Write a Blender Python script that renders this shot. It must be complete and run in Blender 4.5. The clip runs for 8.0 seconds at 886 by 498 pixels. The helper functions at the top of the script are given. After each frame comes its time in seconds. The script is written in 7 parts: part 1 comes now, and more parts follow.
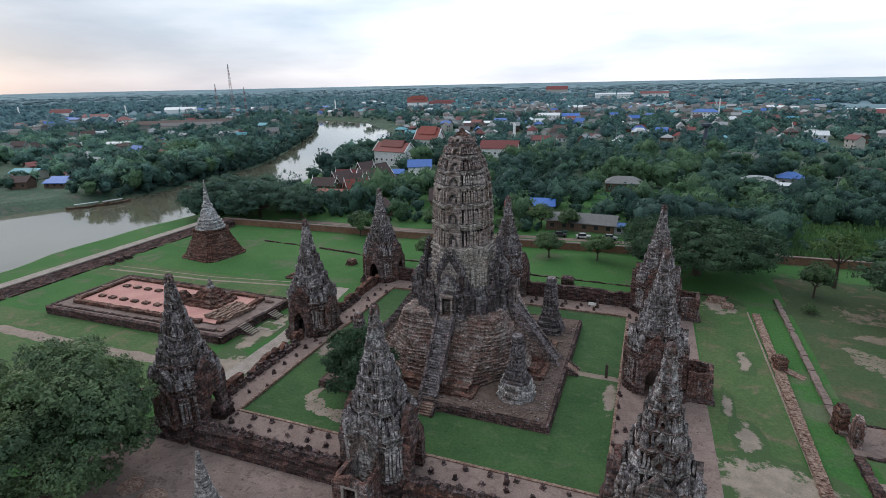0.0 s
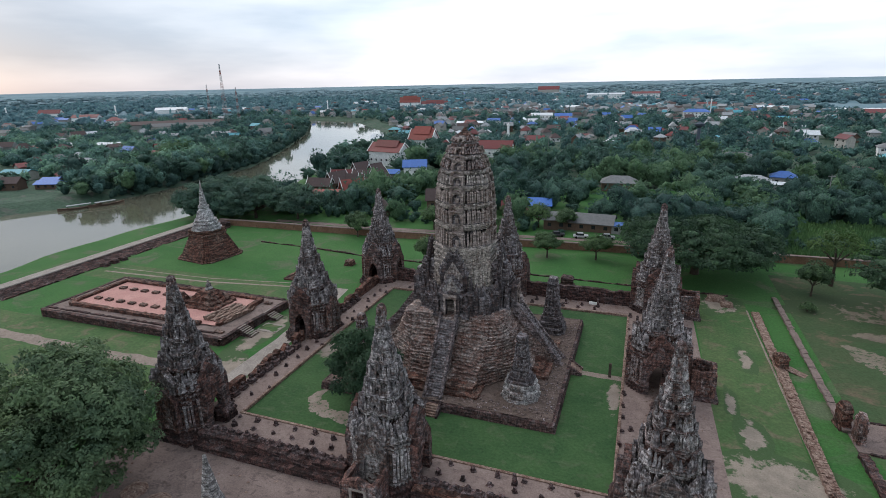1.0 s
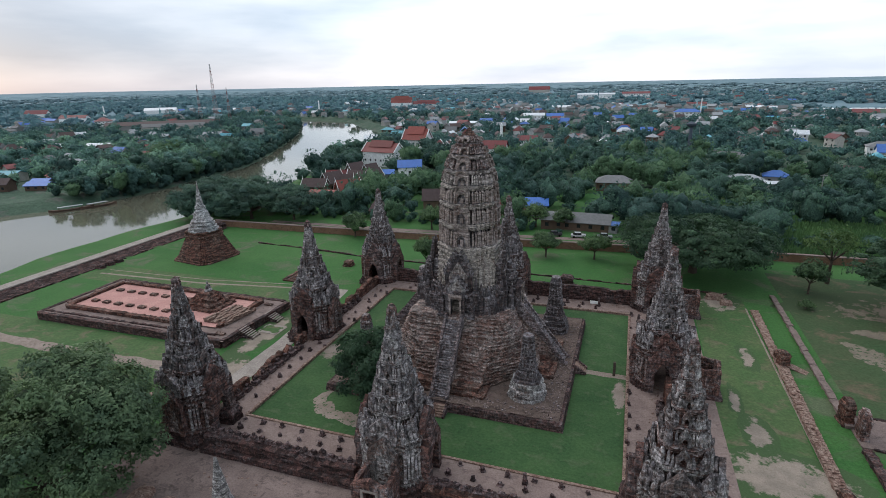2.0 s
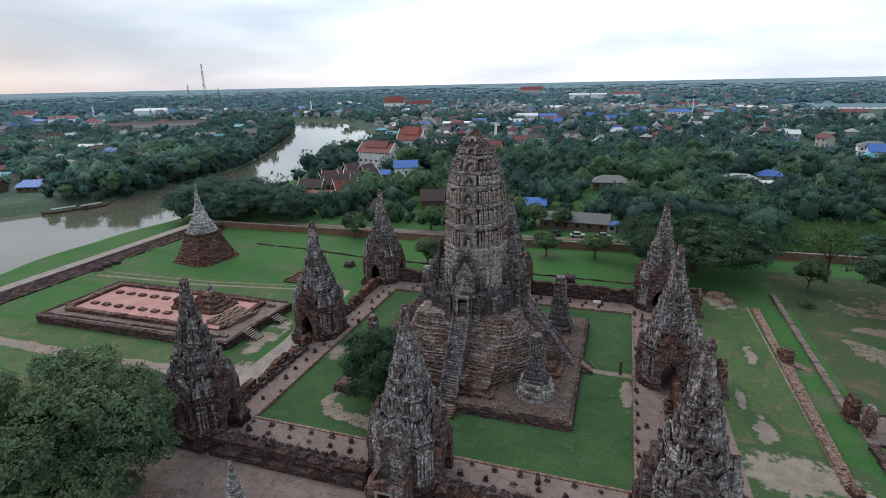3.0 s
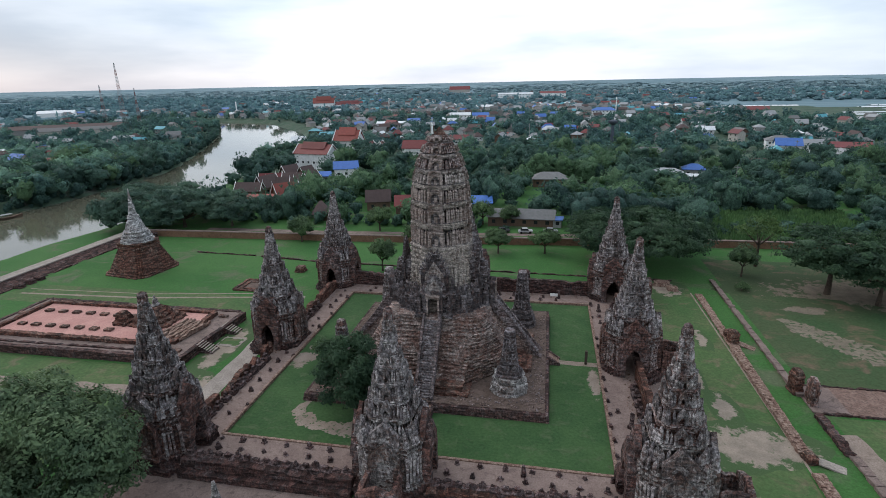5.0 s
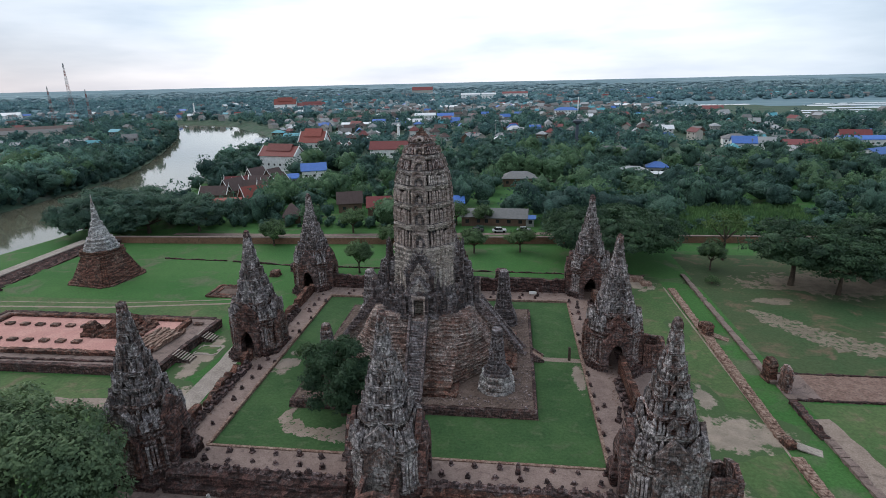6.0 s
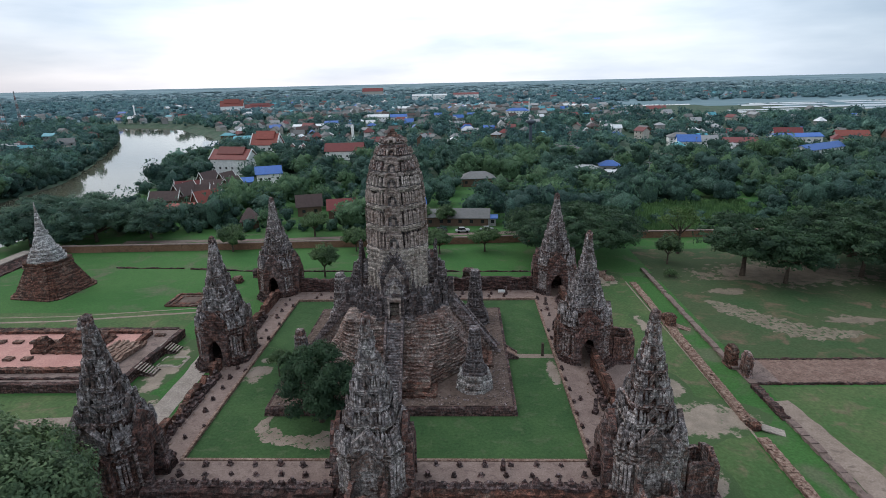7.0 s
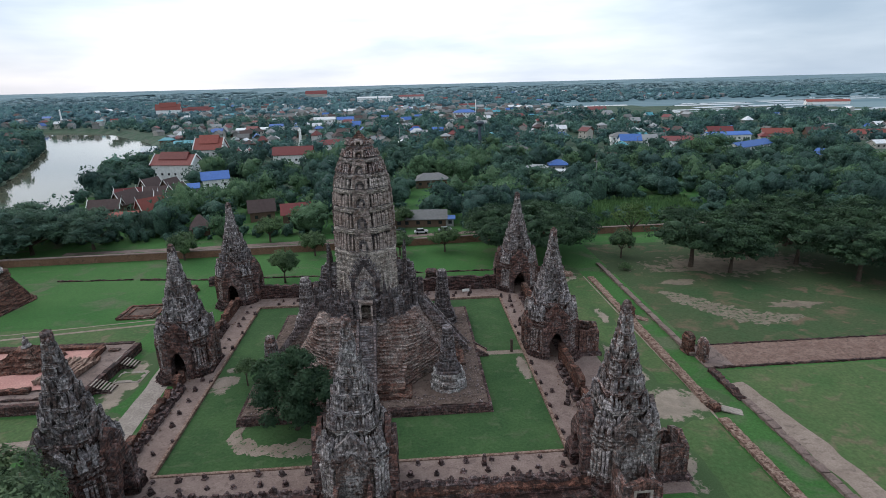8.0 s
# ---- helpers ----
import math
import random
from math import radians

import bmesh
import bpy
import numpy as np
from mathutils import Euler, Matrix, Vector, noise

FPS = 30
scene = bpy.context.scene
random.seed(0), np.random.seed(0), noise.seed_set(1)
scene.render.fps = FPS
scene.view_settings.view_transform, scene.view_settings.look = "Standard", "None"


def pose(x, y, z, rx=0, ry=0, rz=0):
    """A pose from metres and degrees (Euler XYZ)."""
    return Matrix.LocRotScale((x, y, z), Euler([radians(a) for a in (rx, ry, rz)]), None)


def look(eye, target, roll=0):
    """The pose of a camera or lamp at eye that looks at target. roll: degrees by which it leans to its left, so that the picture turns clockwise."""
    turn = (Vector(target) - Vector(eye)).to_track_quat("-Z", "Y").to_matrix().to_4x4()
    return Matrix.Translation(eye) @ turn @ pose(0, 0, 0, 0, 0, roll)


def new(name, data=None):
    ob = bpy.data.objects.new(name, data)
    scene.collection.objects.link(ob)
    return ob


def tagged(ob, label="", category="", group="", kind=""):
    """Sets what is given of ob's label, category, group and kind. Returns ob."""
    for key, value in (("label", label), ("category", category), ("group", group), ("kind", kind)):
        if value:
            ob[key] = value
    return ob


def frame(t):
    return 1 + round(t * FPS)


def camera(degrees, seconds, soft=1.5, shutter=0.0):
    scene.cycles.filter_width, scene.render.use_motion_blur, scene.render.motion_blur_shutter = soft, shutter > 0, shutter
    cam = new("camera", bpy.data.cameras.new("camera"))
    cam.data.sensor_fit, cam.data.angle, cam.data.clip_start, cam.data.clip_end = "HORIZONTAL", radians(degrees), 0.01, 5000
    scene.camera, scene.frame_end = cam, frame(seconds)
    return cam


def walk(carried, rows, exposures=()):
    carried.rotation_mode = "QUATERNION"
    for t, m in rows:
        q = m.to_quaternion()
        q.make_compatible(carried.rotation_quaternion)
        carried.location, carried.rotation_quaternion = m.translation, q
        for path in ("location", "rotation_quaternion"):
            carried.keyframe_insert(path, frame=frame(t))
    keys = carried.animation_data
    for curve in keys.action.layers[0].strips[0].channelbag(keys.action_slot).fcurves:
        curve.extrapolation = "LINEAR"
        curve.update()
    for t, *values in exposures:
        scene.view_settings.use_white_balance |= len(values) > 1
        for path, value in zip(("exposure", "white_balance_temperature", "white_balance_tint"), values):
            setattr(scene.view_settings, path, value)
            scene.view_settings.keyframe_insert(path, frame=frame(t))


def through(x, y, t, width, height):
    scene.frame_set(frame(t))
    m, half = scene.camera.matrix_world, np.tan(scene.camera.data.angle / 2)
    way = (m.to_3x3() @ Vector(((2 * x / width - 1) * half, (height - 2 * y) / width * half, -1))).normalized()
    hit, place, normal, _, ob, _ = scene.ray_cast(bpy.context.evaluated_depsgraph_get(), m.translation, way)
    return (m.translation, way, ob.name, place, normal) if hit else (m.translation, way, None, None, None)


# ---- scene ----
cam = camera(79.1, 8.0, soft=0.6)
PATH = [
    (0, (26.306, -75.962, 43.429), (25.613, -74.183, 42.832), -1.2),
    (0.5, (25.533, -76.127, 43.423), (24.856, -74.343, 42.826), -1.2),
    (1, (24.697, -76.296, 43.384), (24.031, -74.507, 42.787), -1.2),
    (1.5, (23.784, -76.595, 43.384), (23.138, -74.799, 42.787), -1.2),
    (3, (20.667, -77.583, 43.449), (20.06, -75.773, 42.852), -1.2),
    (3.5, (19.613, -77.918, 43.461), (19.048, -76.096, 42.864), -1.2),
    (4, (18.438, -78.157, 43.44), (17.93, -76.317, 42.842), -1.2),
    (4.5, (17.144, -78.383, 43.426), (16.708, -76.526, 42.826), -1.2),
    (6, (12.985, -78.93, 43.502), (12.743, -77.039, 42.899), -1.3),
    (6.5, (11.534, -79.076, 43.488), (11.37, -77.176, 42.886), -1.3),
    (7, (10.049, -79.263, 43.506), (9.977, -77.357, 42.903), -1.3),
    (7.5, (8.596, -79.507, 43.487), (8.616, -77.599, 42.886), -1.3),
    (8, (6.997, -79.768, 43.502), (7.115, -77.864, 42.902), -1.4),
]
walk(cam, [(t, look(eye, target, roll)) for t, eye, target, roll in PATH])

# ---- sky and light ----
world = bpy.data.worlds.new("overcast_sky")
scene.world = world
world.use_nodes = True
wn, wl = world.node_tree.nodes, world.node_tree.links
wn.clear()
w_out = wn.new("ShaderNodeOutputWorld")
w_bg = wn.new("ShaderNodeBackground")
w_sky = wn.new("ShaderNodeTexSky")
w_sky.sky_type, w_sky.sun_disc = "NISHITA", False
w_sky.sun_elevation, w_sky.sun_rotation = radians(9), radians(-75)
w_dim = wn.new("ShaderNodeMixRGB")
w_dim.blend_type, w_dim.inputs[0].default_value = "MULTIPLY", 1.0
w_dim.inputs[2].default_value = (0.12, 0.12, 0.12, 1)
w_co = wn.new("ShaderNodeTexCoord")
w_map = wn.new("ShaderNodeMapping")
w_map.inputs["Scale"].default_value = (1.0, 1.0, 5.0)
w_noise = wn.new("ShaderNodeTexNoise")
w_noise.inputs["Scale"].default_value, w_noise.inputs["Detail"].default_value = 2.4, 5.0
w_noise.inputs["Roughness"].default_value = 0.5
w_ramp = wn.new("ShaderNodeValToRGB")
w_ramp.color_ramp.elements[0].position, w_ramp.color_ramp.elements[0].color = 0.36, (0.51, 0.59, 0.69, 1)
w_ramp.color_ramp.elements[1].position, w_ramp.color_ramp.elements[1].color = 0.68, (0.86, 0.90, 0.95, 1)
w_sep = wn.new("ShaderNodeSeparateXYZ")
w_low = wn.new("ShaderNodeValToRGB")
w_low.color_ramp.elements[0].position, w_low.color_ramp.elements[0].color = 0.0, (0.92, 0.855, 0.83, 1)
w_low.color_ramp.elements[1].position, w_low.color_ramp.elements[1].color = 0.09, (1, 1, 1, 1)
w_tint = wn.new("ShaderNodeMixRGB")
w_tint.blend_type, w_tint.inputs[0].default_value = "MULTIPLY", 1.0
w_mix = wn.new("ShaderNodeMixRGB")
w_mix.inputs[0].default_value = 0.94
wl.new(w_co.outputs["Generated"], w_map.inputs["Vector"])
wl.new(w_map.outputs["Vector"], w_noise.inputs["Vector"])
wl.new(w_noise.outputs["Fac"], w_ramp.inputs["Fac"])
wl.new(w_co.outputs["Generated"], w_sep.inputs["Vector"])
wl.new(w_sep.outputs["Z"], w_low.inputs["Fac"])
wl.new(w_ramp.outputs["Color"], w_tint.inputs[1])
w_side = wn.new("ShaderNodeValToRGB")
w_side.color_ramp.elements[0].position, w_side.color_ramp.elements[0].color = 0.0, (1, 1, 1, 1)
w_side.color_ramp.elements[1].position, w_side.color_ramp.elements[1].color = 0.5, (0.1, 0.1, 0.1, 1)
w_west = wn.new("ShaderNodeMixRGB")
w_west.inputs[1].default_value = (0.98, 0.99, 1.0, 1)
wl.new(w_sep.outputs["X"], w_side.inputs["Fac"])
wl.new(w_side.outputs["Color"], w_west.inputs[0])
wl.new(w_low.outputs["Color"], w_west.inputs[2])
wl.new(w_west.outputs["Color"], w_tint.inputs[2])
w_far = wn.new("ShaderNodeMapRange")
w_far.inputs["From Min"].default_value, w_far.inputs["From Max"].default_value = -1.0, 1.0
w_grey = wn.new("ShaderNodeValToRGB")
for pos, col in ((0.10, (0.52, 0.55, 0.61, 1)), (0.33, (1, 1, 1, 1)), (0.57, (1, 1, 1, 1)), (0.80, (0.53, 0.58, 0.63, 1))):
    w_grey.color_ramp.elements.new(pos).color = col
w_grey.color_ramp.elements[0].color = (0.47, 0.50, 0.56, 1)
w_grey.color_ramp.elements[-1].color = (0.55, 0.59, 0.64, 1)
w_both = wn.new("ShaderNodeMixRGB")
w_both.blend_type, w_both.inputs[0].default_value = "MULTIPLY", 1.0
wl.new(w_sep.outputs["X"], w_far.inputs["Value"])
wl.new(w_far.outputs["Result"], w_grey.inputs["Fac"])
wl.new(w_tint.outputs["Color"], w_both.inputs[1])
wl.new(w_grey.outputs["Color"], w_both.inputs[2])
wl.new(w_sky.outputs["Color"], w_dim.inputs[1])
wl.new(w_dim.outputs["Color"], w_mix.inputs[1])
wl.new(w_both.outputs["Color"], w_mix.inputs[2])
wl.new(w_mix.outputs["Color"], w_bg.inputs["Color"])
w_bg.inputs["Strength"].default_value = 1.72
wl.new(w_bg.outputs["Background"], w_out.inputs["Surface"])

sun = new("sun", bpy.data.lights.new("sun", "SUN"))
sun.data.energy, sun.data.angle, sun.data.color = 1.35, radians(45), (1.0, 0.95, 0.9)
sun.matrix_world = look((-60, 30, 60), (0, 0, 0))

# ---- materials ----
def shader(name, rough=0.9, spec=0.3):
    m = bpy.data.materials.new(name)
    m.use_nodes = True
    b = m.node_tree.nodes["Principled BSDF"]
    b.inputs["Roughness"].default_value = rough
    b.inputs["Specular IOR Level"].default_value = spec
    return m, m.node_tree, b


def tex_noise(nt, scale, detail=5.0, stretch=None, rough=0.55, dist=0.0):
    """Noise in world metres: scale is waves a metre."""
    geo = nt.nodes.new("ShaderNodeNewGeometry")
    src = geo.outputs["Position"]
    if stretch:
        mp = nt.nodes.new("ShaderNodeMapping")
        mp.inputs["Scale"].default_value = stretch
        nt.links.new(src, mp.inputs["Vector"])
        src = mp.outputs["Vector"]
    n = nt.nodes.new("ShaderNodeTexNoise")
    n.inputs["Scale"].default_value, n.inputs["Detail"].default_value = scale, detail
    n.inputs["Roughness"].default_value, n.inputs["Distortion"].default_value = rough, dist
    nt.links.new(src, n.inputs["Vector"])
    return n.outputs["Fac"]


def ramp(nt, fac, lo, hi, a=(0, 0, 0), b=(1, 1, 1)):
    r = nt.nodes.new("ShaderNodeValToRGB")
    e = r.color_ramp.elements
    e[0].position, e[0].color = lo, (*a, 1)
    e[1].position, e[1].color = hi, (*b, 1)
    nt.links.new(fac, r.inputs["Fac"])
    return r.outputs["Color"]


def mix(nt, fac, a, b, kind="MIX"):
    n = nt.nodes.new("ShaderNodeMixRGB")
    n.blend_type = kind
    for socket, v in zip(n.inputs, (fac, a, b)):
        if isinstance(v, (int, float)):
            socket.default_value = v
        elif isinstance(v, tuple):
            socket.default_value = (*v, 1)
        else:
            nt.links.new(v, socket)
    return n.outputs["Color"]


def bump(nt, bsdf, height, strength=0.5, distance=0.1):
    b = nt.nodes.new("ShaderNodeBump")
    b.inputs["Strength"].default_value, b.inputs["Distance"].default_value = strength, distance
    nt.links.new(height, b.inputs["Height"])
    nt.links.new(b.outputs["Normal"], bsdf.inputs["Normal"])


def blocks(nt, size):
    """A value for every block of broken masonry; size is blocks a metre."""
    geo = nt.nodes.new("ShaderNodeNewGeometry")
    mp = nt.nodes.new("ShaderNodeMapping")
    mp.inputs["Scale"].default_value = size
    cell = nt.nodes.new("ShaderNodeTexVoronoi")
    cell.inputs["Scale"].default_value = 1.0
    nt.links.new(geo.outputs["Position"], mp.inputs["Vector"])
    nt.links.new(mp.outputs["Vector"], cell.inputs["Vector"])
    grey = nt.nodes.new("ShaderNodeRGBToBW")
    nt.links.new(cell.outputs["Color"], grey.inputs["Color"])
    return grey.outputs["Val"]


def ruin(name, brick, stucco, stain, stucco_at=0.52, stain_at=0.5, streak=(1.7, 1.7, 0.7), courses=0.5, crusty=0.6):
    """Weathered brickwork with what is left of its stucco, stained with black algae; single bricks and courses show."""
    m, nt, b = shader(name, 0.92, 0.2)
    big = tex_noise(nt, 0.42, 5, (1, 1, 0.8), 0.6)
    mid = tex_noise(nt, 1.9, 8, (1, 1, 1.5), 0.72)
    run = tex_noise(nt, 1.0, 6, streak, 0.7, 0.3)
    fine = tex_noise(nt, 6.5, 5, (1, 1, 1.8), 0.75)
    single, course = blocks(nt, (2.6, 2.6, 6.0)), blocks(nt, (0.9, 0.9, 4.2))
    c = mix(nt, ramp(nt, fine, 0.36, 0.64), tuple(v * 0.6 for v in brick), brick)
    pale = mix(nt, ramp(nt, fine, 0.38, 0.60), tuple(v * 0.62 for v in stucco), stucco)
    c = mix(nt, ramp(nt, mix(nt, 0.6, big, mid), stucco_at - 0.05, stucco_at + 0.06), c, pale)
    c = mix(nt, ramp(nt, mix(nt, 0.5, run, mid), stain_at - 0.04, stain_at + 0.06, (0, 0, 0), (0.74, 0.74, 0.74)), c, stain)
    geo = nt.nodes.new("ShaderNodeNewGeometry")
    # Convex edges are coloured paler, painting in the skylight on ledges and corners.
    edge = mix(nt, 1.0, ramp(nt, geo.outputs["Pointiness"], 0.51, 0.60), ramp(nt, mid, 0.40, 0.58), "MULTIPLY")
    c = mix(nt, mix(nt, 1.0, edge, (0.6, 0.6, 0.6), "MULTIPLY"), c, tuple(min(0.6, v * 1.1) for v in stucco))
    crust = tex_noise(nt, 2.3, 9, (1.7, 1.7, 0.75), 0.78)
    c = mix(nt, 1.0, c, ramp(nt, crust, 0.40, 0.58, (1 + 0.5 * crusty,) * 3, (1 - crusty,) * 3), "MULTIPLY")
    lo = 1 - courses
    c = mix(nt, 1.0, c, ramp(nt, course, 0.25, 0.75, (lo, lo, lo), (1.3, 1.3, 1.3)), "MULTIPLY")
    c = mix(nt, 1.0, c, ramp(nt, single, 0.22, 0.78, (0.8, 0.8, 0.8), (1.3, 1.29, 1.28)), "MULTIPLY")
    nt.links.new(c, b.inputs["Base Color"])
    bump(nt, b, mix(nt, 0.4, mix(nt, 0.5, fine, crust), mix(nt, 0.6, course, single)), 1.0, 0.14)
    return m


def mottled(name, a, b_col, scale, c_col=None, fine=4.0, rough=0.95, relief=0.05, spec=0.2):
    m, nt, b = shader(name, rough, spec)
    c = mix(nt, ramp(nt, tex_noise(nt, scale, 7, None, 0.65), 0.38, 0.62), a, b_col)
    if c_col:
        c = mix(nt, ramp(nt, tex_noise(nt, scale * 2.7, 6, (1, 1.3, 1), 0.6, 0.6), 0.54, 0.66), c, c_col)
    f = tex_noise(nt, fine, 4, None, 0.7)
    c = mix(nt, 1.0, c, ramp(nt, f, 0.3, 0.7, (0.72, 0.72, 0.72), (1.2, 1.2, 1.2)), "MULTIPLY")
    nt.links.new(c, b.inputs["Base Color"])
    bump(nt, b, f, 0.6, relief)
    return m


def thinning(name, soil, soil2, grass, even=0.0):
    """Bare soil that thins out into grass towards the edge of its patch."""
    m, nt, b = shader(name, 0.95, 0.2)
    co = nt.nodes.new("ShaderNodeTexCoord")
    d = nt.nodes.new("ShaderNodeVectorMath")
    d.operation = "DISTANCE"
    d.inputs[1].default_value = (0.5, 0.5, 0.0)
    flat = nt.nodes.new("ShaderNodeMapping")
    flat.inputs["Scale"].default_value = (1, 1, 0)
    nt.links.new(co.outputs["Generated"], flat.inputs["Vector"])
    nt.links.new(flat.outputs["Vector"], d.inputs[0])
    away = ramp(nt, d.outputs["Value"], 0.10, 0.48, (1, 1, 1), (0, 0, 0))
    f = tex_noise(nt, 5.0, 4, None, 0.7)
    bare = ramp(nt, tex_noise(nt, 0.55, 8, None, 0.68), 0.30, 0.68)
    if even:
        away, bare = (even, even, even), ramp(nt, tex_noise(nt, 1.3, 8, None, 0.72), 0.36, 0.60)
    cover = ramp(nt, mix(nt, 0.5, away, bare), 0.47, 0.57)
    c = mix(nt, ramp(nt, tex_noise(nt, 0.5, 6, None, 0.6), 0.38, 0.62), soil, soil2)
    c = mix(nt, cover, grass, c)
    c = mix(nt, 1.0, c, ramp(nt, f, 0.3, 0.7, (0.8, 0.8, 0.8), (1.15, 1.15, 1.15)), "MULTIPLY")
    nt.links.new(c, b.inputs["Base Color"])
    bump(nt, b, f, 0.6, 0.05)
    return m


def foliage(name, dark, light, clump=0.12, through=0.35):
    """Leaves, lit from both sides: every leaf and every part of the crown a little different."""
    m, nt, b = shader(name, 0.6, 0.2)
    geo = nt.nodes.new("ShaderNodeNewGeometry")
    c = mix(nt, geo.outputs["Random Per Island"], dark, light)
    v = ramp(nt, tex_noise(nt, clump, 4, None, 0.6), 0.34, 0.66, (0.66, 0.70, 0.74), (1.28, 1.24, 1.05))
    c = mix(nt, 1.0, c, v, "MULTIPLY")
    nt.links.new(c, b.inputs["Base Color"])
    thin = nt.nodes.new("ShaderNodeBsdfTranslucent")
    nt.links.new(c, thin.inputs["Color"])
    both = nt.nodes.new("ShaderNodeMixShader")
    both.inputs[0].default_value = through
    nt.links.new(b.outputs["BSDF"], both.inputs[1])
    nt.links.new(thin.outputs["BSDF"], both.inputs[2])
    nt.links.new(both.outputs["Shader"], nt.nodes["Material Output"].inputs["Surface"])
    return m


def canopy(name, dark, light, scale=1.6):
    """The closed mass of a crown seen from outside: mottled leaf by leaf, uneven, each mass with a tone of its own."""
    m, nt, b = shader(name, 0.8, 0.15)
    f = tex_noise(nt, scale, 6, None, 0.72)
    c = mix(nt, ramp(nt, f, 0.42, 0.58), tuple(v * 0.75 for v in dark), light)
    geo = nt.nodes.new("ShaderNodeNewGeometry")
    c = mix(nt, 1.0, c, ramp(nt, geo.outputs["Random Per Island"], 0.0, 1.0, (0.72, 0.74, 0.76), (1.22, 1.2, 1.12)), "MULTIPLY")
    nt.links.new(c, b.inputs["Base Color"])
    bump(nt, b, f, 1.0, 0.9 / scale)
    return m


def plain(name, color, rough=0.7, spec=0.3, vary=0.16):
    """Paint or sheet with a little dirt on it and a shade of its own for every piece."""
    m, nt, b = shader(name, rough, spec)
    f = tex_noise(nt, 1.3, 5, (1, 1, 0.6), 0.65)
    info = nt.nodes.new("ShaderNodeObjectInfo")
    c = mix(nt, 1.0, color, ramp(nt, f, 0.3, 0.7, (1 - vary * 1.6,) * 3, (1 + vary * 0.6,) * 3), "MULTIPLY")
    c = mix(nt, 1.0, c, ramp(nt, info.outputs["Random"], 0.0, 1.0, (0.8, 0.8, 0.8), (1.1, 1.1, 1.1)), "MULTIPLY")
    nt.links.new(c, b.inputs["Base Color"])
    return m


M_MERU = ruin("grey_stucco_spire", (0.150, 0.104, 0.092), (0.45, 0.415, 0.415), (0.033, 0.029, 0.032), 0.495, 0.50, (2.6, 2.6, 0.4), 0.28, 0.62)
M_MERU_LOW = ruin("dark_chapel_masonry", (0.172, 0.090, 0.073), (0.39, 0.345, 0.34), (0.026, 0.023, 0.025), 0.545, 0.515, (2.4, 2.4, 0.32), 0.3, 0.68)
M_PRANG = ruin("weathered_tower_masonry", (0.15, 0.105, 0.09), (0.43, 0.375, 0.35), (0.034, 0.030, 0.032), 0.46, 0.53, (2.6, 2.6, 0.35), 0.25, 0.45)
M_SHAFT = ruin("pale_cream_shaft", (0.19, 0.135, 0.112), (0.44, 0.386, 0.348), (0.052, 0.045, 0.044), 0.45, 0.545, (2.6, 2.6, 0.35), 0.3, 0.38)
# Blackened porch masonry, also used to paint shade into the tower's recesses.
M_WING = ruin("blackened_and_shaded_masonry", (0.108, 0.074, 0.068), (0.30, 0.272, 0.282), (0.023, 0.022, 0.026), 0.515, 0.475, (2.2, 2.2, 0.5), 0.35, 0.5)
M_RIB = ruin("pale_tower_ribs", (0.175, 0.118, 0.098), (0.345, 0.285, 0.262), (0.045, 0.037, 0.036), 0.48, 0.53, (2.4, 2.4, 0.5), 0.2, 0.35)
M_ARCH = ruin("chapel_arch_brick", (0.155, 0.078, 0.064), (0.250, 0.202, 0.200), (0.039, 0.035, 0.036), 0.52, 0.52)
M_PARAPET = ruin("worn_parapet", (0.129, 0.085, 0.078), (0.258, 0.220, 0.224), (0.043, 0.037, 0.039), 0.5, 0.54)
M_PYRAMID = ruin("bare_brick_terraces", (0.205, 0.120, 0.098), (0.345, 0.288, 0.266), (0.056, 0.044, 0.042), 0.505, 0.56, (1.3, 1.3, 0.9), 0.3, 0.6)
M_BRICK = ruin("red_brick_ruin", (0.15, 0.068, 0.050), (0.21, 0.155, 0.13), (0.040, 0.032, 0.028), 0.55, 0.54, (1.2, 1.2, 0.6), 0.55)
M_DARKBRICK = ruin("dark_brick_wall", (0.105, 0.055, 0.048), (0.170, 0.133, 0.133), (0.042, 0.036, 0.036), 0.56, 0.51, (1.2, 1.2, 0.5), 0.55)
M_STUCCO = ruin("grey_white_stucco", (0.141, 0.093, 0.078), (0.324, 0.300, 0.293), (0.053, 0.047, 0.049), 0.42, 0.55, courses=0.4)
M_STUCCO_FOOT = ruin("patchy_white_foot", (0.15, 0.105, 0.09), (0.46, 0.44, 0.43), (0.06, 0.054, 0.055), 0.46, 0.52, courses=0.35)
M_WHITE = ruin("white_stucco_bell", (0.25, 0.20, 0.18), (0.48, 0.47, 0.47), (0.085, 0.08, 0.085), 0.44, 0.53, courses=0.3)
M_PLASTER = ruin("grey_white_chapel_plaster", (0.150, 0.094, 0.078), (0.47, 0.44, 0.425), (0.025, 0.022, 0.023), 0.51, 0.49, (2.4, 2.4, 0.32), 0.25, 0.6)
M_LAWN = mottled("mown_lawn", (0.031, 0.072, 0.026), (0.048, 0.098, 0.035), 0.16, (0.064, 0.099, 0.045), 2.5)
M_GRASS = mottled("rough_grass", (0.032, 0.103, 0.025), (0.051, 0.125, 0.035), 0.04, (0.085, 0.108, 0.058), 3.0)
M_FIELD = mottled("rough_field", (0.034, 0.072, 0.028), (0.058, 0.078, 0.036), 0.06, (0.118, 0.090, 0.060), 2.2)
M_OLIVE = mottled("thin_olive_grass", (0.049, 0.101, 0.034), (0.078, 0.115, 0.046), 0.09, (0.118, 0.112, 0.066), 2.2)
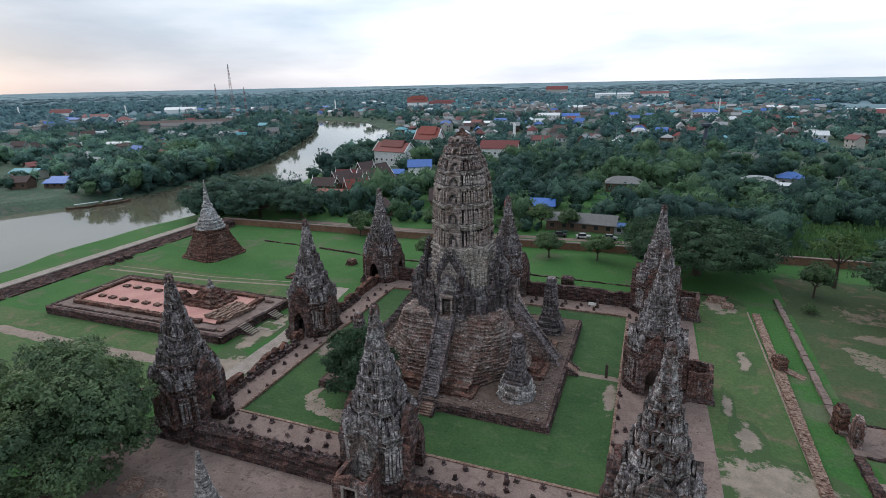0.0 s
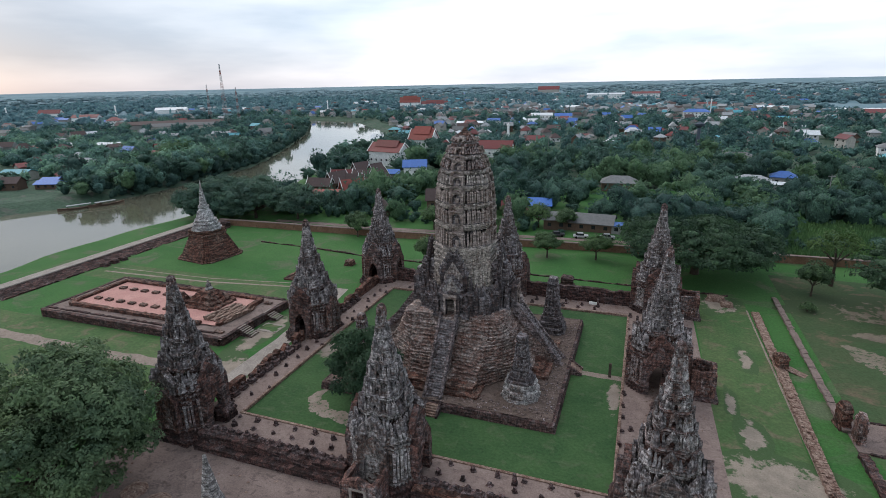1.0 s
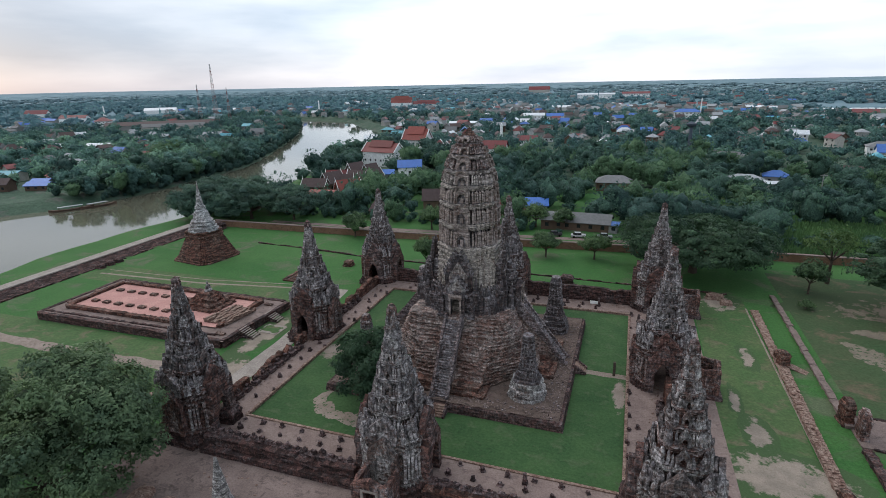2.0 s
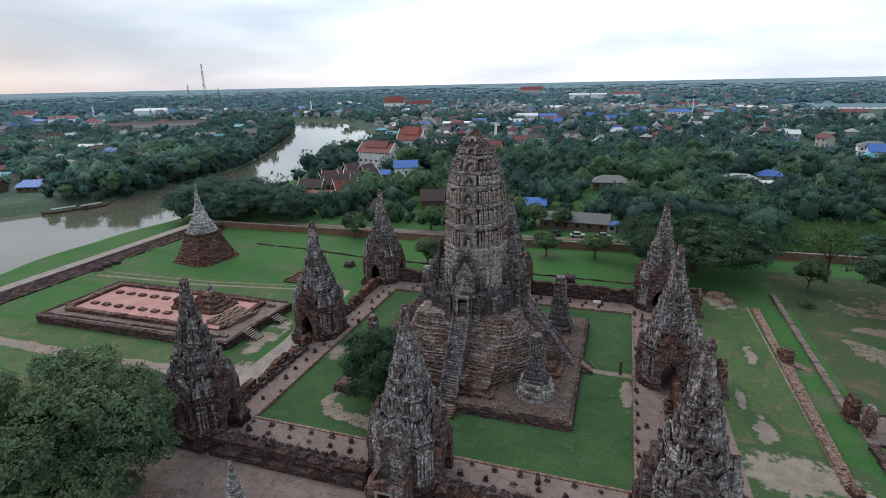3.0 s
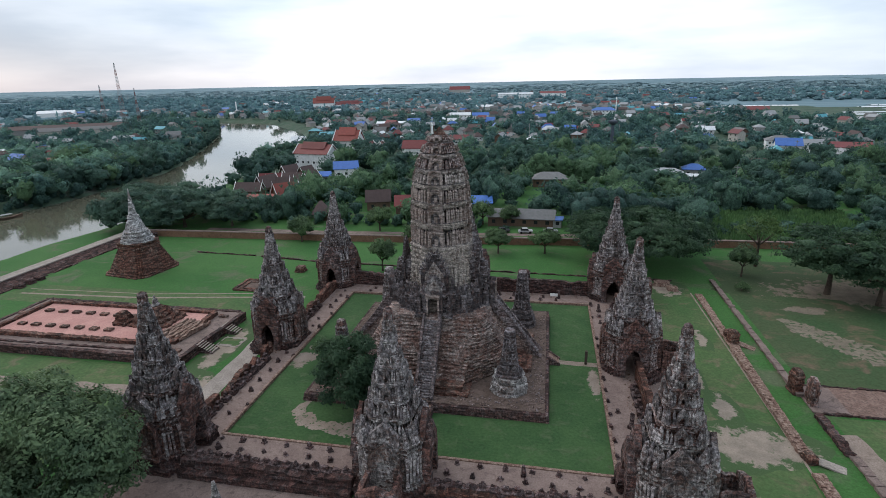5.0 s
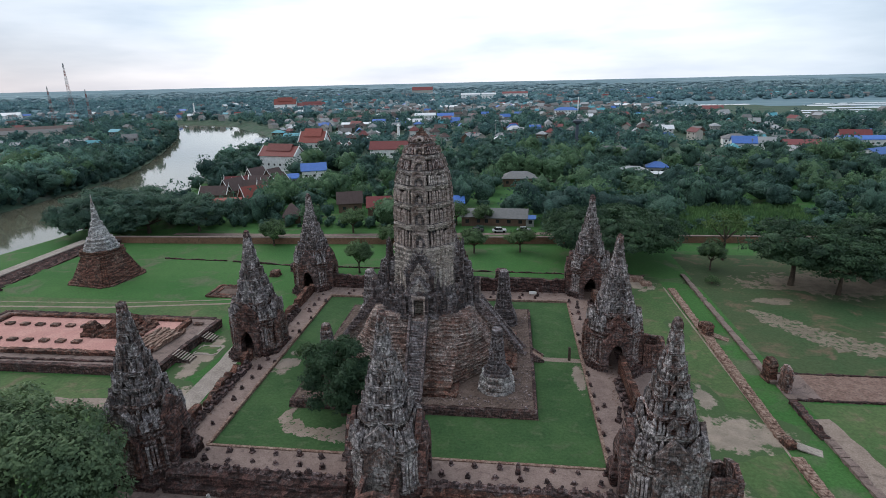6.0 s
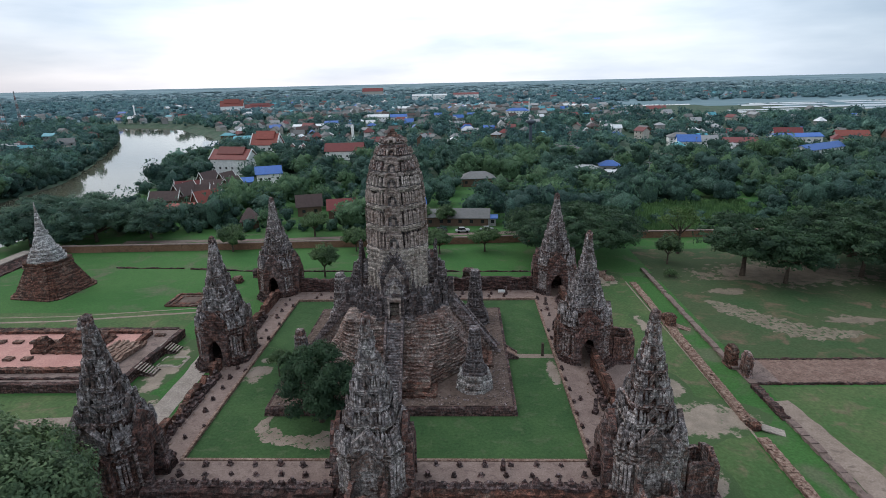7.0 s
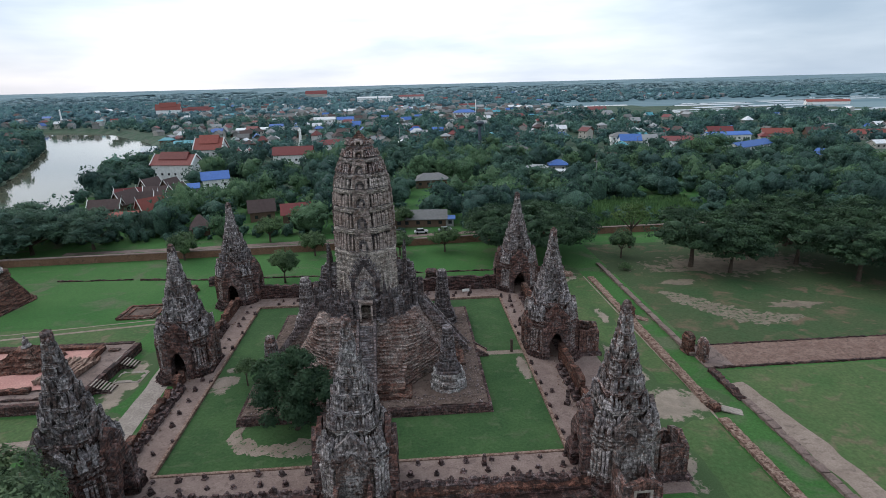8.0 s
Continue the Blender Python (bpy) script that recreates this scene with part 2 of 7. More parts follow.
M_SOIL = mottled("trodden_soil", (0.212, 0.164, 0.136), (0.267, 0.213, 0.179), 0.3, (0.166, 0.129, 0.107), 5.0)
M_SOIL_THIN = thinning("thin_soil_in_lawn", (0.20, 0.158, 0.13), (0.26, 0.21, 0.175), (0.042, 0.088, 0.032), 0.72)
M_SOIL_WORN = thinning("worn_soil_in_field", (0.135, 0.112, 0.084), (0.19, 0.157, 0.122), (0.044, 0.074, 0.032), 0.62)
M_SOIL_LAWN = thinning("bare_soil_in_lawn", (0.20, 0.158, 0.13), (0.26, 0.21, 0.175), (0.042, 0.088, 0.032))
M_SOIL_FIELD = thinning("bare_soil_in_field", (0.20, 0.165, 0.135), (0.27, 0.222, 0.18), (0.052, 0.088, 0.036))
M_SOIL_EAST = thinning("brown_soil_in_field", (0.13, 0.105, 0.08), (0.18, 0.148, 0.115), (0.048, 0.070, 0.032))
M_PAVE = mottled("brick_paving", (0.156, 0.115, 0.102), (0.216, 0.161, 0.145), 0.35, (0.110, 0.083, 0.073), 5.0, relief=0.08)
M_GALLERY = mottled("gallery_floor", (0.184, 0.133, 0.118), (0.235, 0.175, 0.155), 0.4, (0.152, 0.110, 0.097), 5.0)
M_PINK = mottled("pink_brick_floor", (0.40, 0.205, 0.18), (0.47, 0.26, 0.225), 0.3, (0.36, 0.20, 0.175), 4.0)
M_RUBBLE = mottled("rubble_brick", (0.15, 0.085, 0.066), (0.29, 0.21, 0.17), 1.6, (0.085, 0.052, 0.042), 3.2, relief=0.16)
M_CONCRETE = mottled("pale_concrete", (0.24, 0.205, 0.18), (0.31, 0.27, 0.24), 0.5, None, 4.0)
M_DARK = plain("dark_opening", (0.012, 0.011, 0.010), 0.95, 0.05)
M_BARK = mottled("bark", (0.05, 0.038, 0.03), (0.085, 0.066, 0.052), 1.2, None, 6.0, relief=0.1)
M_LEAF = foliage("tree_leaves", (0.050, 0.092, 0.047), (0.103, 0.164, 0.079))
M_TAMARIND = foliage("tamarind_leaves", (0.070, 0.116, 0.066), (0.150, 0.216, 0.118))
M_LEAF2 = foliage("dark_leaves", (0.026, 0.058, 0.034), (0.048, 0.090, 0.050))
# Lighter and bluer than the other trees: haze over the river, painted in.
M_SHORE = foliage("hazed_river_bank_leaves", (0.056, 0.104, 0.084), (0.092, 0.160, 0.122), 0.1)
M_LEAF3 = foliage("light_leaves", (0.045, 0.085, 0.028), (0.085, 0.14, 0.048))
# Town greens carry extra blue, a little air haze painted into the leaves.
M_WOODS = foliage("town_trees", (0.046, 0.098, 0.078), (0.074, 0.140, 0.108), 0.07, 0.45)
M_WOODS2 = foliage("light_town_trees", (0.068, 0.132, 0.078), (0.100, 0.182, 0.104), 0.07, 0.45)
M_WOODS3 = foliage("dark_town_trees", (0.032, 0.074, 0.064), (0.056, 0.110, 0.092), 0.07, 0.45)
# Far leaves are blue-grey: distance haze is painted into their colour.
M_FAR = foliage("hazed_far_woods", (0.098, 0.190, 0.225), (0.132, 0.240, 0.275), 0.012, 0.4)
M_PLATFORM = mottled("dark_brick_paving", (0.098, 0.070, 0.058), (0.145, 0.105, 0.088), 0.5, (0.062, 0.046, 0.040), 6.0, relief=0.1)
M_EARTH = mottled("orange_brown_plaster", (0.147, 0.082, 0.052), (0.184, 0.110, 0.073), 0.4, (0.110, 0.063, 0.044), 4.0)
# Inner lumps in darker greens, painting the shade inside the crowns.
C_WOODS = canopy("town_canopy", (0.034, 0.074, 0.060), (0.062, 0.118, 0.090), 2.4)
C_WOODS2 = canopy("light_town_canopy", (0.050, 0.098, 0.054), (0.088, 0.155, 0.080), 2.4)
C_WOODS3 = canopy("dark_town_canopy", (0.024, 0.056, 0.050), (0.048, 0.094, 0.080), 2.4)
# Same painted distance haze for the far crowns.
C_FAR = canopy("hazed_far_canopy", (0.096, 0.182, 0.212), (0.130, 0.232, 0.266), 0.12)
# Mid-distance greens turned bluer and paler, to paint air haze into them.
M_MID = foliage("hazed_town_trees", (0.050, 0.115, 0.114), (0.095, 0.184, 0.177), 0.05, 0.45)
M_MID2 = foliage("hazed_light_trees", (0.069, 0.144, 0.122), (0.121, 0.221, 0.189), 0.05, 0.45)
M_MID3 = foliage("hazed_dark_trees", (0.038, 0.090, 0.096), (0.074, 0.144, 0.145), 0.05, 0.45)
C_MID = canopy("hazed_town_canopy", (0.042, 0.096, 0.096), (0.086, 0.165, 0.156), 0.8)
C_MID2 = canopy("hazed_light_canopy", (0.055, 0.120, 0.104), (0.116, 0.211, 0.179), 0.8)
C_MID3 = canopy("hazed_dark_canopy", (0.030, 0.073, 0.081), (0.072, 0.140, 0.140), 0.8)
# Palest and bluest greens, with the horizon's haze painted in.
M_DIM = foliage("hazed_horizon_woods", (0.18, 0.28, 0.32), (0.21, 0.32, 0.36), 0.004, 0.4)
C_DIM = canopy("hazed_horizon_canopy", (0.175, 0.272, 0.312), (0.21, 0.318, 0.358), 0.05)
# Greens across the river, lightened and blued further for painted haze.
M_BANKSIDE = foliage("hazed_riverside_trees", (0.093, 0.188, 0.157), (0.156, 0.281, 0.232), 0.05, 0.45)
M_BANKSIDE2 = foliage("hazed_riverside_light_trees", (0.122, 0.233, 0.168), (0.198, 0.336, 0.243), 0.05, 0.45)
M_BANKSIDE3 = foliage("hazed_riverside_dark_trees", (0.066, 0.140, 0.127), (0.118, 0.219, 0.189), 0.05, 0.45)
C_BANKSIDE = canopy("hazed_riverside_canopy", (0.073, 0.151, 0.129), (0.135, 0.246, 0.202), 0.8)
C_BANKSIDE2 = canopy("hazed_riverside_light_canopy", (0.095, 0.188, 0.139), (0.175, 0.301, 0.222), 0.8)
C_BANKSIDE3 = canopy("hazed_riverside_dark_canopy", (0.053, 0.116, 0.105), (0.108, 0.201, 0.176), 0.8)
M_ROAD = mottled("old_brick_road", (0.148, 0.092, 0.075), (0.210, 0.142, 0.118), 1.1, (0.085, 0.060, 0.050), 3.0, relief=0.12)

# ---- building tools ----
def mesh_of(name, verts, faces, material, smooth=False):
    me = bpy.data.meshes.new(name)
    me.from_pydata([tuple(v) for v in verts], [], [tuple(f) for f in faces])
    me.materials.append(material)
    if smooth:
        me.shade_smooth()
    me.update()
    return me


def part(name, bm, material, parent=None, label=""):
    me = bpy.data.meshes.new(name)
    bm.normal_update()
    bm.to_mesh(me)
    bm.free()
    me.materials.append(material)
    ob = new(name, me)
    ob.parent = parent
    return tagged(ob, label)


def piece(name, me, parent=None, m=None, label=""):
    ob = new(name, me)
    ob.parent = parent
    if m is not None:
        ob.matrix_basis = m
    return tagged(ob, label)


def thing(name, x, y, z, rz, label, category, group="", kind=""):
    ob = new(name)
    ob.empty_display_size = 0.3
    ob.matrix_basis = pose(x, y, z, 0, 0, rz)
    return tagged(ob, label, category, group, kind)


def box(bm, x0, x1, y0, y1, z0, z1, bevel=0.0, m=None):
    r = bmesh.ops.create_cube(bm, size=1.0)
    t = Matrix.Translation(((x0 + x1) / 2, (y0 + y1) / 2, (z0 + z1) / 2)) @ Matrix.Diagonal((x1 - x0, y1 - y0, z1 - z0, 1))
    bmesh.ops.transform(bm, matrix=(m @ t) if m is not None else t, verts=r["verts"])
    if bevel:
        edges = list({e for v in r["verts"] for e in v.link_edges})
        bmesh.ops.bevel(bm, geom=edges, offset=bevel, segments=1, affect="EDGES", profile=0.5)


def boxes(*rows):
    bm = bmesh.new()
    for r in rows:
        box(bm, *r)
    return bm


def tube(bm, p, q, r0, r1, n=8):
    p, q = Vector(p), Vector(q)
    d = q - p
    mid = Matrix.Translation((p + q) / 2) @ d.to_track_quat("Z", "Y").to_matrix().to_4x4()
    bmesh.ops.create_cone(bm, cap_ends=True, segments=n, radius1=r0, radius2=r1, depth=d.length, matrix=mid)


def worn(x, y, z, amount, seed=0.0):
    """How far masonry has weathered away or stands proud at a place, in blocks and lumps."""
    v = Vector((x + seed, y - seed, z + 0.37 * seed))
    lump = noise.noise(v * 0.9) + 0.5 * noise.noise(v * 2.3)
    block = noise.cell(Vector((v.x * 2.4, v.y * 2.4, v.z * 4.1))) - 0.5
    return amount * (0.4 * lump + 0.75 * block - 2.4 * max(0.0, lump - 0.42))


def redented(k, d):
    """The plan of a square with k steps at each corner, half width 1."""
    quarter = []
    for i in range(k):
        quarter += [(1 - i * d, 1 - (k - i) * d), (1 - (i + 1) * d, 1 - (k - i) * d)]
    quarter.append((1 - k * d, 1.0))
    pts = []
    for turn in range(4):
        c, s = ((1, 0), (0, 1), (-1, 0), (0, -1))[turn]
        pts += [(x * c - y * s, x * s + y * c) for x, y in quarter]
    return pts


def swept_plan(arm, inner):
    """Four arms of half width arm, joined by curves that pass through (inner, inner)."""
    end = 0.97
    ctrl = 2 * inner - (end + arm) / 2
    curve = [((1 - f) ** 2 * end + 2 * f * (1 - f) * ctrl + f * f * arm, (1 - f) ** 2 * arm + 2 * f * (1 - f) * ctrl + f * f * end) for f in (i / 8 for i in range(9))]
    quarter = [(1, arm)] + curve + [(arm, 1)]
    return [(x * c - y * s, x * s + y * c) for c, s in ((1, 0), (0, 1), (-1, 0), (0, -1)) for x, y in quarter]


def outer_corners(k, d):
    """The projecting corners of the redented plan."""
    return [(x * c - y * s, x * s + y * c) for c, s in ((1, 0), (0, 1), (-1, 0), (0, -1)) for x, y in [(1 - i * d, 1 - (k - i) * d) for i in range(k + 1)]]


def ring_points(plan, r, gap, like=None):
    """Points round a plan of half width r; as many on each side as on the sides of the plan like."""
    out = []
    n = len(plan)
    like = like or plan
    for i in range(n):
        a, b = plan[i], plan[(i + 1) % n]
        seg = max(1, round(math.hypot(like[(i + 1) % n][0] - like[i][0], like[(i + 1) % n][1] - like[i][1]) * r / gap))
        out += [(a[0] + (b[0] - a[0]) * j / seg, a[1] + (b[1] - a[1]) * j / seg) for j in range(seg)]
    return out


def tower(plan, rings, gap=0.4, wear=0.1, seed=0.0, step=0.35, cap=True, lean=(0, 0), slump=0.0, doors=(), plan_top=None):
    """A masonry body over a plan: rings of (height, half width), worn. doors: (side, half width, height) openings. The plan may pass over into plan_top. Returns verts and faces."""
    fine = [rings[0]]
    for (z0, r0), (z1, r1) in zip(rings, rings[1:]):
        k = max(1, int(max(abs(z1 - z0), abs(r1 - r0)) / step))
        fine += [(z0 + (z1 - z0) * j / k, r0 + (r1 - r0) * j / k) for j in range(1, k + 1)]
    base = ring_points(plan, max(r for _, r in fine), gap)
    above = ring_points(plan_top, max(r for _, r in fine), gap, plan) if plan_top else base
    n = len(base)
    verts, faces = [], []
    zb, zt = fine[0][0], fine[-1][0]
    for z, r in fine:
        f = (z - zb) / (zt - zb)
        for (u, v), (ut, vt) in zip(base, above):
            u, v = u + (ut - u) * f, v + (vt - v) * f
            w = worn(u * r, v * r, z, wear * min(1.0, 0.35 + r / 3), seed)
            k = r + w + (slump * noise.noise(Vector((u * r * 0.22 + seed, v * r * 0.22, z * 0.3))) if slump else 0.0)
            zz = z + worn(u * r + 31, v * r, z, wear * 0.35, seed)
            verts.append((u * k + lean[0] * (z - zb), v * k + lean[1] * (z - zb), zz))
    for i in range(len(fine) - 1):
        a, b = i * n, (i + 1) * n
        for j in range(n):
            k = (j + 1) % n
            if doors:
                x, y, z = [(verts[a + j][q] + verts[b + k][q]) / 2 for q in range(3)]
                sides = ((x, -y), (y, x), (-x, y), (-y, -x))
                if any(z < h and abs(sides[q][0]) < w and sides[q][1] > 0 for q, w, h in doors):
                    continue
            faces.append((a + j, a + k, b + k, b + j))
    if cap:
        top = len(fine) - 1
        verts.append((lean[0] * (fine[-1][0] - zb), lean[1] * (fine[-1][0] - zb), fine[-1][0] + 0.05))
        faces += [(top * n + j, top * n + (j + 1) % n, len(verts) - 1) for j in range(n)]
    return verts, faces


def ledged(rings, pitch, out, low=-9.0, high=99.0):
    """Breaks the tall plain spans of a profile into courses, each with a projecting ledge."""
    res = [rings[0]]
    for (z0, r0), (z1, r1) in zip(rings, rings[1:]):
        n = round((z1 - z0) / pitch)
        if n >= 2 and z0 > low and z1 < high and abs(r1 - r0) < (z1 - z0):
            for i in range(n):
                a, b = i / n, (i + 0.66) / n
                ra, rb, rc = r0 + (r1 - r0) * a, r0 + (r1 - r0) * b, r0 + (r1 - r0) * (i + 1) / n
                za, zb, zc = z0 + (z1 - z0) * a, z0 + (z1 - z0) * b, z0 + (z1 - z0) * (i + 1) / n
                res += [(zb, rb), (zb + 0.02, rb + out), (zc - 0.02, rc + out), (zc, rc)]
        res.append((z1, r1))
    return res


def ragged(x0, y0, x1, y1, thick, z0, z1, rough=0.5, seed=0.0, wear=0.07, batter=0.0):
    """A ruined wall from one point to another with an uneven top."""
    d = Vector((x1 - x0, y1 - y0, 0))
    n = max(2, round(d.length / 0.45))
    side = Vector((-d.y, d.x, 0)).normalized() * (thick / 2)
    rows = max(2, round((z1 - z0) / 0.45))
    verts, faces, top = [], [], []
    for i in range(n + 1):
        p = Vector((x0, y0, 0)) + d * (i / n)
        f = noise.noise(Vector((p.x * 0.33 + seed, p.y * 0.33, seed))) + 0.5 * (noise.cell(Vector((p.x * 1.1 + seed, p.y * 1.1, 0))) - 0.5)
        t = z1 - rough * max(0.0, 0.35 + f)
        col = []
        for s, js in ((1, range(rows + 1)), (-1, range(rows, -1, -1))):
            for j in js:
                z = z0 + (max(t, z0 + 0.2) - z0) * j / rows
                w = worn(p.x, p.y + 9 * s, z, wear, seed)
                off = side * s * (1 + batter * (1 - j / rows)) + side.normalized() * s * w
                col.append((p.x + off.x, p.y + off.y, z + (worn(p.x, p.y, z, wear * 0.6, seed + 3) if j == rows else 0)))
        verts += col
    m = 2 * (rows + 1)
    for i in range(n):
        for j in range(m - 1):
            a, b = i * m + j, (i + 1) * m + j
            faces.append((a, b, b + 1, a + 1))
    faces.append(tuple(range(m)))
    faces.append(tuple(n * m + j for j in range(m - 1, -1, -1)))
    return verts, faces


def arch_slab(bm, w, h, ow, oh, depth, spring, m, gable=0.0):
    """An upright slab with a pointed opening: outer half width w and height h, opening ow by oh."""
    inner = [(-ow, 0), (-ow, spring)]
    for i in range(1, 6):
        t = i / 6
        inner.append((-ow * (1 - t ** 1.5), spring + (oh - spring) * (1 - (1 - t) ** 1.6)))
    inner.append((0, oh))
    inner += [(-x, y) for x, y in reversed(inner[:-1])]
    n = len(inner)
    outer = []
    for i, (x, y) in enumerate(inner):
        if i in (0, n - 1):
            outer.append((math.copysign(w, x), 0))
        else:
            t = i / (n - 1)
            if t < 0.28:
                outer.append((-w, h * (0.35 + 0.65 * (t / 0.28)) if i > 1 else h * 0.45))
            elif t > 0.72:
                outer.append((w, h * (0.35 + 0.65 * ((1 - t) / 0.28)) if i < n - 2 else h * 0.45))
            else:
                u = (t - 0.5) / 0.22
                outer.append((w * max(-1, min(1, u)), h + gable * (1 - abs(u)) if abs(u) < 1 else h))
    layers = []
    for y in (-depth / 2, depth / 2):
        layers.append(([bm.verts.new(m @ Vector((x, y, z))) for x, z in outer], [bm.verts.new(m @ Vector((x, y, z))) for x, z in inner]))
    (fo, fi), (bo, bi) = layers
    for i in range(n - 1):
        bm.faces.new((fo[i], fo[i + 1], fi[i + 1], fi[i]))
        bm.faces.new((bi[i], bi[i + 1], bo[i + 1], bo[i]))
        bm.faces.new((fi[i], fi[i + 1], bi[i + 1], bi[i]))
        bm.faces.new((bo[i], bo[i + 1], fo[i + 1], fo[i]))


def shake(bm, amount, seed=0.0):
    for v in bm.verts:
        p = v.co.copy()
        v.co = p + Vector((worn(p.x, p.y, p.z, amount, seed), worn(p.x + 17, p.y, p.z, amount, seed), worn(p.x, p.y + 23, p.z, amount * 0.6, seed)))


def blob_outline(cx, cy, rx, ry, rot, n, rough, seed):
    """The uneven outline of a patch on the ground."""
    c, s = math.cos(radians(rot)), math.sin(radians(rot))
    out = []
    for i in range(n):
        a = 2 * math.pi * i / n
        k = 1 + rough * (noise.noise(Vector((1.3 * math.cos(a) + seed, 1.3 * math.sin(a), seed))) + 0.55 * noise.noise(Vector((3 * math.cos(a), 3 * math.sin(a) + seed, 2))) + 0.14 * noise.noise(Vector((9 * math.cos(a), 9 * math.sin(a) + seed, 5))) + 0.05 * noise.noise(Vector((37 * math.cos(a), 37 * math.sin(a) + seed, 8))))
        x, y = rx * k * math.cos(a), ry * k * math.sin(a)
        out.append((cx + x * c - y * s, cy + x * s + y * c))
    return out


def patch(name, outline, z, material, label, category="ground"):
    me = mesh_of(name, [(x, y, z) for x, y in outline], [tuple(range(len(outline)))], material)
    return tagged(new(name, me), label, category, kind="structure")


def sheet(x0, x1, y0, y1, gap, z, wear, seed=0.0):
    nx, ny = round((x1 - x0) / gap), round((y1 - y0) / gap)
    verts = [(x0 + (x1 - x0) * i / nx, y0 + (y1 - y0) * j / ny, z + worn(x0 + i * gap, y0 + j * gap, 0, wear, seed)) for j in range(ny + 1) for i in range(nx + 1)]
    faces = [(j * (nx + 1) + i, j * (nx + 1) + i + 1, (j + 1) * (nx + 1) + i + 1, (j + 1) * (nx + 1) + i) for j in range(ny) for i in range(nx)]
    return verts, faces

# ---- ground, river, lawns ----
RIVER = [(-150, -400), (-142, -100), (-134, 5), (-138, 26), (-134, 70), (-128, 120), (-150, 190), (-178, 265), (-199, 370), (-217, 417), (-325, 550), (-420, 585), (-900, 640),
         (-900, 560), (-420, 545), (-362, 503), (-281, 369), (-235, 278), (-196, 188), (-191, 141), (-190, 100), (-197, 78), (-210, 53), (-214, 0), (-215, -400)]
OUT = -0.6


def river_depth(x, y):
    """Metres inside the river's bank line (minus: outside)."""
    inside, best = False, 1e9
    n = len(RIVER)
    for i in range(n):
        (ax, ay), (bx, by) = RIVER[i], RIVER[(i + 1) % n]
        if (ay > y) != (by > y) and x < (bx - ax) * (y - ay) / (by - ay) + ax:
            inside = not inside
        dx, dy = bx - ax, by - ay
        t = max(0.0, min(1.0, ((x - ax) * dx + (y - ay) * dy) / (dx * dx + dy * dy)))
        best = min(best, math.hypot(x - ax - t * dx, y - ay - t * dy))
    return best if inside else -best


def grid_line(spans):
    out = [spans[0][0]]
    for a, b, step in spans:
        n = max(1, round((b - a) / step))
        out += [a + (b - a) * (i + 1) / n for i in range(n)]
    return out


def make_ground():
    xs = grid_line([(-5200, -1000, 350), (-1000, -460, 30), (-460, -250, 7), (-250, -90, 3.5), (-90, 120, 7), (120, 600, 30), (600, 1200, 100), (1200, 5200, 400)])
    ys = grid_line([(-2500, -500, 400), (-500, -60, 40), (-60, 210, 6), (210, 640, 7.5), (640, 1000, 40), (1000, 2500, 150), (2500, 5200, 270)])
    verts, faces, mats = [], [], []
    for y in ys:
        for x in xs:
            z = OUT
            if -950 < x < -90 and -450 < y < 680:
                d = river_depth(x, y) + 2.5 * noise.noise(Vector((x * 0.06, y * 0.06, 0)))
                z = OUT - 3.4 * max(0.0, min(1.0, (d + 9) / 9)) - 2.0 * max(0.0, min(1.0, d / 8))
            far = math.hypot(x, y)
            # Far ground is lifted to fit the horizon's height in the camera's view.
            if far > 2500:
                z += 12 * min(1.0, (far - 2500) / 2200) + 3 * noise.noise(Vector((x * 0.002, y * 0.002, 0)))
            if x < -112 or y > 84 or x > 150:
                z += 0.25 * noise.noise(Vector((x * 0.05, y * 0.05, 4)))
            verts.append((x, y, z))
    n = len(xs)
    for j in range(len(ys) - 1):
        for i in range(n - 1):
            faces.append((j * n + i, j * n + i + 1, (j + 1) * n + i + 1, (j + 1) * n + i))
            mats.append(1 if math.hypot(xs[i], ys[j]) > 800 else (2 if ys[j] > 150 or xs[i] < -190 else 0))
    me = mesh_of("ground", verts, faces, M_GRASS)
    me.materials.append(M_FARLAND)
    me.materials.append(M_TOWNLAND)
    me.polygons.foreach_set("material_index", mats)
    tagged(new("ground", me), "rough green grass over the river plain", "ground", kind="structure")


def hazed_far_fields():
    """Level fields with long dark lines of trees across them, air haze painted into the colours."""
    m, nt, b = shader("hazed_far_fields", 0.95, 0.1)
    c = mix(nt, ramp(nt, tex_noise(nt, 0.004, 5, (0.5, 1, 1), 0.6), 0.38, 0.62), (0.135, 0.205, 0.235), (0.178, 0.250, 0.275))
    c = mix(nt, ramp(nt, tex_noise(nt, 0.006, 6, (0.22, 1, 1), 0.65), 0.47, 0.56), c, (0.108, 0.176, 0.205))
    nt.links.new(c, b.inputs["Base Color"])
    return m


M_FARLAND = hazed_far_fields()
M_TOWNLAND = mottled("town_undergrowth", (0.036, 0.070, 0.044), (0.062, 0.098, 0.066), 0.05, (0.090, 0.092, 0.078), 0.8)
make_ground()


def make_water():
    m, nt, b = shader("river_water", 0.06, 0.5)
    c = mix(nt, ramp(nt, tex_noise(nt, 0.03, 4), 0.35, 0.65), (0.092, 0.090, 0.064), (0.12, 0.116, 0.082))
    nt.links.new(c, b.inputs["Base Color"])
    bump(nt, b, tex_noise(nt, 0.8, 3, (1, 0.4, 1)), 0.04, 0.04)
    me = mesh_of("water", [(-960, -440, -4), (-100, -440, -4), (-100, 690, -4), (-960, 690, -4)], [(0, 1, 2, 3)], m)
    tagged(new("water", me), "calm muddy brown river reflecting the pale sky", "river", kind="structure")


